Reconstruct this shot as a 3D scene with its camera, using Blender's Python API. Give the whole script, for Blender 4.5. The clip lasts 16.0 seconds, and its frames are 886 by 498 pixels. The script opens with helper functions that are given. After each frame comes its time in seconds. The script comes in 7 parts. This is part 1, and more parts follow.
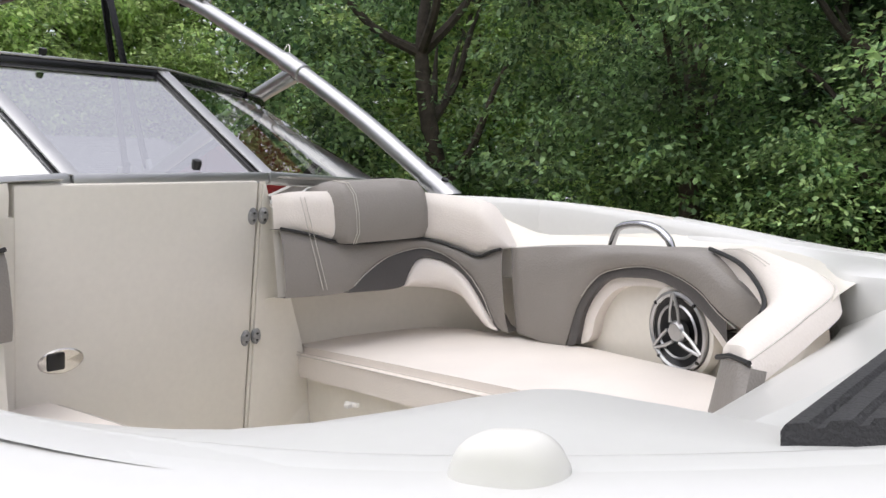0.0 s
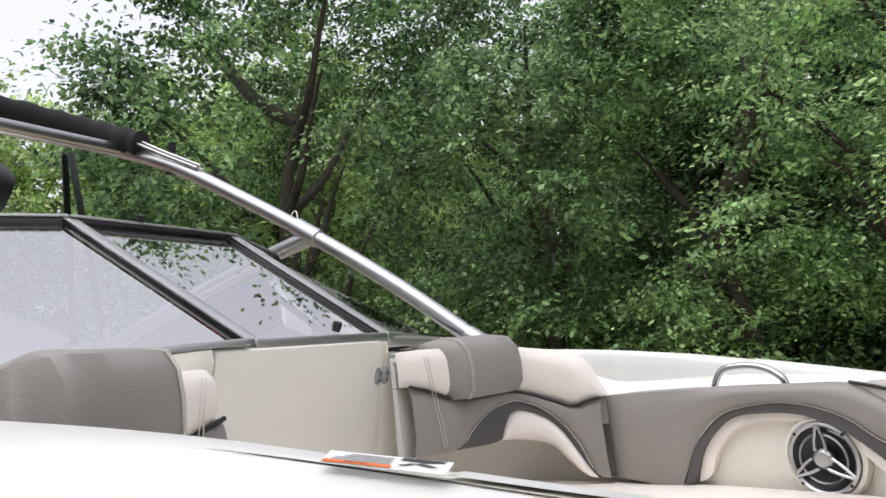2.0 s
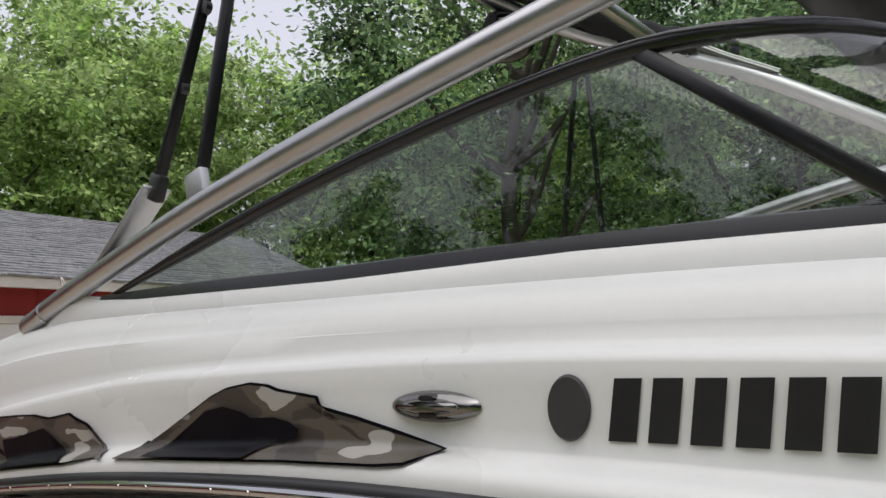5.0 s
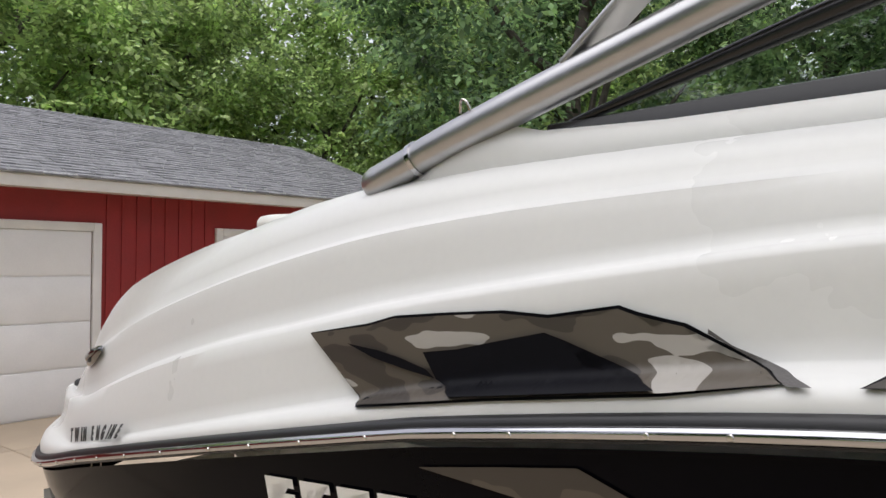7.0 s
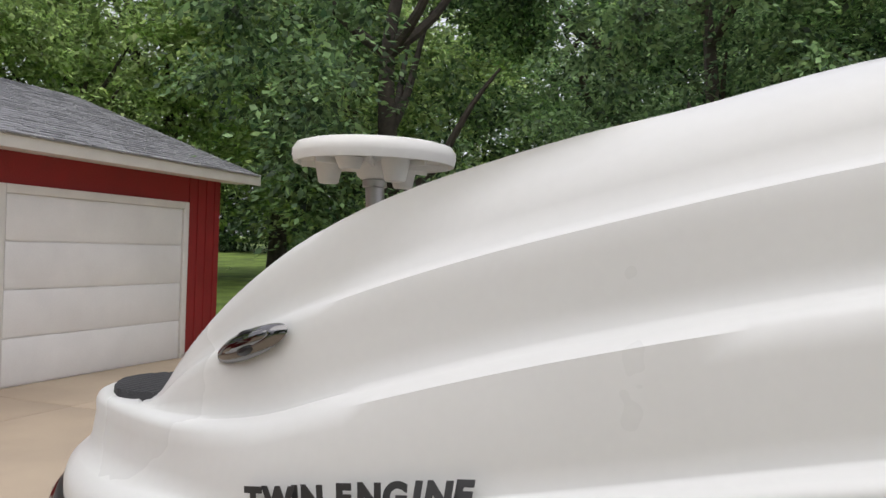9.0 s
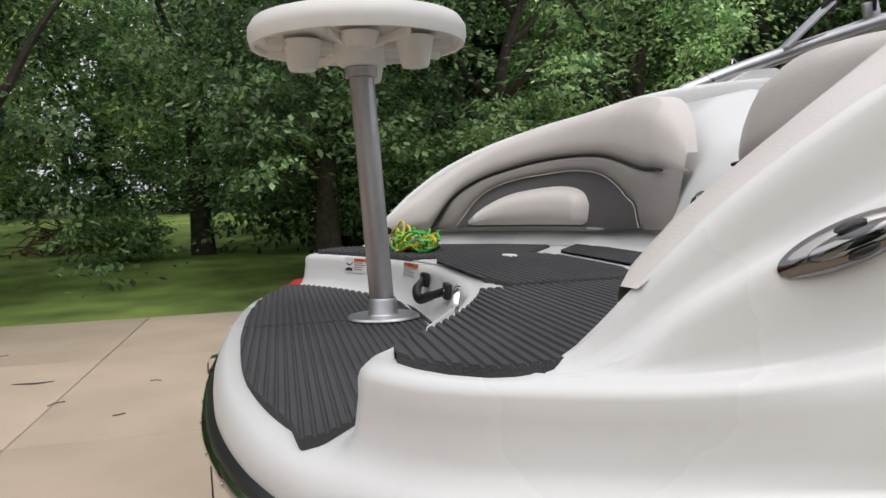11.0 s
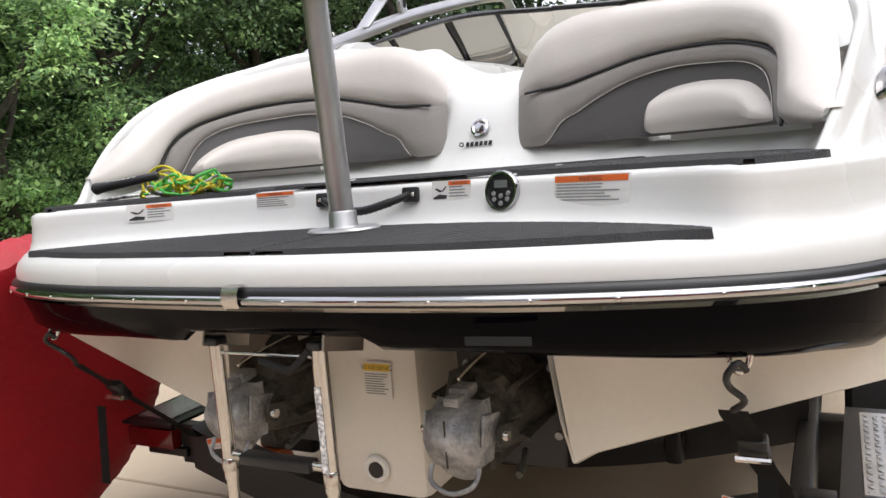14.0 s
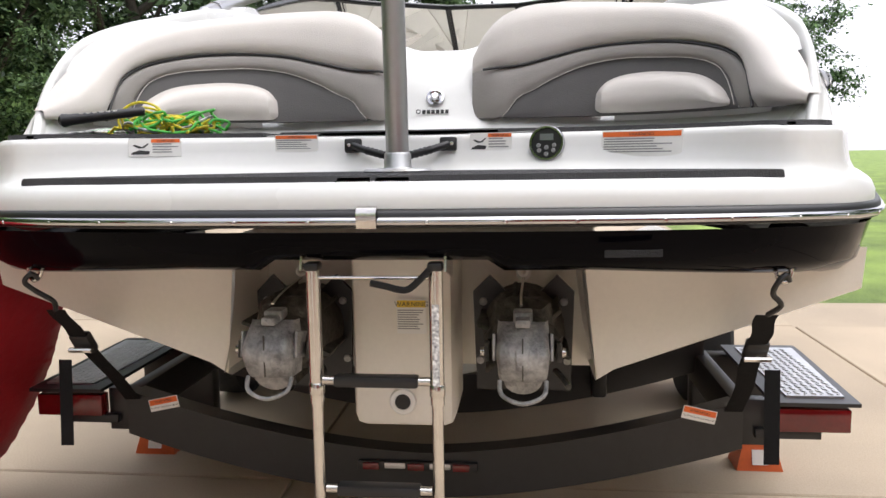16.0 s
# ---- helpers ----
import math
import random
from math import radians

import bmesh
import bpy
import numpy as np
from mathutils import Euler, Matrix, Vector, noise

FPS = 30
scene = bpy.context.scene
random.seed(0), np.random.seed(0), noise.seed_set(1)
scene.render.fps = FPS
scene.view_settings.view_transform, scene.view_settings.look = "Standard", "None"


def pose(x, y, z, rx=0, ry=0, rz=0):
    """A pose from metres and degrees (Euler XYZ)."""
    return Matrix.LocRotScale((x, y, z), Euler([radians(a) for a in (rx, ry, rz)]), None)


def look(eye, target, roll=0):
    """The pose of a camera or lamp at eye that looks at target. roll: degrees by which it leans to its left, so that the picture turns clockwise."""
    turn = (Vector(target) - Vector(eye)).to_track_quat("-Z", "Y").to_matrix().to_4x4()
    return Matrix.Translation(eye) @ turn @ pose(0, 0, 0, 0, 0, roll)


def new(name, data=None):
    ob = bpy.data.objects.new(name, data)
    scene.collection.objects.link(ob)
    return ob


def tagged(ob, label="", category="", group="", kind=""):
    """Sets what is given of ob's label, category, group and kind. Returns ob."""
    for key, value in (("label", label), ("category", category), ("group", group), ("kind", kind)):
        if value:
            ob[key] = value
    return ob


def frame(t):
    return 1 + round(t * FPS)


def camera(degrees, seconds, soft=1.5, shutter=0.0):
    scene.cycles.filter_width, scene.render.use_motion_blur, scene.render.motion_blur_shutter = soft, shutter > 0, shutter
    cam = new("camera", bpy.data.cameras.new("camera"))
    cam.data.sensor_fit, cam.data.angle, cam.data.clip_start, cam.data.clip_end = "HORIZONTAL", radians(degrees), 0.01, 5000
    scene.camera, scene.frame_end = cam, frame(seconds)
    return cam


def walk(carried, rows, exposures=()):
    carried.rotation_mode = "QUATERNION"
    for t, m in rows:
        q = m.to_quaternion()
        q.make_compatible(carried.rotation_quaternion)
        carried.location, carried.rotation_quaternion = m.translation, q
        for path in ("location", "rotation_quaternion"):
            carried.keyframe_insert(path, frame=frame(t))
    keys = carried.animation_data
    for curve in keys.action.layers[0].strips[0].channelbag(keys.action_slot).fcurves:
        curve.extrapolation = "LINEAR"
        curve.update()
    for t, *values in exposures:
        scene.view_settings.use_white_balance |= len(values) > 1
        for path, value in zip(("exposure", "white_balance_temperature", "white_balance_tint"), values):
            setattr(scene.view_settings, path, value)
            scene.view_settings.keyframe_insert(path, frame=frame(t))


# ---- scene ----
cam = camera(60.1, 16.0, soft=1.5)
PATH = [
    (0, (6.927, -0.963, 1.929), (5.588, 0.519, 1.839), -4.1),
    (0.5, (6.852, -1.109, 1.937), (5.58, 0.432, 2.024), -5.0),
    (1, (6.678, -1.167, 1.945), (5.533, 0.463, 2.12), -5.4),
    (1.5, (6.529, -1.28, 1.947), (5.523, 0.433, 2.175), -6.0),
    (2, (6.384, -1.49, 1.98), (5.429, 0.244, 2.267), -6.8),
    (2.5, (6.155, -1.624, 1.96), (5.105, 0.044, 2.302), -7.0),
    (3, (5.895, -1.801, 1.922), (4.687, -0.254, 2.306), -4.2),
    (3.1, (5.823, -1.835, 1.943), (4.595, -0.294, 2.286), -4.0),
    (3.5, (5.524, -1.985, 1.921), (4.245, -0.49, 2.281), -2.4),
    (3.7, (5.407, -2.047, 1.929), (4.117, -0.561, 2.282), -1.7),
    (5.8, (4.069, -2.283, 1.818), (2.813, -0.731, 1.938), -0.4),
    (6, (3.917, -2.268, 1.79), (2.653, -0.722, 1.883), -0.6),
    (6.4, (3.619, -2.251, 1.782), (2.33, -0.723, 1.834), -0.6),
    (7, (3.122, -2.345, 1.776), (1.841, -0.809, 1.809), 0.4),
    (7.5, (2.754, -2.335, 1.723), (1.534, -0.75, 1.758), 1.0),
    (8, (2.29, -2.265, 1.735), (1.204, -0.586, 1.768), 2.0),
    (8.2, (2.131, -2.277, 1.71), (1.116, -0.554, 1.751), 2.5),
    (10.3, (0.619, -2.174, 1.601), (0.568, -0.177, 1.52), -2.0),
    (10.5, (0.497, -2.136, 1.586), (0.577, -0.14, 1.484), -2.4),
    (11, (0.19, -1.927, 1.545), (0.602, 0.024, 1.401), -2.1),
    (11.5, (-0.078, -1.858, 1.481), (0.675, -0.014, 1.306), -1.7),
    (11.8, (-0.273, -1.831, 1.452), (0.683, -0.084, 1.262), -2.6),
    (12, (-0.367, -1.813, 1.431), (0.699, -0.13, 1.254), -3.6),
    (12.5, (-0.569, -1.643, 1.394), (0.751, -0.156, 1.177), -3.8),
    (13, (-0.751, -1.4, 1.409), (0.763, -0.113, 1.184), -4.1),
    (13.5, (-0.98, -1.261, 1.382), (0.676, -0.164, 1.154), -4.9),
    (14, (-1.174, -1.126, 1.39), (0.584, -0.201, 1.162), -4.9),
    (14.5, (-1.226, -0.799, 1.353), (0.614, -0.053, 1.114), -4.4),
    (15, (-1.308, -0.619, 1.301), (0.592, -0.045, 1.056), -3.5),
    (15.5, (-1.515, -0.467, 1.286), (0.429, -0.07, 1.033), -2.0),
    (16, (-1.619, -0.347, 1.283), (0.353, -0.128, 1.035), -0.9),
]
walk(cam, [(t, look(eye, target, roll)) for t, eye, target, roll in PATH], [(0, 0.72), (2, 0.82), (3, 0.45), (3.6, 0.32), (6, 0.6), (7, 0.72), (8, 0.62), (10.5, 0.6), (12, 0.72), (13.5, 1.12), (15, 1.28), (16, 1.28)])

# ---- light ----
world = bpy.data.worlds.new("sky")
scene.world = world
world.use_nodes = True
wn = world.node_tree.nodes
sky = wn.new("ShaderNodeTexSky")
sky.sky_type = "NISHITA"
sky.sun_disc = False
sky.sun_elevation = radians(70)
sky.sun_rotation = radians(150)
sky.air_density, sky.dust_density = 1.0, 4.0
wn["Background"].inputs[1].default_value = 0.15
pale = wn.new("ShaderNodeHueSaturation")
pale.inputs["Saturation"].default_value = 0.4
world.node_tree.links.new(sky.outputs[0], pale.inputs["Color"])
# an even overcast veil over the sky
veil = wn.new("ShaderNodeMix")
veil.data_type = "RGBA"
veil.inputs["Factor"].default_value = 0.65
veil.inputs["B"].default_value = (4.2, 4.15, 4.75, 1)
world.node_tree.links.new(pale.outputs[0], veil.inputs["A"])
world.node_tree.links.new(veil.outputs["Result"], wn["Background"].inputs[0])
sun = new("sun", bpy.data.lights.new("sun", "SUN"))
sun.data.energy, sun.data.angle, sun.data.color = 0.85, radians(70), (1.0, 0.98, 0.95)
sun.matrix_world = look((0, 0, 0), (0.17, 0.296, -0.94))
scene.view_settings.exposure = 0.5


# ---- materials ----
def material(name, colour, rough=0.5, metal=0.0, var=0.12, scale=6.0, bump=0.0, bump_scale=60.0, fine=None, spec=0.5, coat=0.0):
    """Base colour mottled at two sizes, with a fine relief."""
    m = bpy.data.materials.new(name)
    m.use_nodes = True
    n, l = m.node_tree.nodes, m.node_tree.links
    b = n["Principled BSDF"]
    b.inputs["Roughness"].default_value, b.inputs["Metallic"].default_value = rough, metal
    b.inputs["Specular IOR Level"].default_value = spec
    b.inputs["Coat Weight"].default_value = coat
    b.inputs["Coat Roughness"].default_value = 0.08
    co = n.new("ShaderNodeTexCoord")
    big, small = n.new("ShaderNodeTexNoise"), n.new("ShaderNodeTexNoise")
    big.inputs["Scale"].default_value, big.inputs["Detail"].default_value = scale, 5
    small.inputs["Scale"].default_value, small.inputs["Detail"].default_value = bump_scale, 3
    for tex in (big, small):
        l.new(co.outputs["Object"], tex.inputs["Vector"])
    add = n.new("ShaderNodeMath")
    add.operation = "MULTIPLY_ADD"
    l.new(small.outputs[0], add.inputs[0])
    add.inputs[1].default_value = 0.4
    l.new(big.outputs[0], add.inputs[2])
    ramp = n.new("ShaderNodeValToRGB")
    lo, hi = [c * (1 - var) for c in colour], [min(1, c * (1 + var)) for c in (fine or colour)]
    ramp.color_ramp.elements[0].position, ramp.color_ramp.elements[0].color = 0.45, (*lo, 1)
    ramp.color_ramp.elements[1].position, ramp.color_ramp.elements[1].color = 0.95, (*hi, 1)
    l.new(add.outputs[0], ramp.inputs[0])
    l.new(ramp.outputs[0], b.inputs["Base Color"])
    rr = n.new("ShaderNodeMapRange")
    rr.inputs["To Min"].default_value, rr.inputs["To Max"].default_value = rough * 0.8, min(1, rough * 1.25)
    l.new(big.outputs[0], rr.inputs[0])
    l.new(rr.outputs[0], b.inputs["Roughness"])
    if bump:
        bp = n.new("ShaderNodeBump")
        bp.inputs["Strength"].default_value, bp.inputs["Distance"].default_value = bump, 0.01
        l.new(small.outputs[0], bp.inputs["Height"])
        l.new(bp.outputs[0], b.inputs["Normal"])
    return m


def nodes_of(m):
    return m.node_tree.nodes, m.node_tree.links, m.node_tree.nodes["Principled BSDF"]


GEL = material("white_gelcoat", (0.67, 0.67, 0.65), 0.28, var=0.03, scale=1.5, spec=0.45)
CREAM = material("cream_gelcoat", (0.81, 0.775, 0.70), 0.3, var=0.05, scale=2)
HULLBLACK = material("black_gelcoat", (0.002, 0.002, 0.0035), 0.08, var=0.2, scale=2)
HULLBLACK.node_tree.nodes["Principled BSDF"].inputs["IOR"].default_value = 1.13
VINYL_W = material("cream_vinyl", (0.80, 0.745, 0.69), 0.5, var=0.05, scale=5, bump=0.12, bump_scale=220)
VINYL_L = material("pale_grey_vinyl", (0.62, 0.58, 0.54), 0.5, var=0.05, scale=5, bump=0.12, bump_scale=220)
VINYL_G = material("taupe_grey_vinyl", (0.26, 0.24, 0.22), 0.48, var=0.08, scale=5, bump=0.18, bump_scale=220)
VINYL_D = material("charcoal_vinyl", (0.085, 0.08, 0.078), 0.5, var=0.1, scale=6, bump=0.18, bump_scale=220)
PIPING = material("black_piping", (0.012, 0.012, 0.012), 0.5)
THREAD = material("pale_thread", (0.6, 0.57, 0.52), 0.8)
MAT = material("charcoal_deck_foam", (0.05, 0.05, 0.052), 0.85, var=0.25, scale=7, bump=0.5, bump_scale=300)
CHROME = material("polished_chrome", (0.48, 0.48, 0.49), 0.07, 1.0, var=0.05)
# chrome darkened in colour to stand for the dark surroundings it mirrors
SHADECHROME = material("chrome_dark_reflection", (0.2, 0.195, 0.19), 0.1, 1.0, var=0.1)
STEEL = material("stainless_steel", (0.62, 0.60, 0.57), 0.22, 1.0, var=0.12, scale=12)
ALU = material("brushed_aluminium", (0.43, 0.43, 0.435), 0.3, 1.0, var=0.06, scale=9)
SATIN = material("satin_aluminium", (0.5, 0.5, 0.5), 0.4, 1.0, var=0.05, scale=9)
CAST = material("weathered_cast_aluminium", (0.24, 0.245, 0.25), 0.55, 0.5, var=0.3, scale=22, fine=(0.42, 0.42, 0.42), bump=0.5, bump_scale=90)
GRIME = material("grimy_casting", (0.07, 0.065, 0.055), 0.75, 0.3, var=0.7, scale=25, bump=0.6, bump_scale=80)
BLACK = material("black_plastic", (0.012, 0.012, 0.013), 0.38, var=0.2)
BLACKSATIN = material("black_anodised_frame", (0.008, 0.008, 0.009), 0.25, 0.0, var=0.2)
FABRIC = material("black_canvas", (0.010, 0.010, 0.011), 0.9, var=0.3, scale=20, bump=0.5, bump_scale=350)
STRAP = material("black_webbing", (0.014, 0.014, 0.015), 0.85, var=0.3, scale=40, bump=0.6, bump_scale=400)
FILLER = material("yellowed_plastic", (0.62, 0.54, 0.36), 0.4, var=0.06)
RED = material("red_nylon", (0.36, 0.005, 0.014), 0.55, var=0.15, scale=5, bump=0.35, bump_scale=30)
REDPAINT = material("barn_red_paint", (0.27, 0.022, 0.022), 0.6, var=0.15, scale=3, bump=0.2, bump_scale=40)
TRIMWHITE = material("white_painted_trim", (0.74, 0.72, 0.68), 0.5, var=0.06, scale=4)
DOORWHITE = material("white_garage_door", (0.83, 0.82, 0.80), 0.5, var=0.05, scale=2)
SHINGLE = material("grey_asphalt_shingle", (0.24, 0.24, 0.25), 0.95, var=0.35, scale=9, bump=0.8, bump_scale=160)
WHITEPLASTIC = material("white_plastic", (0.80, 0.79, 0.75), 0.35, var=0.03)
PAPER = material("white_label", (0.80, 0.79, 0.76), 0.5, var=0.02)
INK = material("dark_print", (0.03, 0.03, 0.03), 0.6)
GREYINK = material("grey_print", (0.28, 0.28, 0.28), 0.6)
ORANGE = material("orange_print", (0.80, 0.16, 0.03), 0.55, var=0.05)
YELLOW = material("yellow_print", (0.80, 0.55, 0.05), 0.55, var=0.05)
CHOCK = material("orange_plastic", (0.62, 0.12, 0.03), 0.5, var=0.15)
TRAILER = material("black_painted_steel", (0.012, 0.012, 0.013), 0.35, 0.0, var=0.3, scale=8)
DIAMOND = material("diamond_plate", (0.62, 0.62, 0.63), 0.3, 0.9, var=0.15, scale=10)
TAIL = material("red_lens", (0.11, 0.003, 0.004), 0.12, var=0.2, coat=0.5)
LENS = material("smoked_display", (0.18, 0.2, 0.19), 0.15)
DEADWOOD = material("dead_brown_branches", (0.16, 0.095, 0.06), 0.9, var=0.4, scale=9, bump=0.8, bump_scale=40)
BARK = material("dark_bark", (0.055, 0.045, 0.035), 0.95, var=0.5, scale=9, bump=1.0, bump_scale=30)
ROPE_Y = material("yellow_rope", (0.62, 0.52, 0.04), 0.8, var=0.3, scale=60)
ROPE_G = material("green_rope", (0.10, 0.48, 0.09), 0.8, var=0.3, scale=60)
ROPE_K = material("black_white_rope", (0.10, 0.10, 0.10), 0.8, var=0.9, scale=70, fine=(0.5, 0.5, 0.5))
PATCHBLACK = material("matt_black_vinyl", (0.005, 0.005, 0.007), 0.4, var=0.2, spec=0.08)
SIGNWHITE = material("whitewashed_board", (0.76, 0.74, 0.70), 0.7, var=0.08, scale=8)

GLASS = bpy.data.materials.new("tinted_glass")
GLASS.use_nodes = True
gn, gl, gb = nodes_of(GLASS)
glass_clear, glass_gloss, glass_mix, glass_fres = gn.new("ShaderNodeBsdfTransparent"), gn.new("ShaderNodeBsdfGlossy"), gn.new("ShaderNodeMixShader"), gn.new("ShaderNodeFresnel")
glass_clear.inputs[0].default_value = (0.70, 0.76, 0.71, 1)
glass_gloss.inputs["Roughness"].default_value = 0.01
glass_fres.inputs[0].default_value = 1.75
gl.new(glass_fres.outputs[0], glass_mix.inputs[0])
gl.new(glass_clear.outputs[0], glass_mix.inputs[1])
gl.new(glass_gloss.outputs[0], glass_mix.inputs[2])
gl.new(glass_mix.outputs[0], gn["Material Output"].inputs[0])
SCREENGLASS = GLASS.copy()
SCREENGLASS.name = "coated_screen_glass"
for node in SCREENGLASS.node_tree.nodes:
    if node.type == "FRESNEL":
        node.inputs[0].default_value = 13.0
    if node.type == "BSDF_TRANSPARENT":
        node.inputs[0].default_value = (0.72, 0.74, 0.74, 1)


def leaf_material(name, dark, light, low=0.1):
    m = bpy.data.materials.new(name)
    m.use_nodes = True
    n, l, b = nodes_of(m)
    geo, ramp, info = n.new("ShaderNodeNewGeometry"), n.new("ShaderNodeValToRGB"), n.new("ShaderNodeObjectInfo")
    tr, mix, hue = n.new("ShaderNodeBsdfTranslucent"), n.new("ShaderNodeMixShader"), n.new("ShaderNodeHueSaturation")
    ramp.color_ramp.elements[0].color, ramp.color_ramp.elements[1].color = (*dark, 1), (*light, 1)
    l.new(geo.outputs["Random Per Island"], ramp.inputs[0])
    mr = n.new("ShaderNodeMapRange")
    mr.inputs["To Min"].default_value, mr.inputs["To Max"].default_value = 0.85, 1.15
    l.new(info.outputs["Random"], mr.inputs[0])
    # noise patches put shaded gaps and lit sprays into the leaf colour
    co, nz, mm, shade_patch = n.new("ShaderNodeTexCoord"), n.new("ShaderNodeTexNoise"), n.new("ShaderNodeMath"), n.new("ShaderNodeMapRange")
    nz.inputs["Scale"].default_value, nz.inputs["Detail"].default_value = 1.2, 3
    shade_patch.inputs["From Min"].default_value, shade_patch.inputs["From Max"].default_value = 0.3, 0.7
    shade_patch.inputs["To Min"].default_value, shade_patch.inputs["To Max"].default_value = low, 2.0
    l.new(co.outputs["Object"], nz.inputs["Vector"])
    l.new(nz.outputs[0], shade_patch.inputs[0])
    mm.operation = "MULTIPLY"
    l.new(shade_patch.outputs[0], mm.inputs[0])
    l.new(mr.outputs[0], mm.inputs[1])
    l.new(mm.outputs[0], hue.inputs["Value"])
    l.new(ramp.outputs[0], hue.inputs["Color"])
    l.new(hue.outputs[0], b.inputs["Base Color"])
    l.new(hue.outputs[0], tr.inputs[0])
    b.inputs["Roughness"].default_value = 0.5
    mix.inputs[0].default_value = 0.4
    l.new(b.outputs[0], mix.inputs[1])
    l.new(tr.outputs[0], mix.inputs[2])
    l.new(mix.outputs[0], n["Material Output"].inputs[0])
    return m


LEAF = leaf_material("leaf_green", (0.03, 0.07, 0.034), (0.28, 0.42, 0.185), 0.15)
# darker copy of the leaf: shade in its colour gives depth behind
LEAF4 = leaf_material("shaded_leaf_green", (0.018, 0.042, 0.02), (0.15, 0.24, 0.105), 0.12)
# palest copy: sunlight put into the leaf colour for the thin crowns
LEAF3 = leaf_material("sunlit_pale_leaf", (0.12, 0.2, 0.07), (0.54, 0.66, 0.27), 0.5)
# lit copy of the leaf, brightened in colour as if the sun caught it
LEAF2 = leaf_material("sunlit_leaf_green", (0.07, 0.16, 0.07), (0.50, 0.68, 0.31), 0.5)
GRASS = material("lawn_grass", (0.12, 0.19, 0.035), 0.95, var=0.45, scale=0.8, fine=(0.2, 0.28, 0.06), bump=1.0, bump_scale=70)
CONCRETE = material("tan_concrete", (0.42, 0.34, 0.25), 0.9, var=0.16, scale=0.9, bump=0.25, bump_scale=120)


# ---- building helpers ----
def mesh_of(bm, name, mat, smooth=True):
    bmesh.ops.recalc_face_normals(bm, faces=bm.faces)
    me = bpy.data.meshes.new(name)
    bm.to_mesh(me)
    bm.free()
    for m in mat if isinstance(mat, (list, tuple)) else [mat]:
        me.materials.append(m)
    if smooth:
        for p in me.polygons:
            p.use_smooth = True
        me.set_sharp_from_angle(angle=radians(40))
    return me


def part(name, bm, mat, parent=None, label="", smooth=True):
    ob = new(name, mesh_of(bm, name, mat, smooth))
    if parent:
        ob.parent = parent
    if label:
        ob["label"] = label
    return ob


def thing(name, label, category, group="", kind=""):
    return tagged(new(name), label, category, group, kind)


def grid(bm, rows, close_u=False, close_v=False):
    """A sheet through rows of points."""
    vs = [[bm.verts.new(p) for p in row] for row in rows]
    nu, nv = len(vs), len(vs[0])
    for i in range(nu if close_u else nu - 1):
        for j in range(nv if close_v else nv - 1):
            try:
                bm.faces.new((vs[i][j], vs[(i + 1) % nu][j], vs[(i + 1) % nu][(j + 1) % nv], vs[i][(j + 1) % nv]))
            except ValueError:
                pass
    return vs


def smooth_line(points, n=12, closed=False):
    """Catmull-Rom through points."""
    P = [Vector(p) for p in points]
    out, m = [], len(P)
    for i in range(m if closed else m - 1):
        if closed:
            a, b, c, d = (P[(i + k) % m] for k in (-1, 0, 1, 2))
        else:
            a, b, c, d = P[max(i - 1, 0)], P[i], P[i + 1], P[min(i + 2, m - 1)]
        for k in range(n):
            t = k / n
            out.append(0.5 * ((2 * b) + (c - a) * t + (2 * a - 5 * b + 4 * c - d) * t * t + (3 * b - a - 3 * c + d) * t ** 3))
    if not closed:
        out.append(P[-1])
    return out


def tube(bm, line, r, sides=14, caps=True, radii=None):
    line = [Vector(p) for p in line]
    rings, up = [], Vector((0.13, 0.21, 1)).normalized()
    for i, p in enumerate(line):
        d = (line[min(i + 1, len(line) - 1)] - line[max(i - 1, 0)]).normalized()
        s = d.cross(up)
        if s.length < 0.05:
            s = d.cross(Vector((1, 0, 0)))
        s.normalize()
        u = s.cross(d)
        rr = radii[i] if radii else r
        rings.append([p + (s * math.cos(a) + u * math.sin(a)) * rr for a in [2 * math.pi * k / sides for k in range(sides)]])
    vs = grid(bm, rings, close_v=True)
    if caps:
        bm.faces.new(vs[0])
        bm.faces.new(list(reversed(vs[-1])))
    return bm


def box(bm, size, m=None, bevel=0.0, seg=2):
    g = bmesh.ops.create_cube(bm, size=1.0)
    vs = g["verts"]
    bmesh.ops.scale(bm, vec=size, verts=vs)
    if bevel:
        es = list({e for v in vs for e in v.link_edges})
        r = bmesh.ops.bevel(bm, geom=es, offset=bevel, segments=seg, affect="EDGES", profile=0.5)
        vs = list({v for f in r["faces"] for v in f.verts} | {v for v in vs if v.is_valid})
        vs = list({v for w in vs for v in connected(w)})
    if m is not None:
        bmesh.ops.transform(bm, matrix=m, verts=vs)
    return vs


def connected(v):
    seen, todo = {v}, [v]
    while todo:
        for e in todo.pop().link_edges:
            for w in e.verts:
                if w not in seen:
                    seen.add(w)
                    todo.append(w)
    return seen


def boxes(*items):
    bm = bmesh.new()
    for size, m, *rest in items:
        box(bm, size, m, *(rest or [0.0]))
    return bm


def lathe(bm, profile, m=None, seg=32):
    """Turn (radius, height) about z."""
    rows = [[Vector((r * math.cos(a), r * math.sin(a), h)) for r, h in profile] for a in [2 * math.pi * k / seg for k in range(seg)]]
    if m is not None:
        rows = [[m @ p for p in row] for row in rows]
    grid(bm, rows, close_u=True)
    bmesh.ops.remove_doubles(bm, verts=bm.verts, dist=1e-5)
    return bm


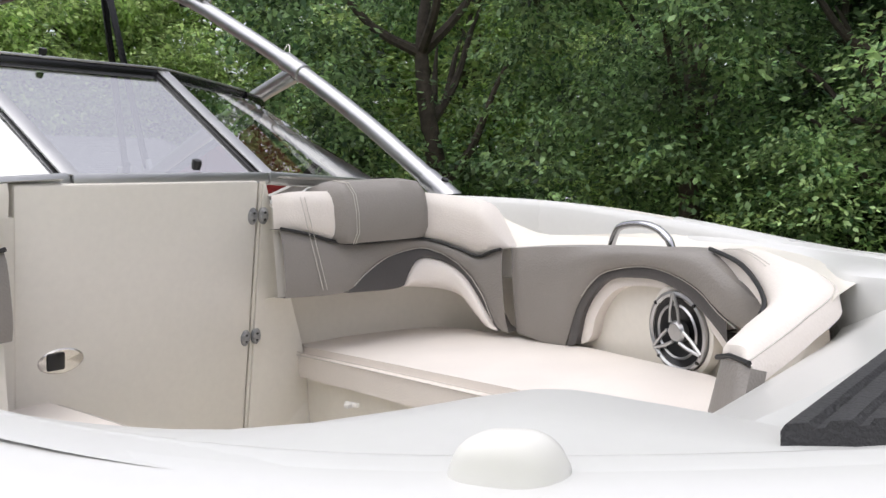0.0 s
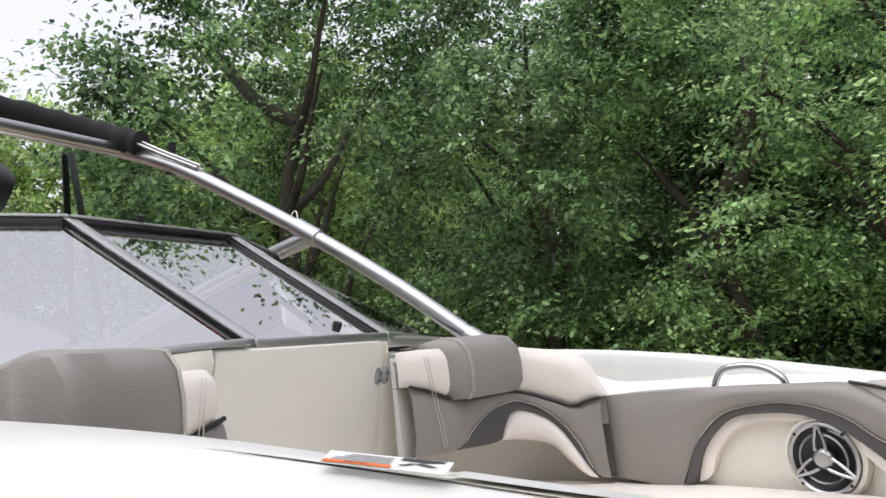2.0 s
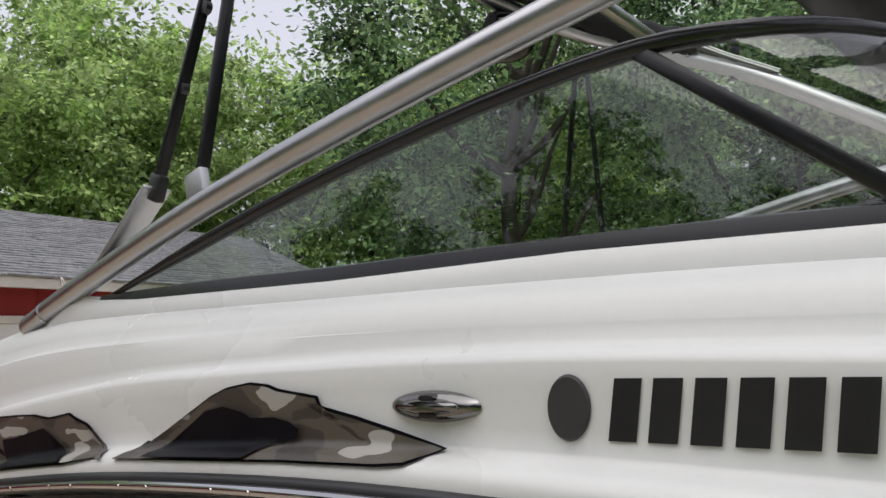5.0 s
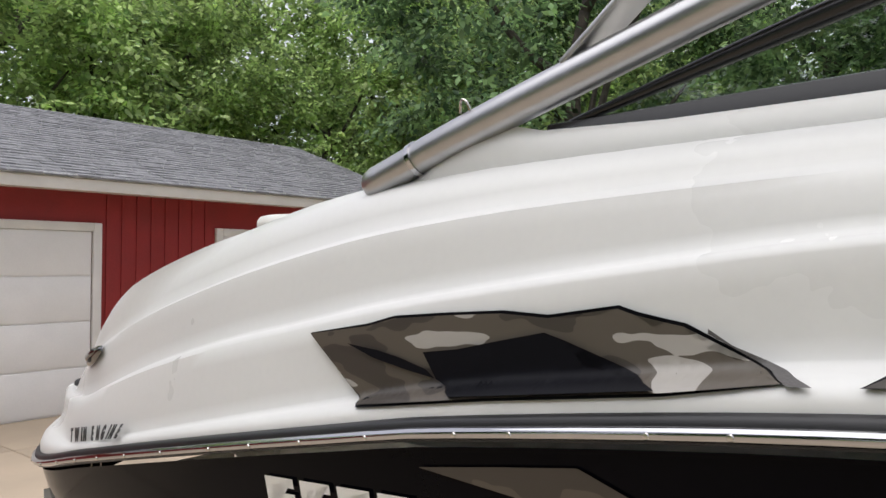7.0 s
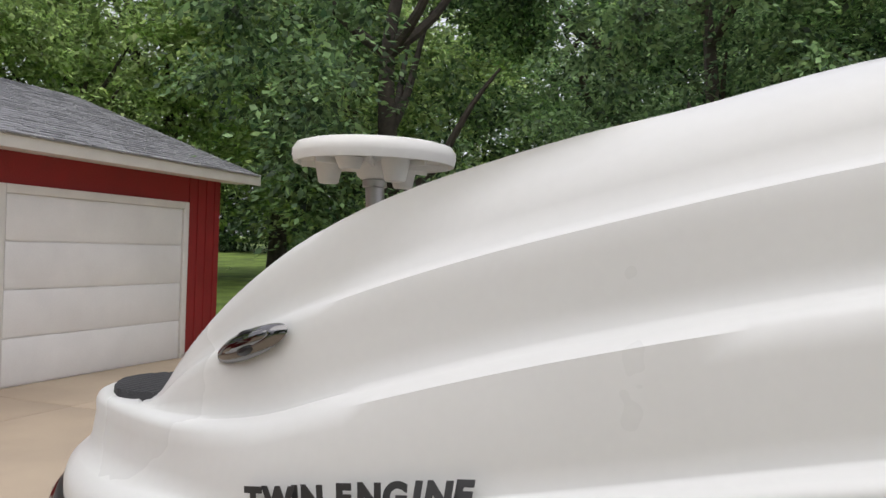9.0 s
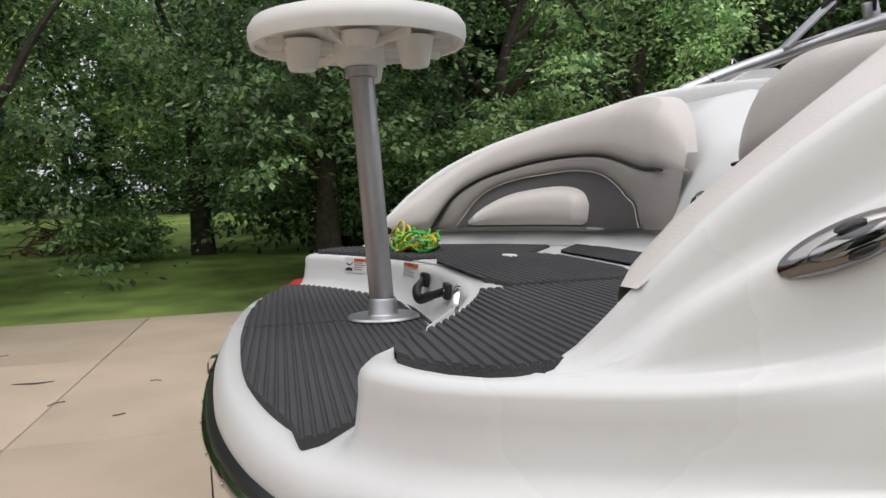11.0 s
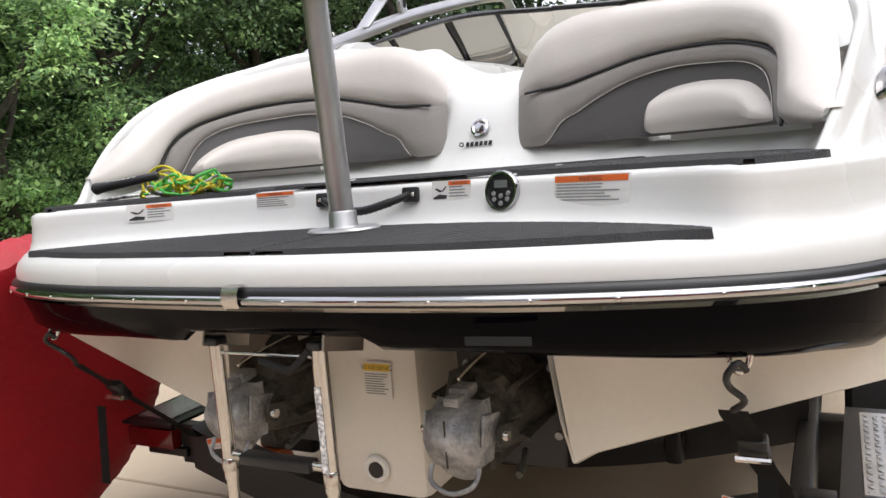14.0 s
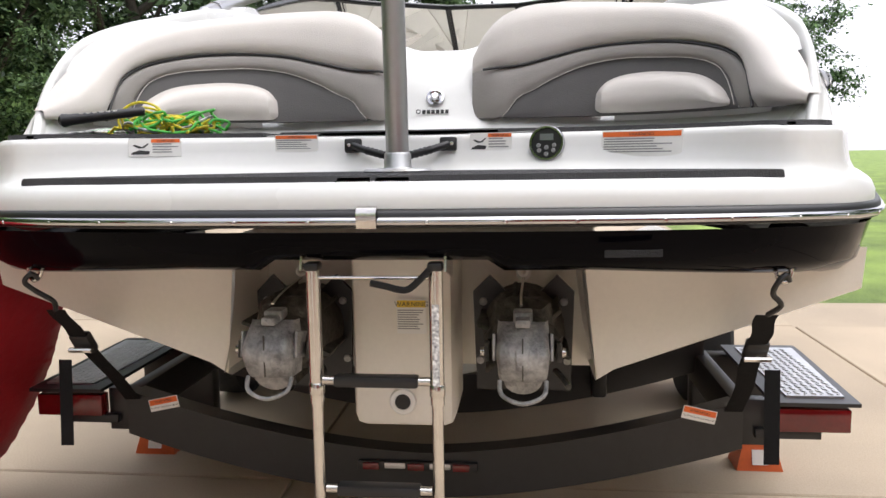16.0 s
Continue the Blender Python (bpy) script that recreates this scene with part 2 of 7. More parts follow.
def plate(bm, outline, thick, m=None, bevel=0.0):
    """A slab from an outline in xy, rising from z 0."""
    bot = [bm.verts.new((x, y, 0)) for x, y in outline]
    f = bm.faces.new(bot)
    r = bmesh.ops.extrude_face_region(bm, geom=[f])
    top = [g for g in r["geom"] if isinstance(g, bmesh.types.BMVert)]
    bmesh.ops.translate(bm, vec=(0, 0, thick), verts=top)
    if bevel:
        tf = [e for e in bm.edges if all(v in top for v in e.verts)]
        bmesh.ops.bevel(bm, geom=tf, offset=bevel, segments=2, affect="EDGES")
    if m is not None:
        bmesh.ops.transform(bm, matrix=m, verts=bm.verts)
    return bm


def lerp_table(table, x):
    xs = [r[0] for r in table]
    return float(np.interp(x, xs, [r[1] for r in table]))


def hermite(table, x):
    """Smooth interpolation through (x, value) rows."""
    if x <= table[0][0]:
        return table[0][1]
    if x >= table[-1][0]:
        return table[-1][1]
    i = max(k for k in range(len(table) - 1) if table[k][0] <= x)
    x0, y0, x1, y1 = *table[i], *table[i + 1]
    m0 = (y1 - table[i - 1][1]) / (x1 - table[i - 1][0]) if i > 0 else (y1 - y0) / (x1 - x0)
    m1 = (table[i + 2][1] - y0) / (table[i + 2][0] - x0) if i + 2 < len(table) else (y1 - y0) / (x1 - x0)
    h = x1 - x0
    t = (x - x0) / h
    return y0 * (2 * t**3 - 3 * t**2 + 1) + m0 * h * (t**3 - 2 * t**2 + t) + y1 * (3 * t**2 - 2 * t**3) + m1 * h * (t**3 - t**2)


# ---- the boat's lines: x forward from the stern, y to port, z up ----
RAIL_PLAN = [(0.03, 0.0), (0.04, 0.3), (0.07, 0.6), (0.145, 0.88), (0.27, 1.09), (0.45, 1.23), (0.7, 1.31), (1.05, 1.35), (1.48, 1.37), (2.06, 1.37),
             (2.9, 1.37), (3.8, 1.37), (4.6, 1.35), (5.3, 1.28), (5.9, 1.15), (6.4, 0.96), (6.8, 0.73), (7.1, 0.46), (7.25, 0.2), (7.28, 0.0)]
RAIL_Z = [(0.0, 1.163), (0.12, 1.158), (0.3, 1.15), (0.52, 1.152), (0.7, 1.18), (0.97, 1.243), (1.5, 1.358), (2.06, 1.472), (2.3, 1.518), (2.92, 1.603), (3.7, 1.67), (4.6, 1.69), (5.3, 1.69), (6.0, 1.655), (6.6, 1.61), (7.3, 1.57)]
RIDGE1 = [(0.3, 1.336), (0.57, 1.337), (0.7, 1.346), (0.83, 1.37), (0.955, 1.412), (1.257, 1.505), (1.564, 1.583), (1.8, 1.632), (2.077, 1.69), (2.349, 1.735), (2.6, 1.772), (2.94, 1.815), (3.9, 1.878), (4.6, 1.89), (5.2, 1.885), (6.0, 1.795), (6.6, 1.735), (7.3, 1.70)]
RIDGE2 = [(0.3, 1.338), (0.46, 1.342), (0.6, 1.42), (0.8, 1.512), (1.09, 1.614), (1.366, 1.691), (1.647, 1.759), (1.967, 1.823), (2.21, 1.856), (2.46, 1.879), (2.93, 1.905), (3.9, 1.94), (5.2, 1.94), (6.0, 1.855), (6.6, 1.765), (7.3, 1.745)]
TOP = [(0.3, 1.343), (0.42, 1.344), (0.45, 1.362), (0.5, 1.405), (0.55, 1.449), (0.6, 1.49), (0.66, 1.536), (0.735, 1.586), (0.85, 1.653), (1.0, 1.723), (1.1, 1.76), (1.28, 1.815), (1.45, 1.857), (1.68, 1.92), (1.9, 1.957), (2.2, 1.984), (2.4, 1.99), (3.4, 2.005), (4.5, 2.02), (5.2, 1.998), (5.45, 1.977), (5.65, 1.955), (5.85, 1.926), (6.0, 1.898), (6.1, 1.878), (6.2, 1.858), (6.4, 1.82), (6.55, 1.799), (6.7, 1.788), (7.3, 1.775)]
rail = [Vector((p.x, p.y, hermite(RAIL_Z, p.x))) for p in smooth_line([(x, y, 0) for x, y in RAIL_PLAN], 8)]


def rail_normals(line):
    out = []
    for i in range(len(line)):
        d = line[min(i + 1, len(line) - 1)] - line[max(i - 1, 0)]
        d.z = 0
        d.normalize()
        out.append(Vector((d.y, -d.x, 0)) * -1)
    return out


def side_of(v, s):
    return Vector((v.x, v.y * s, v.z))


rail_out = [-n for n in rail_normals(rail)]
# outward normal: away from the keel
rail_out = [(-n if n.dot(Vector((p.x - 3.5, p.y, 0))) < 0 else n) for n, p in zip(rail_out, rail)]


def inset(i, d, z):
    p = rail[i] - rail_out[i] * d
    return Vector((p.x, max(p.y, 0.0), z))


boat = thing("jet_boat", "white and black open-bow jet boat on a trailer", "boat")

CREST_IN = [(0.3, 0.05), (0.43, 0.072), (0.5, 0.076), (0.6, 0.078), (0.7, 0.084), (0.85, 0.104), (1.0, 0.13), (1.2, 0.163), (1.5, 0.21), (1.8, 0.256), (2.4, 0.28), (5.1, 0.28), (5.6, 0.22), (6.2, 0.13), (6.6, 0.12), (7.3, 0.12)]
CREST_WIDE = [(0.3, 0.2), (0.6, 0.3), (0.93, 0.5), (1.7, 1.0), (5.2, 1.0), (6.0, 0.85), (6.4, 0.6), (7.3, 0.5)]


def side_profile(x, zr):
    """Inset from the rail and height, from the rub rail up over the gunwale."""
    z1, z2, z3 = hermite(RIDGE1, x), hermite(RIDGE2, x), hermite(TOP, x)
    k = min(1, max(0, (x - 0.3) / 0.6))
    bow = min(1, max(0, (x - 5.3) / 1.0))
    fade = min(1, max(0, (x - 2.2) / 1.4))
    w3 = hermite(CREST_IN, x) + 0.03 * min(1, max(0, 1 - (x - 0.355) / 0.13))
    q = lerp_table(CREST_WIDE, x)
    led = 0.020 * (1 - fade)
    lk = lerp_table([(0.6, 1.0), (0.85, 0.4), (1.3, 0.5), (2.4, 1.0)], x)
    outer = [(0.0, zr), (0.0, zr + 0.014 * lk), (0.008 * lk, zr + 0.030 * lk), (0.028 * lk, zr + 0.043 * lk), (0.05 * lk, zr + 0.049 * lk), (0.058 * lk, zr + 0.06 * lk), (0.06 * lk, zr + 0.03 + 0.06 * lk), (0.03 + 0.032 * lk, zr + (z1 - zr) * 0.75),
            (0.044 + 0.02 * lk, z1 - 0.016), (0.068, z1 - 0.006), (0.078, z1), (0.092, z1 + 0.003 * k), (0.1, z1 + 0.012 * k), (0.104, z1 + (z2 - z1) * 0.3), (0.11, z1 + (z2 - z1) * 0.7),
            (0.114, z2 - 0.02 * k), (0.118, z2 - 0.006 * k), (0.122 + led * 0.6, z2 + 0.001), (0.126 + led, z2 + 0.010 * k), (0.135 + led, z2 + (z3 - z2) * 0.3), (0.155 + led, z2 + (z3 - z2) * 0.62),
            (0.185 + 0.3 * (w3 - 0.1), z2 + (z3 - z2) * 0.87)]
    outer = [(min(d, (w3 + 0.03) * (0.6 + 0.4 * j / 21)), z) for j, (d, z) in enumerate(outer)]
    tuck = 0.03 * min(1, max(0, 1 - (x - 0.355) / 0.13))
    outer = [(d + tuck, z) if j > 3 else (d, z) for j, (d, z) in enumerate(outer)]
    # towards the bow the ridges die out into one rounded side
    flow = min(1, max(0, (x - 5.7) / 0.6))
    outer = [(d + ((w3 + 0.03) * (j / 21) ** 1.3 - d) * flow, z + (zr + (z3 - zr) * (1 - (1 - j / 21) ** 2.2) - z) * flow) if j > 1 else (d, z) for j, (d, z) in enumerate(outer)]
    return outer + [(w3 + 0.03, z3 - 0.004), (w3 + 0.03 + 0.045 * q, z3), (w3 + 0.03 + 0.056 * q, z3 - 0.001), (w3 + 0.03 + 0.066 * q, z3 - 0.006), (w3 + 0.03 + 0.073 * q, z3 - 0.018), (w3 + 0.03 + 0.08 * q, z3 - 0.05), (w3 + 0.03 + 0.088 * q, z3 - 0.12),
                    (w3 + 0.03 + 0.1 * q, min(z3 - 0.14, 1.34 + 0.2 * bow))]


# the starboard gunwale stands a little higher by the bow seat
def lift(x, s):
    return 0.0 if s > 0 else hermite([(5.4, 0.0), (5.62, 0.001), (5.85, 0.004), (6.05, 0.006), (6.25, 0.004), (6.5, 0.0), (7.3, 0.0)], max(x, 5.4))


# riser of the upper step: bowed across the stern, rounded at the corner, then along the quarter
def wall_x(y):
    return 0.605 - 0.36 * min(1.0, abs(y)) ** 2.2


RISER = [(wall_x(y), y) for y in np.linspace(-0.1, 0.93, 19)] + [(0.277, 0.968), (0.286, 1.0), (0.308, 1.042), (0.345, 1.084), (0.39, 1.116), (0.45, 1.145)]
RISER += [(p.x - n.x * 0.078, p.y - n.y * 0.078) for p, n in zip(rail, rail_out) if 0.5 < p.x < 2.0]


def riser_inset(i):
    """How far inside the rail the upper edge of the riser stands."""
    o, d = rail[i], -rail_out[i]
    for (xa, ya), (xb, yb) in zip(RISER, RISER[1:]):
        det = d.x * (ya - yb) - d.y * (xa - xb)
        if abs(det) < 1e-9:
            continue
        k = ((xa - o.x) * (ya - yb) - (ya - o.y) * (xa - xb)) / det
        u = (d.x * (ya - o.y) - d.y * (xa - o.x)) / det
        if k > 0 and -0.01 <= u <= 1.01:
            return k
    return 0.078


def quarter_profile(i):
    """The side's profile, with a broad lip at the stern that narrows forward."""
    x, zr = rail[i].x, rail[i].z
    prof = side_profile(x, zr)
    f = min(1, max(0, (x - 0.42) / 0.43))
    f = f * f * (3 - 2 * f)
    w = riser_inset(i) if x < 0.95 else 0.078
    lip, z1 = zr + 0.066 + max(0, 1.227 - zr - 0.066) * min(1, max(0, (w - 0.13) / 0.12)), hermite(RIDGE1, x)
    k, a = min(0.088, 0.58 * w), min(0.028, 0.33 * w)
    stern = [(0.0, zr), (0.0, zr + 0.024), (a * 0.36, zr + 0.046), (a, zr + 0.06), (w - k, lip), (w - k * 0.62, lip + 0.01), (w - k * 0.34, lip + 0.034), (w - k * 0.16, lip + (z1 - lip) * 0.66),
             (w - 0.006, z1 - 0.016), (w - 0.001, z1 - 0.006), (w + 0.012, z1)]
    out = []
    for j, (d, z) in enumerate(prof):
        if j <= 10:
            out.append((stern[j][0] * (1 - f) + d * f, stern[j][1] * (1 - f) + z * f))
        else:
            out.append((max(d, w + 0.012 + 0.005 * (j - 10)), z))
    return out


def side_y(x, z):
    """Half breadth of the outer topsides at a height."""
    half = float(np.interp(x, [p.x for p in rail[:-1]], [p.y for p in rail[:-1]]))
    if x < 0.98:
        i = next(k for k, p in enumerate(rail) if p.x >= x)
        f = (x - rail[i - 1].x) / max(1e-6, rail[i].x - rail[i - 1].x)
        prof = [(a[0] * (1 - f) + b[0] * f, a[1] * (1 - f) + b[1] * f) for a, b in zip(quarter_profile(i - 1), quarter_profile(i))][:22]
    else:
        prof = side_profile(x, hermite(RAIL_Z, x))[:22]
    return half - float(np.interp(z, [q[1] for q in prof], [q[0] for q in prof]))


# topsides above the rub rail, each side, from the swim step round the quarter to the bow
first = next(i for i, p in enumerate(rail) if p.x > 0.355)
for s in (-1, 1):
    bm = bmesh.new()
    rows = []
    for i in range(len(rail)):
        prof = quarter_profile(i) if rail[i].x < 1.0 else side_profile(rail[i].x, rail[i].z)
        zr, zt = rail[i].z, max(z for _, z in prof)
        rows.append([side_of(inset(i, d, z + lift(rail[i].x, s) * min(1, max(0, (z - zr) / (zt - zr)))), s) for d, z in prof])
    grid(bm, rows)
    part("topside", bm, GEL, boat)

# rub rail: black moulding with a bright insert
for name, mat, prof in (("rub_rail", BLACK, [(0.004, 0.003), (-0.008, 0.0), (-0.014, -0.006), (-0.016, -0.02), (-0.013, -0.038), (0.01, -0.041)]),
                        ("rail_insert", CHROME, [(-0.010, -0.013), (-0.019, -0.0145), (-0.024, -0.019), (-0.0255, -0.0245), (-0.0235, -0.031), (-0.013, -0.036)])):
    bm = bmesh.new()
    rows = []
    for s in (-1, 1):
        seq = range(len(rail) - 1, -1, -1) if s < 0 else range(1, len(rail))
        for i in seq:
            rows.append([side_of(rail[i] - rail_out[i] * d + Vector((0, 0, z)), s) for d, z in prof])
    grid(bm, rows)
    part(name, bm, mat, boat)

# hull: black sides above the chine and cream bottom
def hull_drop(x, y):
    """Depth of the black side below the rail and how far its foot tucks in."""
    fore = min(1, max(0, (x - 0.3) / 2.0)) ** 1.2
    round_off = 0.025 * min(1, max(0, (abs(y) - 0.5) / 0.6))
    return 0.066 + 0.025 * min(1, max(0, (abs(y) - 0.27) / 0.03)) + round_off + 0.43 * fore, 0.02 + 0.105 * fore + 0.35 * max(0, (x - 4.5) / 2.8)



bm = bmesh.new()
rows = []
for s in (-1, 1):
    seq = range(len(rail) - 1, -1, -1) if s < 0 else range(1, len(rail))
    for i in seq:
        x, zr = rail[i].x, rail[i].z
        depth, flare = hull_drop(x, rail[i].y)
        rows.append([side_of(inset(i, d, z), s) for d, z in [(0.005, zr - 0.05), (0.012 + flare * 0.2, zr - 0.05 - depth * 0.3), (0.02 + flare * 0.6, zr - 0.05 - depth * 0.75), (0.05 + flare, zr - 0.05 - depth), (0.09 + flare, zr - 0.06 - depth)]])
grid(bm, rows)
part("hull_side", bm, HULLBLACK, boat, "glossy black hull side")
for s in (-1, 1):
    rows = []
    for i in range(len(rail)):
        if 0.49 < rail[i].x < 2.3:
            zt = rail[i].z - 0.045 - hull_drop(rail[i].x, 1.0)[0]
            zb = min(zt - 0.004, 0.905 - 0.02 * (rail[i].x - 0.46))
            rows.append([side_of(inset(i, d, z), s) for d, z in ((0.02, zt), (0.022, (zt + zb) / 2), (0.03, zb))])
    bm = bmesh.new()
    grid(bm, rows)
    part("chine_strip", bm, CREAM, boat)

def pt(x, y, z):
    return Vector((x, y, z))


def sheet_part(name, rows, mat, parent, label="", thick=0.0):
    bm = bmesh.new()
    grid(bm, rows)
    if thick:
        bmesh.ops.solidify(bm, geom=bm.faces[:], thickness=thick)
    return part(name, bm, mat, parent, label)


# ---- transom, tunnels and hull bottom ----
for s in (1, -1):
    # one sponson: transom face, tunnel wall and planing bottom
    bm = bmesh.new()
    face_top = [(0.5, y, 1.02) for y in np.linspace(0.5, 1.24, 9)]
    rows = []
    for f in np.linspace(0, 1, 6):
        rows.append([pt(0.5 + 0.02 * f, y + (0.04 * f if y < 0.52 else 0), 1.02 * (1 - f) + (0.655 + (y - 0.54) * 0.36) * f) for _, y, _ in face_top])
    rows.append([p + pt(0.03, 0, -0.012) for p in rows[-1]])
    for x, dz in ((1.2, -0.03), (2.5, -0.06), (4.0, -0.05)):
        rows.append([pt(x, p.y, p.z + dz) for p in rows[-1]])
    grid(bm, [[side_of(p, s) for p in r] for r in rows])
    part("sponson", bm, CREAM, boat, "cream painted transom and bottom")
    sheet_part("tunnel_wall", [[side_of(pt(x, y, z), s) for z, y in ((1.03, 0.49), (0.9, 0.5), (0.75, 0.52), (0.65, 0.545))] for x in (0.5, 0.6, 0.8)], CREAM, boat)
    bm = bmesh.new()
    plate(bm, [(-0.14, -0.3), (0.14, -0.3), (0.15, 0.0), (0.1, 0.05), (0.05, 0.0), (-0.05, 0.0), (-0.1, 0.05), (-0.15, 0.0)], 0.02, pose(0.66, s * 0.335, 0.87) @ Matrix(((0, 0, -1, 0), (1, 0, 0, 0), (0, 1, 0, 0), (0, 0, 0, 1))))
    part("pump_plate", bm, BLACK, boat, "black pump mounting plate")
bm = boxes(((0.3, 0.3, 0.55), pose(0.65, 0.01, 0.765), 0.035))
part("keel_box", bm, CREAM, boat, "cream keel box between the pumps")
bm = boxes(((0.04, 1.1, 0.5), pose(0.83, 0, 0.85)))
part("tunnel_back", bm, CREAM, boat)
bm = boxes(((0.36, 1.1, 0.03), pose(0.68, 0, 1.03)))
part("tunnel_roof", bm, CREAM, boat)
bm = bmesh.new()
lathe(bm, [(0.022, 0), (0.036, 0), (0.04, 0.006), (0.036, 0.012), (0.024, 0.012), (0.02, 0.004), (0.0, 0.003)], pose(0.497, 0.01, 0.575, 0, -90, 0), 24)
part("drain_ring", bm, WHITEPLASTIC, boat)
bm = bmesh.new()
lathe(bm, [(0.0, 0.013), (0.022, 0.013), (0.022, 0.0)], pose(0.497, 0.01, 0.575, 0, -90, 0), 20)
part("drain_plug", bm, BLACK, boat)
sheet_part("hull_bottom", [[pt(x, y, 0.66 - 0.13 * (1 - abs(y) / 0.56) + dz) for y in (-0.56, -0.3, 0.0, 0.3, 0.56)] for x, dz in ((0.82, 0.0), (1.2, -0.03), (2.5, -0.09), (4.0, -0.12))], CREAM, boat)
# cream forefoot
rows = []
for x, zc, zk, w in [(3.9, 0.86, 0.46, 1.22), (5.2, 0.98, 0.5, 1.02), (6.2, 1.1, 0.66, 0.66), (6.9, 1.25, 1.0, 0.25)]:
    rows.append([pt(x, y * w, zk + (zc - zk) * abs(y) ** 0.9) for y in (-1, -0.75, -0.5, -0.25, 0, 0.25, 0.5, 0.75, 1)])
sheet_part("forefoot", rows, CREAM, boat)


def offset_rail(d):
    """Plan points round the stern, from port to starboard, inset from the rail."""
    pts = [(i, 1) for i in range(first - 1, -1, -1)] + [(i, -1) for i in range(1, first)]
    return [(inset(i, d, 0).x, inset(i, d, 0).y * s) for i, s in pts]


# deck of the upper step
bm = bmesh.new()
front = [(wall_x(y), y) for y in np.linspace(-0.93, 0.93, 33)]
top_pts = front + [(0.31, 0.97), (0.36, 1.03), (0.45, 1.08), (0.9, 1.13), (1.6, 1.14), (1.6, -1.14), (0.9, -1.13), (0.45, -1.08), (0.36, -1.03), (0.31, -0.97)]
vs = [bm.verts.new((x + 0.035, y, 1.341)) for x, y in top_pts]
bm.faces.new(vs)
part("upper_step", bm, GEL, boat)

# cockpit floor
bm = bmesh.new()
plate(bm, [(1.7, -1.1), (5.2, -1.1), (6.0, -0.8), (6.7, -0.35), (6.7, 0.35), (6.0, 0.8), (5.2, 1.1), (1.7, 1.1)], 0.05, pose(0, 0, 1.06))
part("cockpit_floor", bm, CREAM, boat)

# rear moulding between the two cushions
rows = []
for x, z, up in [(1.20, 1.343, 0), (1.25, 1.36, 0), (1.30, 1.43, 0), (1.333, 1.5, 0.0), (1.39, 1.59, 0.05), (1.47, 1.66, 0.10), (1.58, 1.70, 0.13), (1.7, 1.715, 0.14), (1.82, 1.70, 0.13), (1.9, 1.5, 0.1)]:
    rows.append([pt(x + 0.03 * min(1, abs(y) / 0.2) ** 2, y, z + up * min(1, max(0, (abs(y) - 0.08) / 0.26)) ** 1.6) for y in np.linspace(-0.62, 0.62, 31)])
sheet_part("rear_moulding", rows, GEL, boat)
# shelf under and behind each cushion, following the quarter
CUSH_PLAN = [(1.335, 0.14), (1.33, 0.35), (1.29, 0.6), (1.17, 0.84), (0.93, 1.025), (0.575, 1.11)]
for s in (1, -1):
    line = smooth_line([(x, y, 0) for x, y in CUSH_PLAN], 8)
    rows = []
    for z, d in ((1.343, -0.06), (1.38, -0.02), (1.40, 0.02), (1.42, 0.1)):
        rows.append([side_of(pt(p.x + d, p.y + d * 0.35, z), s) for p in line])
    sheet_part("cushion_plinth", rows, GEL, boat)
    # coaming from the cushion's back up to the crest
    rows = []
    for p in line[18:-5]:
        half = float(np.interp(p.x, [q.x for q in rail[:-1]], [q.y for q in rail[:-1]]))
        yc = half - hermite(CREST_IN, p.x) - 0.03 - 0.055 * lerp_table(CREST_WIDE, p.x)
        aft = min(1, max(0, (1.2 - p.x) / 0.5))
        zc = hermite(TOP, p.x - 0.06 * aft) - 0.006 - 0.012 * aft
        yc -= 0.02 * aft
        rows.append([side_of(q, s) for q in (pt(p.x, p.y + 0.002, 1.35), pt(p.x, p.y + 0.004, zc - 0.05), pt(p.x, p.y + (yc - p.y) * 0.25, zc - 0.028), pt(p.x, p.y + (yc - p.y) * 0.7, zc - 0.008), pt(p.x, yc, zc), pt(p.x, yc + 0.012, zc - 0.02))])
    sheet_part("quarter_coaming", rows, GEL, boat)

# bright and black fittings of the stern
bm = bmesh.new()
lathe(bm, [(0, 0.018), (0.012, 0.018), (0.016, 0.01), (0.02, 0.004), (0.026, 0.008), (0.034, 0.006), (0.036, 0)], pose(1.325, 0, 1.494, 0, -62, 0), 28)
part("transom_knob", bm, CHROME, boat, "polished chrome knob")


def letter_bars(name, n, m, width, height, mat, parent, label, slant=0.0):
    """A mark of plain upright bars."""
    for k in range(n):
        bm = bmesh.new()
        x0 = k * width / n
        vs = [bm.verts.new(p) for p in ((x0, 0, 0), (x0 + width / n * 0.72, 0, 0), (x0 + width / n * 0.72 + slant, height, 0), (x0 + slant, height, 0))]
        bm.faces.new(vs)
        bmesh.ops.solidify(bm, geom=bm.faces[:], thickness=-0.003)
        bmesh.ops.transform(bm, matrix=m, verts=bm.verts)
        part(name, bm, mat, parent, label)


FACE_AFT = Matrix(((0, 0, -1, 0), (-1, 0, 0, 0), (0, 1, 0, 0), (0, 0, 0, 1)))
letter_bars("maker_mark", 6, pose(1.295, 0.048, 1.432) @ FACE_AFT @ pose(0, 0, 0, -28), 0.105, 0.017, INK, boat, "dark maker's mark")
bm = bmesh.new()
lathe(bm, [(0.006, 0.002), (0.0095, 0.002), (0.0095, 0), (0.006, 0)], pose(1.293, 0.062, 1.44) @ FACE_AFT @ pose(0, 0, 0, -28), 12)
part("maker_ring", bm, INK, boat)


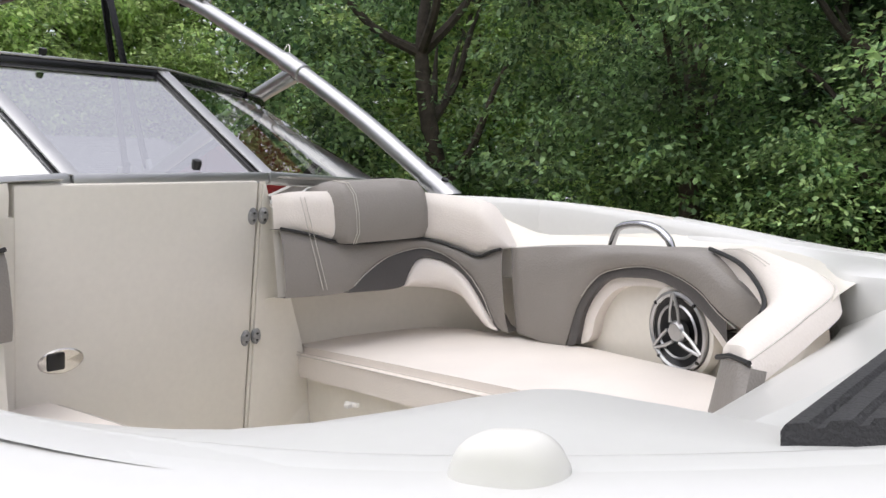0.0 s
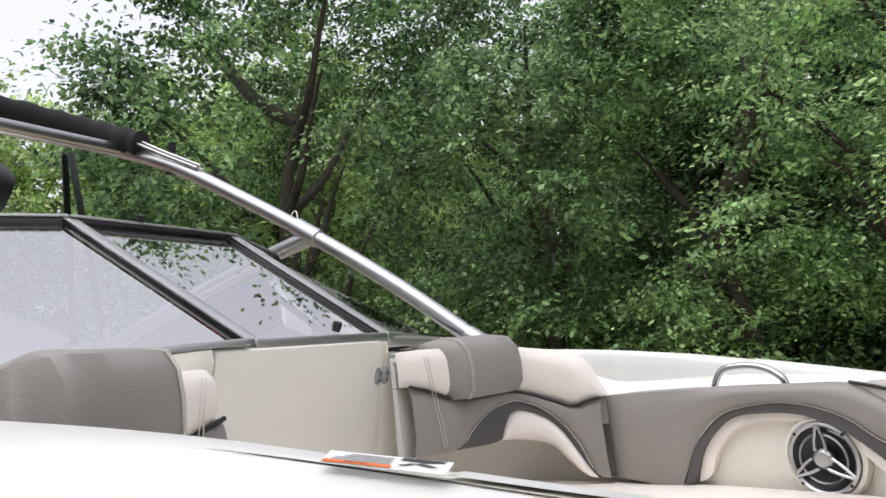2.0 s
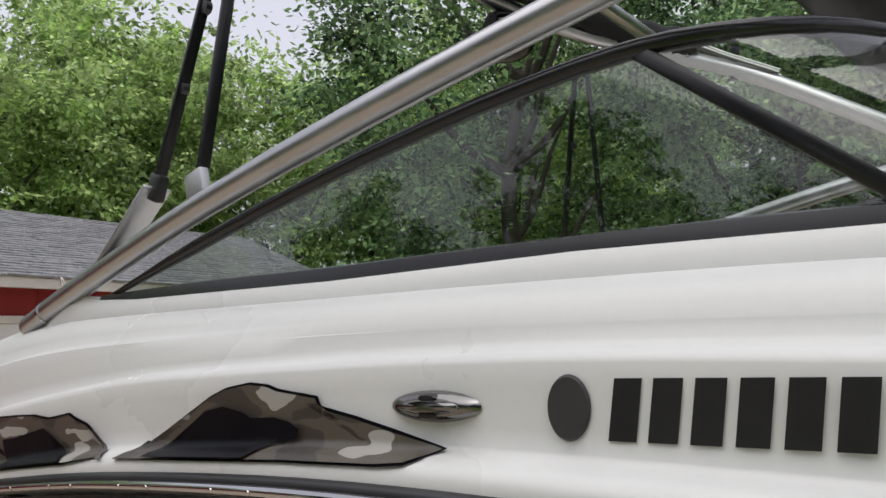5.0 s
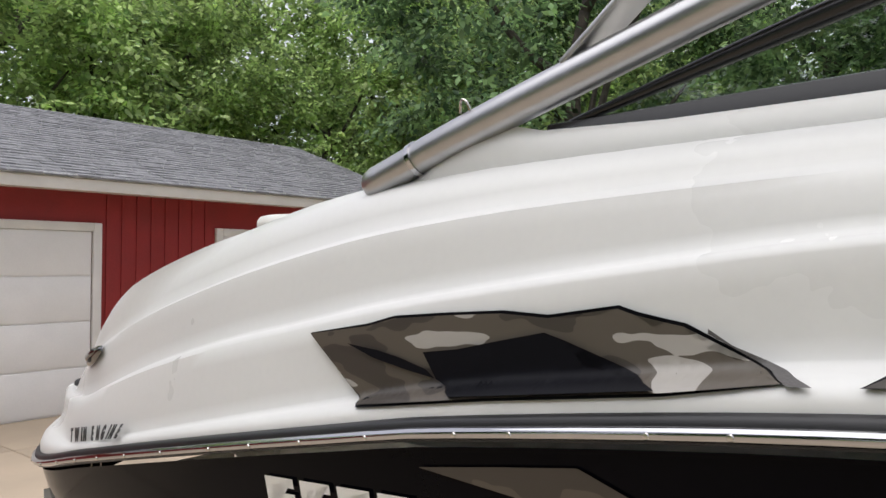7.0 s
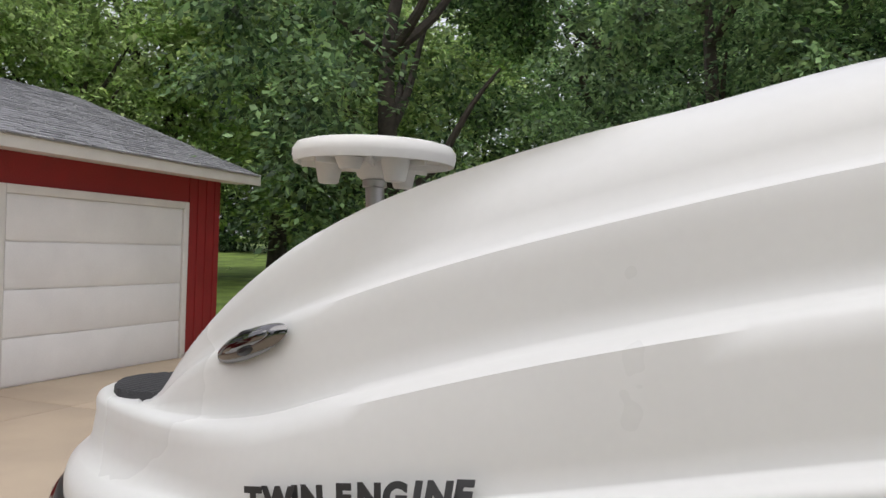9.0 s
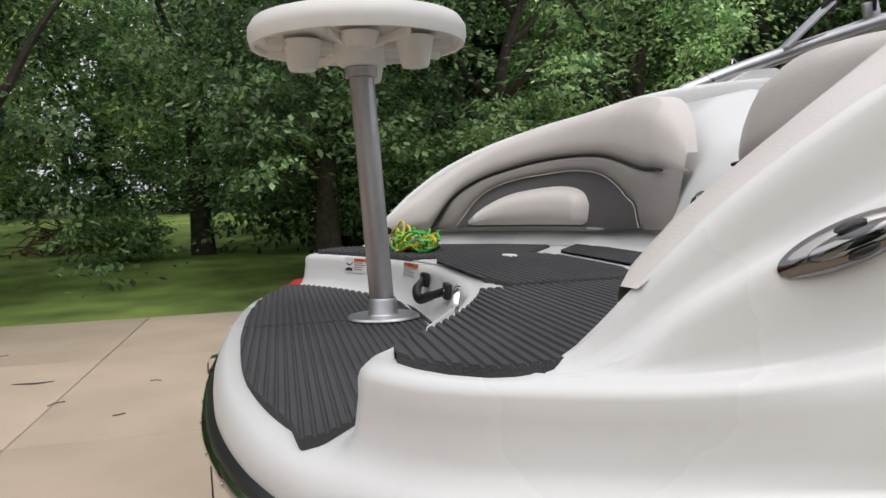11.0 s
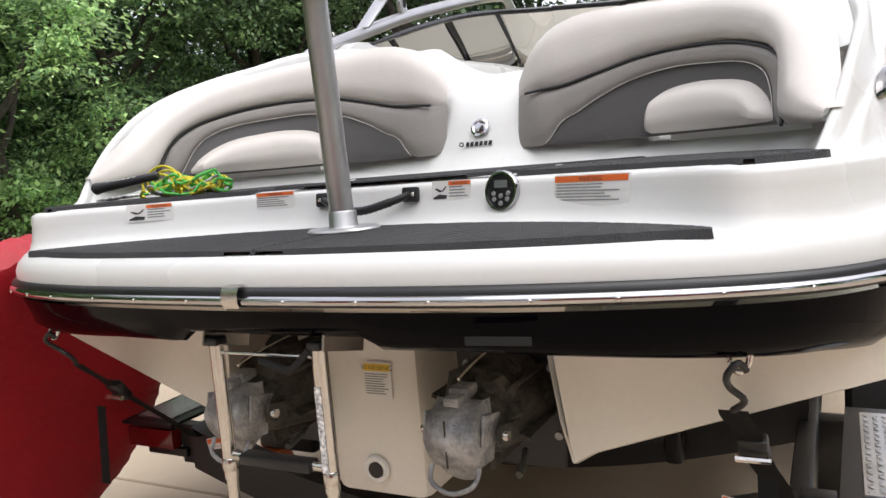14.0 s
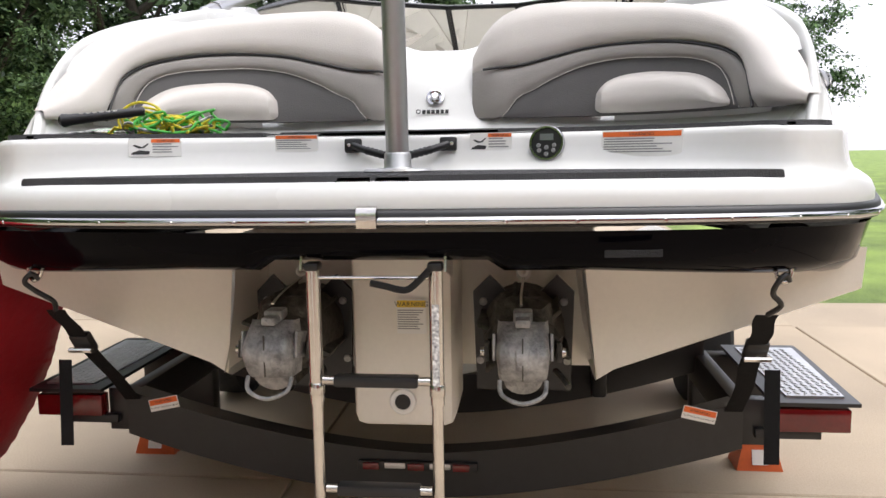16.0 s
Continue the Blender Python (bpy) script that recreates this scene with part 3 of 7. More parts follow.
def wall_frame(y, z, proud=0.003):
    """A pose on the curved riser: x to starboard, y up, z aft."""
    dx = (wall_x(y + 0.01) - wall_x(y - 0.01)) / 0.02
    n = pt(-1, dx, 0).normalized()
    u = pt(0, 0, 1)
    r = u.cross(n)
    lean = 0.010 + (1.345 - z) * 0.2
    o = pt(wall_x(y) - 0.004 - max(0, (1.34 - z)) * 0.28, y, z) + n * proud
    return Matrix(((r.x, u.x, n.x, o.x), (r.y, u.y, n.y, o.y), (r.z, u.z, n.z, o.z), (0, 0, 0, 1))) @ pose(0, 0, 0, -8)


def flat(bm, x0, y0, x1, y1, z=0.0, index=0):
    f = bm.faces.new([bm.verts.new(p) for p in ((x0, y0, z), (x1, y0, z), (x1, y1, z), (x0, y1, z))])
    f.material_index = index
    return f


def warning_label(y, z, w, h, pictogram, lines, m=None, backing=None, head=None):
    """A safety sticker: orange heading, rows of small print, some with a pictogram."""
    m = m or wall_frame(y, z)
    lab = tagged(part("warning_label", boxes(((w, h, 0.001), m)), backing or PAPER), "white safety label with an orange heading and small print", "label", "safety labels")
    x0 = -w / 2 + (w * 0.42 if pictogram else 0) + w * 0.03
    bm = bmesh.new()
    flat(bm, x0 - w * 0.02, h * 0.26, w * 0.48, h * 0.46, 0.0014)
    bmesh.ops.transform(bm, matrix=m, verts=bm.verts)
    part("heading", bm, head or ORANGE, lab, smooth=False)
    bm = bmesh.new()
    rng = random.Random(int(abs(y) * 1000))
    for k in range(lines):
        yy = h * 0.18 - k * (h * 0.6 / lines)
        flat(bm, x0, yy - h * 0.14 / lines, x0 + (w * 0.46 - x0) * rng.uniform(0.6, 1.0), yy + h * 0.13 / lines, 0.0014)
    bmesh.ops.transform(bm, matrix=m, verts=bm.verts)
    part("small_print", bm, GREYINK, lab, smooth=False)
    cu = bpy.data.curves.new("heading_word", "FONT")
    cu.body, cu.size, cu.align_x = "WARNING", h * 0.2, "CENTER"
    cu.materials.append(INK)
    o = new("heading_word", cu)
    o.parent = lab
    o.matrix_world = m @ pose((x0 + w * 0.47) / 2, h * 0.29, 0.0018)
    if pictogram:
        bm = bmesh.new()
        for q in (((-0.46, -0.4), (-0.12, -0.4), (-0.1, -0.22), (-0.3, -0.16), (-0.44, -0.3)), ((-0.42, 0.1), (-0.38, 0.14), (-0.24, 0.02), (-0.14, 0.22), (-0.11, 0.2), (-0.2, -0.02), (-0.3, -0.06))):
            bm.faces.new([bm.verts.new((x * w, yy * h, 0.0015)) for x, yy in q])
        bmesh.ops.transform(bm, matrix=m, verts=bm.verts)
        part("pictogram", bm, INK, lab, smooth=False)
    return lab


warning_label(0.685, 1.312, 0.138, 0.05, True, 4)
warning_label(0.318, 1.318, 0.122, 0.05, False, 5)
warning_label(-0.245, 1.313, 0.122, 0.052, True, 4)
warning_label(-0.645, 1.301, 0.215, 0.068, False, 6)

# round stereo remote
remote = thing("stereo_remote", "round black stereo remote with a chrome bezel and display", "remote control")
m = wall_frame(-0.403, 1.305)
bm = bmesh.new()
lathe(bm, [(0.05, 0), (0.05, 0.008), (0.047, 0.013), (0.042, 0.013), (0.041, 0.009)], m, 40)
part("bezel", bm, CHROME, remote)
bm = bmesh.new()
lathe(bm, [(0.0, 0.010), (0.041, 0.009)], m, 40)
part("face", bm, BLACK, remote)
part("display", boxes(((0.038, 0.018, 0.002), m @ pose(0, 0.017, 0.0105))), LENS, remote)
for k, (bx, by) in enumerate(((-0.022, -0.006), (0.022, -0.006), (-0.02, -0.02), (0.02, -0.02), (0, -0.03), (0, -0.012))):
    bm = bmesh.new()
    lathe(bm, [(0, 0.0135), (0.005, 0.0135), (0.0065, 0.010)], m @ pose(bx, by, 0), 12)
    part("button", bm, GREYINK, remote)

# flexible grab handle
grab = thing("grab_strap", "black ribbed grab handle fixed to the stern riser", "handle")
a, b = wall_frame(0.154, 1.308) @ pt(0, 0, 0.012), wall_frame(-0.124, 1.308) @ pt(0, 0, 0.012)
line = smooth_line([a, a.lerp(b, 0.2) + pt(-0.03, 0, -0.018), a.lerp(b, 0.5) + pt(-0.04, 0, -0.034), a.lerp(b, 0.8) + pt(-0.03, 0, -0.018), b], 12)
bm = bmesh.new()
tube(bm, line, 0.011, 12, radii=[0.0105 + (0.0022 if i % 2 and 10 < i < len(line) - 10 else 0) for i in range(len(line))])
part("grip", bm, BLACK, grab)
for yy in (0.154, -0.124):
    part("end_cap", boxes(((0.05, 0.04, 0.018), wall_frame(yy, 1.308) @ pose(0, 0, 0.009), 0.006)), BLACK, grab)
    for dx in (-0.011, 0.011):
        bm = bmesh.new()
        lathe(bm, [(0, 0.0205), (0.005, 0.0195), (0.006, 0.018)], wall_frame(yy, 1.308) @ pose(dx, 0, 0), 10)
        part("screw", bm, STEEL, grab)


# ---- ribbed deck mats ----
def ribbed_mat(outline, z, label, pitch=0.017, slope=0.0, skew=0.0):
    """Ribs across the boat, each ended at the outline."""
    bm = bmesh.new()
    P = [(x, y) for x, y in outline]

    def cuts(x):
        ys = []
        for (x0, y0), (x1, y1) in zip(P, P[1:] + P[:1]):
            if (x0 <= x < x1) or (x1 <= x < x0):
                ys.append(y0 + (y1 - y0) * (x - x0) / (x1 - x0))
        return sorted(ys)

    x = min(p[0] for p in P) + 0.002
    top = max(p[0] for p in P)
    while x < top - pitch * 0.5:
        mid = cuts(x + pitch * 0.45)
        edges = []
        for u in (0.0, 0.12, 0.62, 0.78, 1.0):
            c = cuts(min(max(x + u * pitch, min(p[0] for p in P) + 1e-4), top - 1e-4))
            edges.append(c if len(c) == len(mid) else mid)
        for k in range(0, len(mid) - 1, 2):
            rows = []
            for (u, h), c in zip(((0.0, 0.002), (0.12, 0.006), (0.62, 0.006), (0.78, 0.002), (1.0, 0.002)), edges):
                xx, ya, yb = x + u * pitch, c[k], c[k + 1]
                zz = z + slope * xx
                rows.append([pt(xx, ya, zz - 0.012), pt(xx, ya + 0.002, zz + h), pt(xx, (ya + yb) / 2, zz + h), pt(xx, yb - 0.002, zz + h), pt(xx, yb, zz - 0.012)])
            grid(bm, rows)
        x += pitch
    bmesh.ops.remove_doubles(bm, verts=bm.verts, dist=0.0004)
    return tagged(part("deck_mat", bm, MAT), label, "deck mat", "ribbed deck mats")


half = [(wall_x(y) - 0.06, y) for y in np.linspace(0.004, 0.80, 14)]
for s in (1, -1):
    low = half + [(0.27, 0.88), (0.23, 0.925), (0.2, 0.93)] + sorted([(x - 0.0, y) for x, y in offset_rail(0.055) if 0.02 < y < 0.88], key=lambda q: -q[1]) + [(0.085, 0.004)]
    ribbed_mat([(x, y * s) for x, y in low], 1.2295, "charcoal ribbed foam mat on the lower swim step")
    up = [(wall_x(y) + 0.03, y) for y in np.linspace(0.42, 0.93, 10)] + [(0.322, 0.985), (0.34, 1.03), (0.372, 1.075), (0.41, 1.105), (0.44, 1.112), (0.6, 1.08), (0.8, 0.99), (0.98, 0.85), (1.13, 0.66), (0.98, 0.42)]
    ribbed_mat([(x, y * s) for x, y in up], 1.3445, "charcoal ribbed foam mat on the upper swim step")
ribbed_mat([(0.66, -0.4), (0.63, -0.2), (0.635, 0.0), (0.63, 0.2), (0.66, 0.4), (0.95, 0.4), (1.0, 0.2), (1.0, -0.2), (0.95, -0.4)], 1.347, "charcoal ribbed foam mat on the hatch lid")
ribbed_mat([(1.06, -0.38), (1.06, 0.38), (1.2, 0.6), (1.24, 0.3), (1.24, -0.3), (1.2, -0.6)], 1.347, "charcoal ribbed foam strip before the cushions")
bm = bmesh.new()
lathe(bm, [(0, 0.009), (0.028, 0.009), (0.03, 0.005)], pose(0.86, 0.28, 1.346) @ Matrix.Diagonal((0.7, 1.5, 1, 1)), 24)
part("hatch_badge", bm, WHITEPLASTIC, boat)


# ---- cushions made of sewn bands ----
def plan_line(plan, n=10):
    return smooth_line([(x, y, 0) for x, y in plan], n)


def at_s(line, s):
    """Place and inward normal at a share of the plan's length."""
    seg = [0.0]
    for a, b in zip(line, line[1:]):
        seg.append(seg[-1] + (b - a).length)
    t = min(max(s, 0), 1) * seg[-1]
    i = max(0, min(len(seg) - 2, int(np.searchsorted(seg, t)) - 1))
    d = (line[i + 1] - line[i]).normalized()
    p = line[i] + d * (t - seg[i])
    a, b = line[max(0, i - 2)], line[min(len(line) - 1, i + 3)]
    d = (b - a).normalized()
    return p, pt(d.y, -d.x, 0), d


def band(cushion, name, mat, line, lo, hi, s0, s1, side, sign, puff=0.014, thick=0.05, n=36, m=7, lean=0.0, zbase=1.4, ends=True):
    """One sewn panel between two edge curves of (s, z), swelling towards the sitter."""
    rows = []
    for i in range(n + 1):
        s = s0 + (s1 - s0) * i / n
        p, nn, _ = at_s(line, s)
        nn = nn * sign
        z0, z1 = hermite(lo, s), hermite(hi, s)
        e = min(1.0, min(i, n - i) / (n * 0.08 + 0.01)) ** 0.5 if ends else 1.0
        row = []
        for j in range(m + 1):
            v = j / m
            z = z0 + (z1 - z0) * v
            full = min(1.0, abs(z1 - z0) / 0.02)
            out = thick + puff * full * (1 - (2 * v - 1) ** 4) * (0.3 + 0.7 * e)
            out = out * (0.25 + 0.75 * e) if ends else out
            row.append(side_of(p + nn * (out - lean * (z - zbase)) + pt(0, 0, z), side))
        rows.append(row)
    bm = bmesh.new()
    vs = grid(bm, rows)
    # return edge behind the panel
    for idx in (0, m):
        back = []
        for i in range(n + 1):
            s = s0 + (s1 - s0) * i / n
            p, nn, _ = at_s(line, s)
            back.append(bm.verts.new(side_of(p + pt(0, 0, hermite(lo if idx == 0 else hi, s)) - nn * sign * (0.02 + lean * (hermite(lo if idx == 0 else hi, s) - zbase)), side)))
        for i in range(n):
            try:
                bm.faces.new((vs[i][idx], vs[i + 1][idx], back[i + 1], back[i]))
            except ValueError:
                pass
    bmesh.ops.remove_doubles(bm, verts=bm.verts, dist=1e-5)
    return part(name, bm, mat, cushion)


def seam(cushion, name, mat, line, curve, s0, s1, side, sign, out, r=0.003, lean=0.0, zbase=1.4, n=40):
    pts = []
    for i in range(n + 1):
        s = s0 + (s1 - s0) * i / n
        p, nn, _ = at_s(line, s)
        z = hermite(curve, s)
        pts.append(side_of(p + nn * sign * (out - lean * (z - zbase)) + pt(0, 0, z), side))
    bm = bmesh.new()
    tube(bm, pts, r, 6)
    return part(name, bm, mat, cushion)


STERN_LINE = plan_line(CUSH_PLAN)
ST_TOP = [(0.0, 1.64), (0.015, 1.69), (0.05, 1.755), (0.095, 1.805), (0.16, 1.832), (0.28, 1.832), (0.41, 1.812), (0.52, 1.787), (0.65, 1.735), (0.78, 1.648), (0.89, 1.548), (0.96, 1.47), (1.0, 1.43)]
ST_PIPE = [(0.0, 1.585), (0.05, 1.595), (0.13, 1.604), (0.22, 1.632), (0.31, 1.657), (0.42, 1.664), (0.53, 1.653), (0.64, 1.622), (0.72, 1.585), (0.785, 1.53), (0.82, 1.47), (0.855, 1.405)]
ST_CHAR = [(0.0, 1.415), (0.085, 1.418), (0.125, 1.485), (0.165, 1.51), (0.215, 1.548), (0.3, 1.592), (0.4, 1.61), (0.5, 1.603), (0.6, 1.586), (0.68, 1.55), (0.73, 1.495), (0.766, 1.432), (0.78, 1.412)]
ST_PAD = [(0.325, 1.43), (0.33, 1.48), (0.345, 1.513), (0.386, 1.544), (0.45, 1.556), (0.52, 1.552), (0.62, 1.53), (0.70, 1.48), (0.75, 1.425)]
ST_BASE = [(0.0, 1.41), (1.0, 1.41)]
for s in (1, -1):
    c = thing("stern_backrest", "pale grey and charcoal vinyl stern backrest with black piping", "cushion", "stern backrests")
    top2 = [(a, max(b, 1.41)) for a, b in ST_PIPE] + [(0.86, 1.405), (1.0, 1.405)]
    kw = dict(lean=0.22, zbase=1.41)
    band(c, "top_panel", VINYL_L, STERN_LINE, top2, ST_TOP, 0, 1, s, -1, puff=0.035, thick=0.05, **kw)
    band(c, "side_panel", VINYL_G, STERN_LINE, [(a, min(b, hermite(ST_PIPE, a))) for a, b in ST_CHAR] + [(0.86, 1.404)], ST_PIPE, 0, 0.855, s, -1, puff=0.014, thick=0.055, **kw)
    band(c, "arch_panel", VINYL_D, STERN_LINE, ST_BASE, ST_CHAR, 0.085, 0.775, s, -1, puff=0.004, thick=0.05, ends=False, **kw)
    band(c, "lumbar_pad", VINYL_L, STERN_LINE, [(0.325, 1.425), (0.35, 1.418), (0.74, 1.418), (0.75, 1.424)], ST_PAD, 0.325, 0.75, s, -1, puff=0.05, thick=0.055, **kw)
    seam(c, "piping", PIPING, STERN_LINE, ST_PIPE, 0.03, 0.855, s, -1, 0.064, 0.005, **kw)
    seam(c, "stitching", THREAD, STERN_LINE, ST_CHAR, 0.085, 0.775, s, -1, 0.066, 0.0012, **kw)

# ---- bow cockpit ----
BOW_PLAN = [(5.24, 0.24), (5.28, 0.45), (5.34, 0.64), (5.45, 0.735), (5.64, 0.752), (5.95, 0.69), (6.3, 0.545), (6.5, 0.40), (6.62, 0.22), (6.66, 0.05)]
BOW_LINE = plan_line(BOW_PLAN)
# the starboard seat stands further outboard beside the wider console
BOW_LINE_S = plan_line([(5.24, 0.43), (5.27, 0.6), (5.33, 0.76), (5.43, 0.84), (5.64, 0.84), (5.95, 0.75), (6.3, 0.60), (6.5, 0.44), (6.62, 0.24), (6.66, 0.05)])
B_TOP = [(0.0, 2.012), (0.03, 2.017), (0.2, 2.003), (0.267, 1.983), (0.311, 1.96), (0.334, 1.93), (0.352, 1.86), (0.36, 1.826)]
B_PIPE = [(0.0, 1.922), (0.038, 1.902), (0.078, 1.875), (0.12, 1.866), (0.2, 1.867), (0.238, 1.854), (0.279, 1.829), (0.317, 1.804), (0.344, 1.817), (0.36, 1.822)]
B_CHAR = [(0.093, 1.737), (0.117, 1.777), (0.154, 1.818), (0.197, 1.835), (0.222, 1.834), (0.261, 1.805), (0.294, 1.756), (0.319, 1.69), (0.34, 1.602), (0.36, 1.59)]
B_CHAR0 = [(0.0, 1.74)] + B_CHAR
B_ARCH = [(0.093, 1.731), (0.181, 1.731), (0.191, 1.769), (0.204, 1.8), (0.225, 1.807), (0.26, 1.784), (0.285, 1.748), (0.309, 1.682), (0.338, 1.596), (0.36, 1.588)]
B_LOW = [(0.181, 1.729), (0.233, 1.716), (0.274, 1.691), (0.298, 1.64), (0.32, 1.60), (0.338, 1.59)]
C_TOP = [(0.36, 1.822), (0.425, 1.826), (0.523, 1.825), (0.616, 1.822), (0.694, 1.815), (0.745, 1.77), (0.776, 1.72)]
C_OUT = [(0.36, 1.59), (0.383, 1.588), (0.468, 1.575), (0.481, 1.644), (0.503, 1.704), (0.534, 1.755), (0.568, 1.775), (0.614, 1.783), (0.656, 1.771), (0.696, 1.741), (0.726, 1.70), (0.776, 1.66)]
C_IN = [(0.468, 1.573), (0.486, 1.587), (0.496, 1.646), (0.518, 1.705), (0.548, 1.746), (0.595, 1.757), (0.639, 1.751), (0.679, 1.721), (0.709, 1.681), (0.735, 1.64)]
C_IN2 = [(0.487, 1.58), (0.505, 1.60), (0.515, 1.65), (0.535, 1.698), (0.56, 1.728), (0.6, 1.738), (0.639, 1.731), (0.675, 1.70), (0.70, 1.66), (0.727, 1.61)]
for s, bl in ((1, BOW_LINE), (-1, BOW_LINE_S)):
    c = thing("bow_cushion", "taupe grey and cream vinyl bow backrest with a charcoal arch", "cushion", "bow backrests")
    end = 0.36 if s > 0 else 0.17
    band(c, "top_panel", VINYL_W, bl, B_PIPE, B_TOP, 0, end, s, 1, puff=0.022, thick=0.035)
    band(c, "side_panel", VINYL_G, bl, B_CHAR0, B_PIPE, 0, end, s, 1, puff=0.012, thick=0.04, ends=False)
    seam(c, "piping", PIPING, bl, B_PIPE, 0, end, s, 1, 0.048, 0.005)
    if s > 0:
        band(c, "arch_panel", VINYL_D, bl, B_ARCH, B_CHAR, 0.093, 0.34, s, 1, puff=0.003, thick=0.036, ends=False)
        band(c, "arch_pad", VINYL_W, bl, B_LOW, B_ARCH, 0.181, 0.338, s, 1, puff=0.02, thick=0.03, ends=False)
        seam(c, "stitching", THREAD, bl, B_CHAR, 0.1, 0.335, s, 1, 0.047, 0.0012)
    for k in (0.028, 0.034):
        bm = bmesh.new()
        q, nn, _ = at_s(bl, k)
        q2, n2, _ = at_s(bl, k + 0.022)
        tube(bm, [side_of(q.lerp(q2, f) + nn * 0.058 + pt(0, 0, 2.0 - 0.25 * f), s) for f in np.linspace(0, 1, 10)], 0.001, 5)
        part("stitching", bm, THREAD, c)
    bm = bmesh.new()
    rows = []
    head_y, head_w, head_z = (0.515, 0.135, 0.0) if s > 0 else (0.715, 0.15, 0.018)
    for u in np.linspace(-1, 1, 23):
        e = max(0.0, 1 - abs(u) ** 7) ** 0.42
        yy = head_y + head_w * u
        dy = yy - (0.38 if s > 0 else 0.565)
        x0 = 5.262 + 0.25 * dy + 0.5 * max(0, dy - 0.17) ** 1.5
        rows.append([side_of(pt(x0 - 0.06 + (o + 0.06) * (0.6 + 0.4 * e), yy, 1.95 + (z - 1.95) * (0.8 + 0.2 * e) + head_z), s) for o, z in ((-0.06, 1.9), (0.03, 1.866), (0.09, 1.868), (0.108, 1.895), (0.112, 1.95), (0.104, 2.0), (0.078, 2.032), (0.02, 2.044), (-0.06, 2.032))])
    vs = grid(bm, rows)
    bm.faces.new(vs[0])
    bm.faces.new(vs[-1])
    part("headrest", bm, VINYL_G, c)
    for dy in (0.032, 0.039):
        bm = bmesh.new()
        tube(bm, [side_of(pt(5.262 + 0.25 * dy + o, (0.38 if s > 0 else 0.565) + dy, z + head_z), s) for o, z in ((0.09, 1.866), (0.109, 1.895), (0.113, 1.95), (0.105, 2.0), (0.079, 2.033), (0.02, 2.045))], 0.0012, 5)
        part("stitching", bm, THREAD, c)

    if s > 0:
        c = thing("bow_side_cushion", "taupe grey vinyl side cushion arched over a loudspeaker", "cushion", "bow side cushions")
        band(c, "main_panel", VINYL_G, bl, C_OUT, C_TOP, 0.362, 0.776, s, 1, puff=0.016, thick=0.045)
        band(c, "arch_panel", VINYL_D, bl, C_IN, C_OUT, 0.468, 0.735, s, 1, puff=0.003, thick=0.044, ends=False)
        band(c, "arch_lining", VINYL_W, bl, C_IN2, C_IN, 0.487, 0.727, s, 1, puff=0.0, thick=0.03, ends=False)
        seam(c, "stitching", THREAD, bl, C_OUT, 0.503, 0.75, s, 1, 0.05, 0.0012)
        edge_in = smooth_line([(6.298, 0.538, 1.816), (6.40, 0.437, 1.79), (6.478, 0.315, 1.738), (6.472, 0.2, 1.704), (6.483, 0.106, 1.692)], 8)
        edge_out = smooth_line([(6.302, 0.54, 1.816), (6.473, 0.41, 1.803), (6.578, 0.345, 1.768), (6.568, 0.22, 1.732), (6.55, 0.04, 1.702)], 8)
        rows = []
        for k, (p, q) in enumerate(zip(edge_in, edge_out)):
            swell = 0.024 * min(1, k / 6) * min(1, (len(edge_in) - 1 - k) / 2 + 0.4)
            rows.append([p + pt(0, 0, -0.03)] + [p.lerp(q, f) + pt(-0.2, -0.15, 1) * swell * (1 - (2 * f - 1) ** 4) for f in np.linspace(0, 1, 9)] + [q + pt(0.004, 0, -0.03)])
        bm = bmesh.new()
        vs = grid(bm, rows)
        bm.faces.new(vs[-1])
        part("bow_pad", bm, VINYL_W, c)
        bm = bmesh.new()
        tube(bm, [p + pt(-0.003, -0.003, 0.006) for p in edge_in[:19]], 0.0045, 6)
        part("piping", bm, PIPING, c)
        bm = bmesh.new()
        tube(bm, [q + pt(-0.004, -0.003, 0.0045) for q in edge_out[3:]], 0.0015, 5)
        part("stitching", bm, THREAD, c)
        for f in (0.28, 0.36):
            bm = bmesh.new()
            tube(bm, [p.lerp(q, f) + pt(-0.2, -0.15, 1) * 0.024 * min(1, k / 6) * (1 - (2 * f - 1) ** 4) for k, (p, q) in enumerate(zip(edge_in, edge_out)) if 2 < k < 12], 0.001, 5)
            part("stitching", bm, THREAD, c)
        rows = []
        for f in np.linspace(0, 1, 8):
            a, b = pt(6.483, 0.104, 1.689).lerp(pt(6.45, 0.03, 1.5), f), pt(6.55, 0.038, 1.699).lerp(pt(6.545, -0.05, 1.56), f)
            rows.append([a + pt(0.03, 0.03, -0.01)] + [a.lerp(b, g) + pt(-0.1, -0.3, 0.25) * 0.03 * (1 - (2 * g - 1) ** 4) for g in np.linspace(0, 1, 9)] + [b + pt(0.01, 0.03, -0.01)])
        bm = bmesh.new()
        vs = grid(bm, rows)
        bm.faces.new(vs[0])
        part("lower_panel", bm, VINYL_G, c)
        bm = bmesh.new()
        tube(bm, [pt(6.48, 0.1, 1.697), pt(6.512, 0.066, 1.708), pt(6.55, 0.034, 1.706)], 0.004, 6)
        part("piping", bm, PIPING, c)

    # liner wall behind the cushions and the ledge up to the gunwale
    rows = []
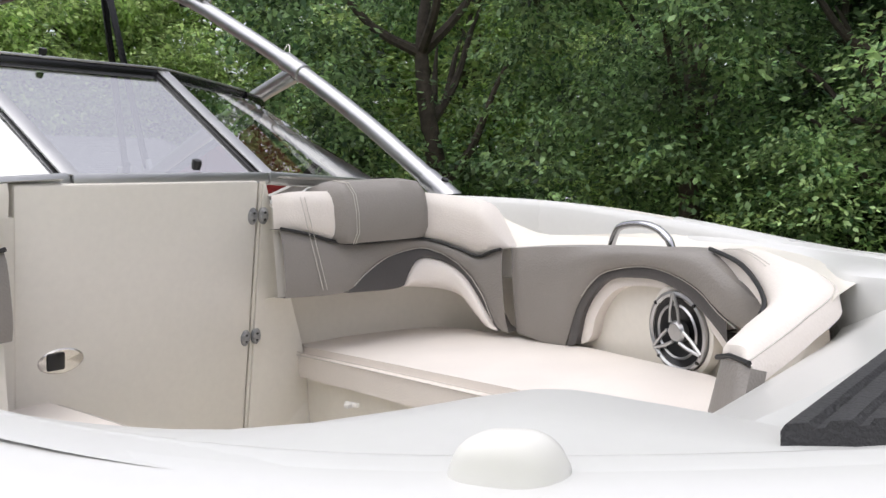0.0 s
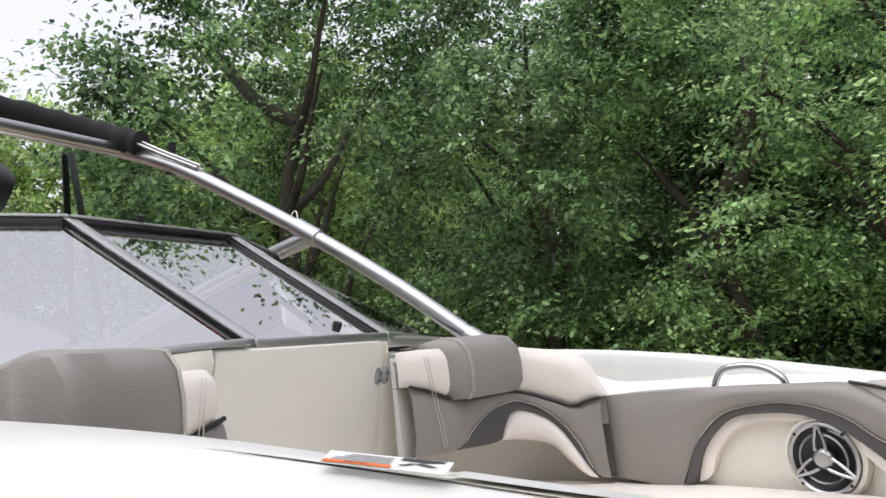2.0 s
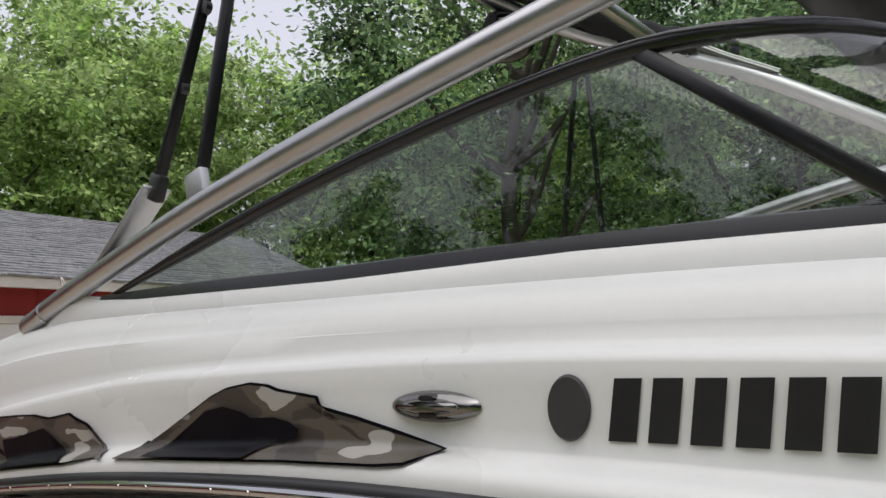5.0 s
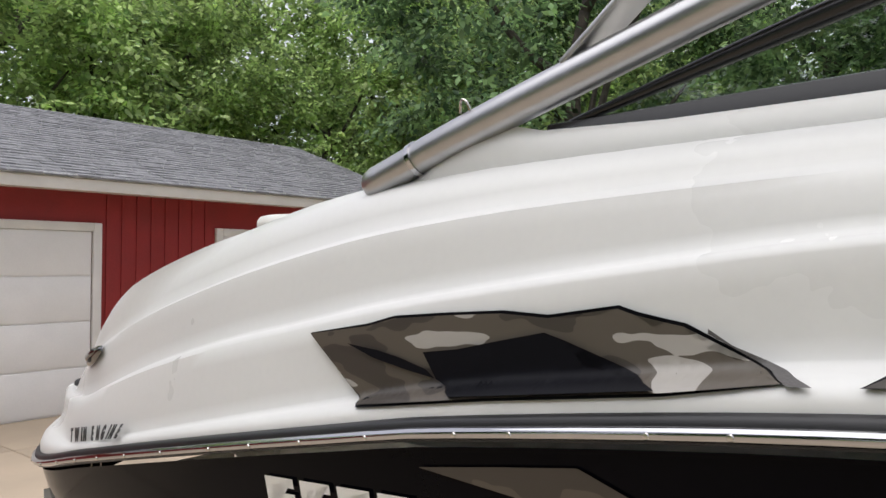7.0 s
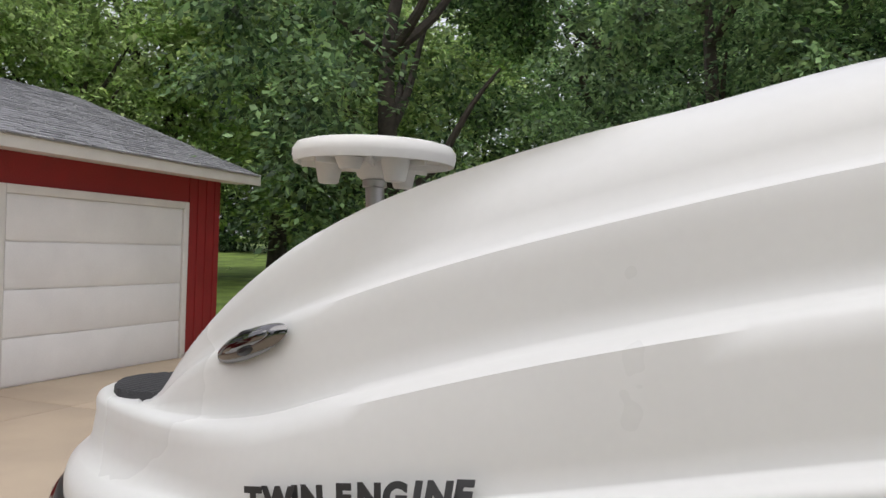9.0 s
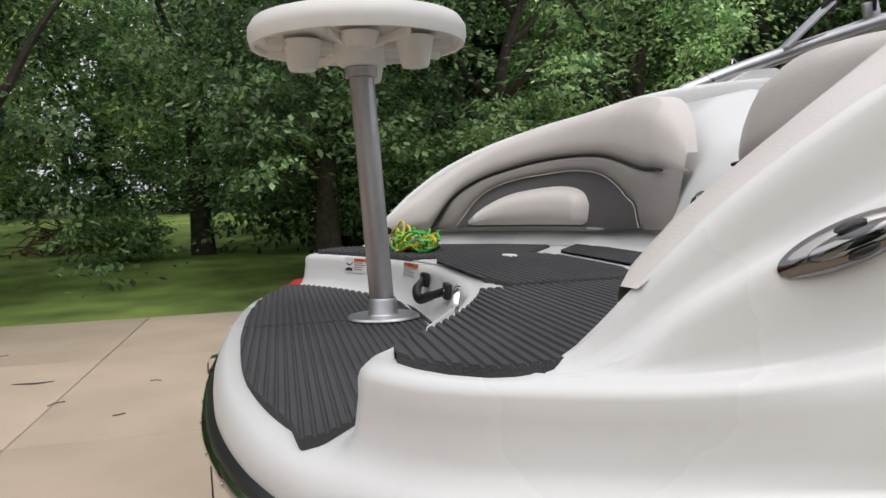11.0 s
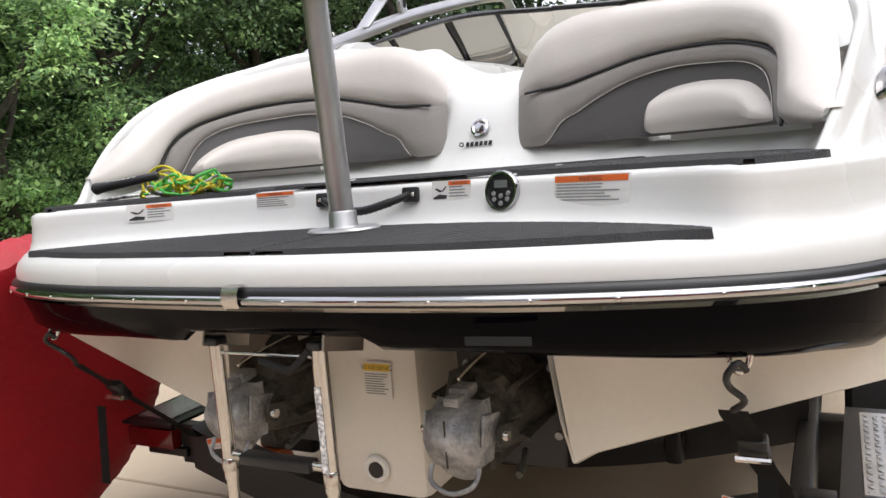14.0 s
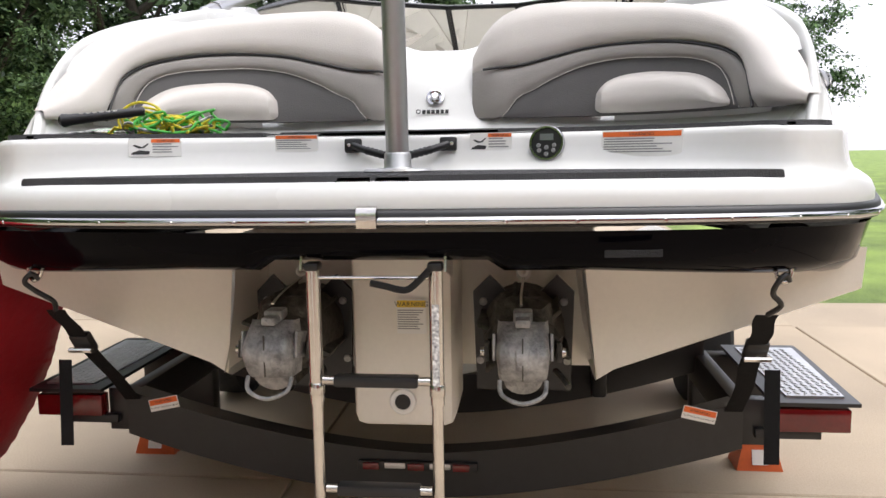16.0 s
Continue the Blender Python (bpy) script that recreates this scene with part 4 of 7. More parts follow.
    for i in range(36 if s > 0 else 31):
        q, nn, _ = at_s(bl, i / 40)
        zt = float(np.interp(q.x, [5.24, 5.64, 6.3, 6.66], [1.99, 1.815, 1.80, 1.75] if s > 0 else [1.80, 1.70, 1.64, 1.64]))
        half = float(np.interp(q.x, [p.x for p in rail[:-1]], [p.y for p in rail[:-1]]))
        zg = hermite(TOP, q.x) + lift(q.x, s)
        yo = max(half - hermite(CREST_IN, q.x) - 0.03 - 0.06 * lerp_table(CREST_WIDE, q.x), q.y + 0.02)
        back = float(np.interp(i / 40, [0, 0.15, 0.25, 0.33, 0.40, 0.45], [0.2, 0.2, 0.16, 0.10, 0.04, 0.0])) if s > 0 else 0.0
        low = q - nn * back
        rows.append([side_of(p, s) for p in (low + pt(0, 0, 1.05), low + pt(0, 0, 1.5), low + pt(0, 0, 1.62), low + nn * 0.004 + pt(0, 0, 1.725), q + pt(0, 0, 1.74), q + pt(0, 0, zt - 0.01), q - nn * 0.01 + pt(0, 0, zt), pt(q.x, q.y + (yo - q.y) * 0.6, zt + 0.008), pt(q.x, q.y + (yo - q.y) * 0.9, zt + (zg - zt) * 0.25), pt(q.x, yo + 0.01, zg - 0.015), pt(q.x, yo + 0.05, zg - 0.012))])
    sheet_part("bow_liner", rows, CREAM, boat)

    # bench
    bench = thing("bow_bench", "cream vinyl bow bench cushion with piped front edge", "seat", "bow benches")
    bm = bmesh.new()
    inner = [(5.05, 0.42), (5.12, 0.38), (5.4, 0.332), (5.7, 0.275), (6.0, 0.217), (6.25, 0.155), (6.45, 0.08)]
    if s < 0:
        inner = [(4.98, 0.285), (5.3, 0.29), (5.6, 0.30), (5.9, 0.25), (6.25, 0.155), (6.45, 0.08)]
    outer = [(6.6, 0.2), (6.45, 0.42), (6.3, 0.52), (5.95, 0.68), (5.64, 0.775), (5.42, 0.83), (5.25, 0.84), (5.1, 0.76), (5.03, 0.6)]
    plate(bm, [(x, y * s) for x, y in inner + outer], 0.085, pose(0, 0, 1.488), bevel=0.022)
    part("pad", bm, VINYL_W, bench)
    for dz, out in ((0.0, 0.004), (0.008, 0.001)):
        bm = bmesh.new()
        tube(bm, [(x, (y - out) * s, 1.553 + dz) for x, y in inner], 0.0013, 5)
        part("stitching", bm, THREAD, bench)
    bm = bmesh.new()
    plate(bm, [(x, (y + 0.03) * s) for x, y in inner] + [(x, y * s) for x, y in outer], 0.42, pose(0, 0, 1.066))
    part("bench_base", bm, CREAM, boat)

    if s < 0:
        continue
    # loudspeaker in the side
    spk = thing("loudspeaker", "round silver and black marine loudspeaker in the bow side", "loudspeaker", "bow loudspeakers")
    q, nn, d = at_s(BOW_LINE, 0.632)
    nn2 = side_of(nn, s)
    up = pt(0, 0, 1)
    r = up.cross(nn2)
    o = side_of(pt(6.213, 0.554, 1.648) - nn * 0.002, s)
    m = Matrix(((r.x, up.x, nn2.x, o.x), (r.y, up.y, nn2.y, o.y), (r.z, up.z, nn2.z, o.z), (0, 0, 0, 1)))
    bm = bmesh.new()
    lathe(bm, [(0.10, -0.02), (0.098, 0.004), (0.092, 0.008), (0.088, 0.006)], m, 40)
    part("rim", bm, CREAM, spk)
    bm = bmesh.new()
    lathe(bm, [(0.086, 0.004), (0.086, 0.014), (0.08, 0.016), (0.075, 0.012)], m, 40)
    part("ring", bm, SATIN, spk)
    bm = bmesh.new()
    lathe(bm, [(0.0, -0.012), (0.03, -0.014), (0.055, -0.01), (0.076, 0.008)], m, 36)
    part("cone", bm, BLACK, spk)
    bm = bmesh.new()
    lathe(bm, [(0.054, 0.011), (0.057, 0.015), (0.06, 0.011)], m, 36)
    part("grille_ring", bm, SATIN, spk)
    bm = bmesh.new()
    lathe(bm, [(0, 0.02), (0.018, 0.019), (0.024, 0.012), (0.024, 0.0)], m, 24)
    part("hub", bm, SATIN, spk)
    for k in range(3):
        bm = bmesh.new()
        for e in (-1, 1):
            tube(bm, [m @ pose(0, 0, 0, 0, 0, 120 * k + 90) @ pt(rr, e * w, 0.016) for rr, w in ((0.02, 0.014), (0.045, 0.011), (0.065, 0.006), (0.082, 0.001))], 0.004, 6)
        part("spoke", bm, SATIN, spk)
    for k in range(4):
        bm = bmesh.new()
        lathe(bm, [(0, 0.018), (0.004, 0.017), (0.005, 0.012)], m @ pose(0, 0, 0, 0, 0, 45 + 90 * k) @ pose(0.082, 0, 0), 8)
        part("screw", bm, BLACK, spk)

    # grab rail on the gunwale ledge
    rl = thing("grab_rail", "polished stainless grab rail on the bow gunwale", "rail", "bow grab rails")
    bm = bmesh.new()
    tube(bm, [side_of(p, s) for p in smooth_line([(5.95, 0.745, 1.81), (5.965, 0.742, 1.845), (5.99, 0.735, 1.868), (6.05, 0.715, 1.872), (6.1, 0.70, 1.86), (6.135, 0.685, 1.835), (6.145, 0.68, 1.81)], 6)], 0.0095, 12)
    part("bar", bm, CHROME, rl)
    part("foot", boxes(((0.03, 0.02, 0.006), pose(5.95, 0.745 * s, 1.808))), CHROME, rl)
    part("foot", boxes(((0.03, 0.02, 0.006), pose(6.145, 0.68 * s, 1.806))), CHROME, rl)

# bulkhead, door and fittings
def raked_panel(edge_a, edge_b):
    """A panel lying in the bulkhead's raked plane between two edges of (y, z)."""
    bm = bmesh.new()
    front = [pt(5.1118 + 0.2493 * (z - 1.56), y, z) for y, z in edge_a + edge_b[::-1]]
    a, b = [bm.verts.new(p) for p in front], [bm.verts.new(p - pt(0.05, 0, 0)) for p in front]
    bm.faces.new(a)
    bm.faces.new(b[::-1])
    for i in range(len(a)):
        bm.faces.new((a[i], a[i - 1], b[i - 1], b[i]))
    bmesh.ops.bevel(bm, geom=[e for e in bm.edges if all(v in a for v in e.verts)], offset=0.008, segments=2, affect="EDGES")
    return bm


part("bulkhead_port", raked_panel([(0.222, 1.075), (0.222, 2.05)], [(0.62, 1.075), (0.50, 1.3), (0.415, 1.535), (0.35, 1.71), (0.29, 1.89), (0.24, 2.05)]), CREAM, boat)
rows = [[side_of(q, -1) for q in smooth_line(e, 5)] for e in ([(4.9, 1.0, 2.0), (5.0, 0.91, 2.026), (5.19, 0.78, 2.016), (5.228, 0.54, 2.046), (5.234, 0.39, 2.055)], [(4.92, 1.01, 1.97), (5.02, 0.92, 1.995), (5.2, 0.79, 1.985), (5.235, 0.54, 2.02), (5.238, 0.39, 2.03)], [(5.08, 1.02, 1.86), (5.1, 0.95, 1.86), (5.17, 0.8, 1.86), (5.17, 0.54, 1.86), (5.17, 0.39, 1.86)], [(5.0, 1.02, 1.4), (5.02, 0.95, 1.4), (5.06, 0.8, 1.4), (5.06, 0.54, 1.4), (5.06, 0.39, 1.4)])]
sheet_part("dash_side", rows, CREAM, boat)
part("bulkhead_starboard", boxes(((0.05, 0.66, 0.94), pose(5.085, -0.71, 1.535, 0, 14, 0))), CREAM, boat)
door = thing("walkthrough_door", "cream moulded walkthrough door with steel hinges and a latch", "door")
part("panel", boxes(((0.05, 0.594, 0.99), pose(5.09, -0.082, 1.576, 0, 14, 0), 0.008)), CREAM, door)


def door_face(z):
    return 5.086 + 0.2493 * (z - 1.56) + 0.0258


for z in (1.96, 1.633):
    for e in (-1, 1):
        bm = bmesh.new()
        lathe(bm, [(0, 0.008), (0.014, 0.007), (0.0185, 0.002), (0.0185, -0.004)], pose(door_face(z), 0.218 + 0.017 * e, z, 0, 104, 0) @ Matrix.Diagonal((1.25, 0.8, 1, 1)), 16)
        part("hinge", bm, CAST, door)
        for dz in (-0.009, 0.009):
            bm = bmesh.new()
            lathe(bm, [(0, 0.0095), (0.003, 0.009), (0.004, 0.006)], pose(door_face(z + dz), 0.218 + 0.017 * e, z + dz, 0, 104, 0), 8)
            part("screw", bm, INK, door)
bm = bmesh.new()
lathe(bm, [(0, 0.004), (0.036, 0.004), (0.042, -0.002)], pose(door_face(1.663), -0.282, 1.663, 0, 104, 0) @ Matrix.Diagonal((0.75, 1.25, 1, 1)), 24)
part("latch_plate", bm, STEEL, door)
part("latch_bolt", boxes(((0.02, 0.04, 0.042), pose(door_face(1.665), -0.295, 1.665, 0, 14, 0), 0.006)), BLACK, door)
part("step_bracket", boxes(((0.018, 0.03, 0.012), pose(5.405, 0.318, 1.452), 0.003), ((0.05, 0.012, 0.012), pose(5.405, 0.325, 1.452), 0.003)), WHITEPLASTIC, boat)

# side decks at the bow, in to the rim of the bow cockpit
BOW_RIM = [(6.05, 0.83), (6.25, 0.756), (6.377, 0.698), (6.459, 0.635), (6.505, 0.563), (6.535, 0.498), (6.575, 0.44), (6.65, 0.425), (6.74, 0.43), (6.8, 0.45)]
for s in (1, -1):
    rows = []
    for x in np.linspace(6.05, 6.8, 30):
        half = float(np.interp(x, [p.x for p in rail[:-1]], [p.y for p in rail[:-1]]))
        yo, yi = half - hermite(CREST_IN, x) - 0.06, hermite(BOW_RIM, x)
        yi = min(yi, yo - 0.01)
        zo, zi = hermite(TOP, x) + lift(x, s) - 0.006, min(hermite(TOP, x) - 0.012, 1.784)
        rows.append([side_of(p, s) for p in (pt(x, yo + 0.03, zo - 0.002), pt(x, yo, zo - 0.004), pt(x, yo + (yi - yo) * 0.5, (zo + zi) / 2), pt(x, yi + 0.02, zi), pt(x - 0.004, yi + 0.006, zi - 0.006), pt(x - 0.008, yi, zi - 0.022), pt(x - 0.01, yi - 0.002, zi - (0.35 if s < 0 else 0.03 + 0.2 * min(1, max(0, (x - 6.45) / 0.05)))))])
    sheet_part("bow_side_deck", rows, GEL, boat)

# bow deck with mat and cleat cover
rows = []
for u in np.linspace(0, 1, 8):
    x0 = 6.62 + 0.58 * u
    half = float(np.interp(x0, [p.x for p in rail[:-1]], [p.y for p in rail[:-1]])) - 0.13
    rows.append([pt(x0 + 0.13 * (1 - u) * (1 - abs(f) ** 4), max(half, 0.03) * f, hermite(TOP, x0) - 0.008 + (1.78 - hermite(TOP, x0)) * min(1, (1 - abs(f)) * 4)) for f in np.linspace(-1, 1, 13)])
sheet_part("bow_deck", rows, GEL, boat)
sheet_part("bow_deck_front", [[p + pt(dx, 0, dz) for p in rows[0]] for dx, dz in ((0, 0), (-0.012, -0.006), (-0.05, -0.022), (-0.11, -0.05), (-0.175, -0.085), (-0.195, -0.115), (-0.2, -0.3))], GEL, boat)
ribbed_mat([(6.765, -0.5), (6.765, 0.5), (6.95, 0.34), (7.1, 0.12), (7.1, -0.12), (6.95, -0.34)], 1.783, "charcoal ribbed foam mat on the bow step", pitch=0.02)
bm = bmesh.new()
rows = []
for u in np.linspace(-1, 1, 15):
    w = (1 - abs(u) ** 3.2) ** 0.6 if abs(u) < 1 else 0
    rows.append([pt(6.672 + u * 0.031, -0.64 + v * 0.022 * max(w, 0.02) + u * 0.012, 1.777 + 0.033 * w * (1 - abs(v) ** 3) ** 0.6) for v in np.linspace(-1, 1, 11)])
grid(bm, rows)
tagged(part("nav_light_cover", bm, WHITEPLASTIC), "white moulded cover on the bow gunwale", "cover")


def gunwale_top(x, f):
    """A point of the starboard gunwale's upper face, f from its outer shoulder to the crest."""
    half = float(np.interp(x, [p.x for p in rail[:-1]], [p.y for p in rail[:-1]]))
    prof = side_profile(x, hermite(RAIL_Z, x))[15:24]
    k = f * (len(prof) - 1)
    a, b = prof[int(k)], prof[min(int(k) + 1, len(prof) - 1)]
    return pt(x, -(half - a[0] - (b[0] - a[0]) * (k - int(k))), a[1] + (b[1] - a[1]) * (k - int(k)) + lift(x, -1))


spot = gunwale_top(6.0, 0.72)
along = (gunwale_top(6.07, 0.72) - gunwale_top(5.93, 0.72)).normalized()
across = gunwale_top(6.0, 0.8) - gunwale_top(6.0, 0.64)
normal = along.cross(across).normalized()
across = normal.cross(along)
spot = spot + normal * 0.0012
warning_label(0.0, 1.9, 0.115, 0.024, True, 4, backing=GEL, m=Matrix(((along.x, across.x, normal.x, spot.x), (along.y, across.y, normal.y, spot.y), (along.z, across.z, normal.z, spot.z), (0, 0, 0, 1))) @ pose(0, 0, 0, 0, 0, 180))

# ---- windscreen ----
screen = thing("windscreen", "tinted wraparound windscreen in a dark metal frame", "windscreen")
SIDE_B = [(2.36, 1.115, 2.005), (2.9, 1.12, 2.022), (3.4, 1.12, 2.03), (4.0, 1.09, 2.05), (4.5, 1.035, 2.06), (4.86, 0.95, 2.05), (5.06, 0.83, 2.04)]
SIDE_T = [(2.36, 1.115, 2.02), (2.75, 1.105, 2.13), (3.1, 1.095, 2.222), (3.5, 1.08, 2.315), (3.85, 1.06, 2.38), (4.1, 1.02, 2.415), (4.3, 0.9, 2.432), (4.42, 0.74, 2.435)]
FRONT = [((5.06, 0.83, 2.04), (4.42, 0.74, 2.435)), ((5.21, 0.255, 2.06), (4.655, 0.285, 2.432))]


def bar(name, a, b, w, h, mat, parent, up=(0, 0, 1)):
    """A flat bar from a to b."""
    a, b = Vector(a), Vector(b)
    d = (b - a).normalized()
    r = d.cross(Vector(up)).normalized()
    u = r.cross(d)
    mid = (a + b) / 2
    m = Matrix(((d.x, r.x, u.x, mid.x), (d.y, r.y, u.y, mid.y), (d.z, r.z, u.z, mid.z), (0, 0, 0, 1)))
    return part(name, boxes((((b - a).length, w, h), m, min(w, h) * 0.25)), mat, parent)


def pane(rows, mat=None):
    bm = bmesh.new()
    grid(bm, rows)
    o = part("pane", bm, mat or GLASS, screen)
    o.visible_shadow = False


for s in (-1, 1):
    n = 30
    sb, st = smooth_line(SIDE_B, 10), smooth_line(SIDE_T, 10)
    sb, st = [side_of(sb[round(k * (len(sb) - 1) / n)], s) for k in range(n + 1)], [side_of(st[round(k * (len(st) - 1) / n)], s) for k in range(n + 1)]
    pane([sb, st])
    bm = bmesh.new()
    tube(bm, st, 0.02, 10, radii=[0.006 + 0.013 * min(1, k / 5) for k in range(n + 1)])
    part("upper_frame", bm, BLACKSATIN, screen)
    low = sb
    rows = [[p + pt(0, 0.004 * s, 0.03) for p in low], [p + pt(0, 0.014 * s, 0.026) for p in low], [p + pt(0, 0.022 * s, 0.0) for p in low], [p + pt(0, 0.026 * s, -0.028) for p in low]]
    sheet_part("lower_frame", rows, BLACKSATIN, screen)
    bar("mullion", side_of(Vector((4.47, 1.04, 2.09)), s), side_of(Vector((4.06, 1.03, 2.41)), s), 0.03, 0.02, BLACKSATIN, screen, up=(0, s, 0))
    # moulded shoulder from the foot of the screen out to the gunwale's crest
    rows = []
    inner = smooth_line([(2.9, 1.115, 2.0), (3.6, 1.11, 2.018), (4.2, 1.06, 2.032), (4.5, 1.03, 2.035), (4.86, 0.95, 2.032), (5.02, 0.89, 2.022), (5.12, 0.85, 2.0), (5.2, 0.82, 1.975)], 6)
    for a in inner:
        xc = a.x + 0.12 * max(0, (a.x - 4.4) / 0.85)
        half = float(np.interp(xc, [q.x for q in rail[:-1]], [q.y for q in rail[:-1]]))
        b = Vector((xc, max(a.y + 0.004, half - hermite(CREST_IN, xc) - 0.045), hermite(TOP, xc) - 0.006))
        rows.append([side_of(q, s) for q in (a, a.lerp(b, 0.12) + pt(0, 0, -0.003), a.lerp(b, 0.4) + pt(0, 0, -0.008), a.lerp(b, 0.75) + pt(0, 0, -0.005), b)])
    rows.append([q + pt(0.025, 0, -0.012) for q in rows[-1]])
    rows.append([q + pt(0.02, 0, -0.4) for q in rows[-1]])
    sheet_part("screen_shoulder", rows, GEL, boat)
    rows = [[side_of(q, s) for q in smooth_line(e, 5)] for e in ([(4.8, 0.95, 2.04), (5.04, 0.84, 2.05), (5.13, 0.54, 2.052), (5.2, 0.28, 2.055)], [(5.0, 0.91, 2.03), (5.19, 0.78, 2.02), (5.23, 0.54, 2.05), (5.236, 0.28, 2.062)])]
    sheet_part("dash_cap", rows, GEL, boat)
    (b0, t0), (b1, t1) = [[side_of(Vector(v), s) for v in q] for q in FRONT]
    pane([[b0, b1], [t0, t1]], SCREENGLASS)
    bar("sill", b0, b1, 0.03, 0.035, SATIN, screen)
    bar("upper_frame", t0, t1, 0.024, 0.03, BLACKSATIN, screen)
    bar("frame_cap", t0 + pt(0, 0, 0.018), t1 + pt(0, 0, 0.018), 0.03, 0.008, SATIN, screen)
    bar("mullion", b1, t1, 0.034, 0.02, BLACKSATIN, screen, up=(1, 0, 1))
    bar("mullion_cap", b1 + pt(0.0075, 0, 0.0112), t1 + pt(0.0075, 0, 0.0112), 0.038, 0.005, SATIN, screen, up=(0.557, 0, 0.83))
    bar("mullion_seal", b1 + pt(0.0, -0.022 * s, -0.004), t1 + pt(0.0, -0.022 * s, -0.004), 0.014, 0.02, BLACK, screen, up=(1, 0, 1))
L, R = FRONT[1], [(p[0], -p[1], p[2]) for p in FRONT[1]]
pane([[Vector(R[0]), Vector(L[0])], [Vector(R[1]), Vector(L[1])]], SCREENGLASS)
bar("sill", R[0], L[0], 0.03, 0.03, SATIN, screen)
bar("upper_frame", R[1], L[1], 0.024, 0.03, BLACKSATIN, screen)
bar("frame_cap", Vector(R[1]) + pt(0, 0, 0.018), Vector(L[1]) + pt(0, 0, 0.018), 0.03, 0.008, SATIN, screen)
for p, q in (((5.2, 0.055, 2.085), 0.013), ((4.66, -0.073, 2.452), 0.011)):
    bm = bmesh.new()
    lathe(bm, [(0, 0.026), (q * 0.85, 0.024), (q, 0.015), (q * 0.8, 0.0)], pose(*p, 0, 25, 0), 14)
    part("latch_knob", bm, BLACK, screen)
# white sill moulding beneath the side screens, behind the tip
for s in (-1, 1):
    rows = []
    for x, h in ((2.0, -0.06), (2.1, 0.0), (2.2, 0.04), (2.3, 0.045), (2.36, 0.03), (2.6, 0.02), (2.9, 0.02), (3.4, 0.02), (4.0, 0.03), (4.5, 0.03), (4.8, 0.02), (5.0, 0.0)):
        z = hermite(TOP, x)
        y0 = float(np.interp(x, [p.x for p in rail[:-1]], [p.y for p in rail[:-1]])) - 0.31
        rows.append([side_of(q, s) for q in (pt(x, y0 + 0.098, z - 0.08), pt(x, y0 + 0.102, z - 0.03 + h * 0.15), pt(x, y0 + 0.1, z - 0.012 + h * 0.7), pt(x, y0 + 0.085, z + h), pt(x, y0 - 0.02, z + h), pt(x, y0 - 0.03, z - 0.1))])
    sheet_part("screen_sill", rows, GEL, boat)

# ---- wakeboard tower ----
tower = thing("wakeboard_tower", "brushed aluminium tube wakeboard tower over the cockpit", "tower")
LEG = smooth_line([(5.12, 1.072, 2.0), (4.75, 1.075, 2.29), (4.35, 1.072, 2.57), (3.95, 1.05, 2.83), (3.6, 1.03, 3.04), (3.25, 0.98, 3.20), (2.96, 0.84, 3.31), (2.79, 0.55, 3.37), (2.73, 0.22, 3.39), (2.72, 0.0, 3.392)], 7)
REAR = smooth_line([(1.915, 1.155, 1.939), (2.02, 1.154, 1.975), (2.14, 1.153, 2.018), (2.4, 1.148, 2.1), (2.9, 1.135, 2.25), (3.5, 1.11, 2.40), (4.0, 1.085, 2.51), (4.33, 1.072, 2.565)], 6)
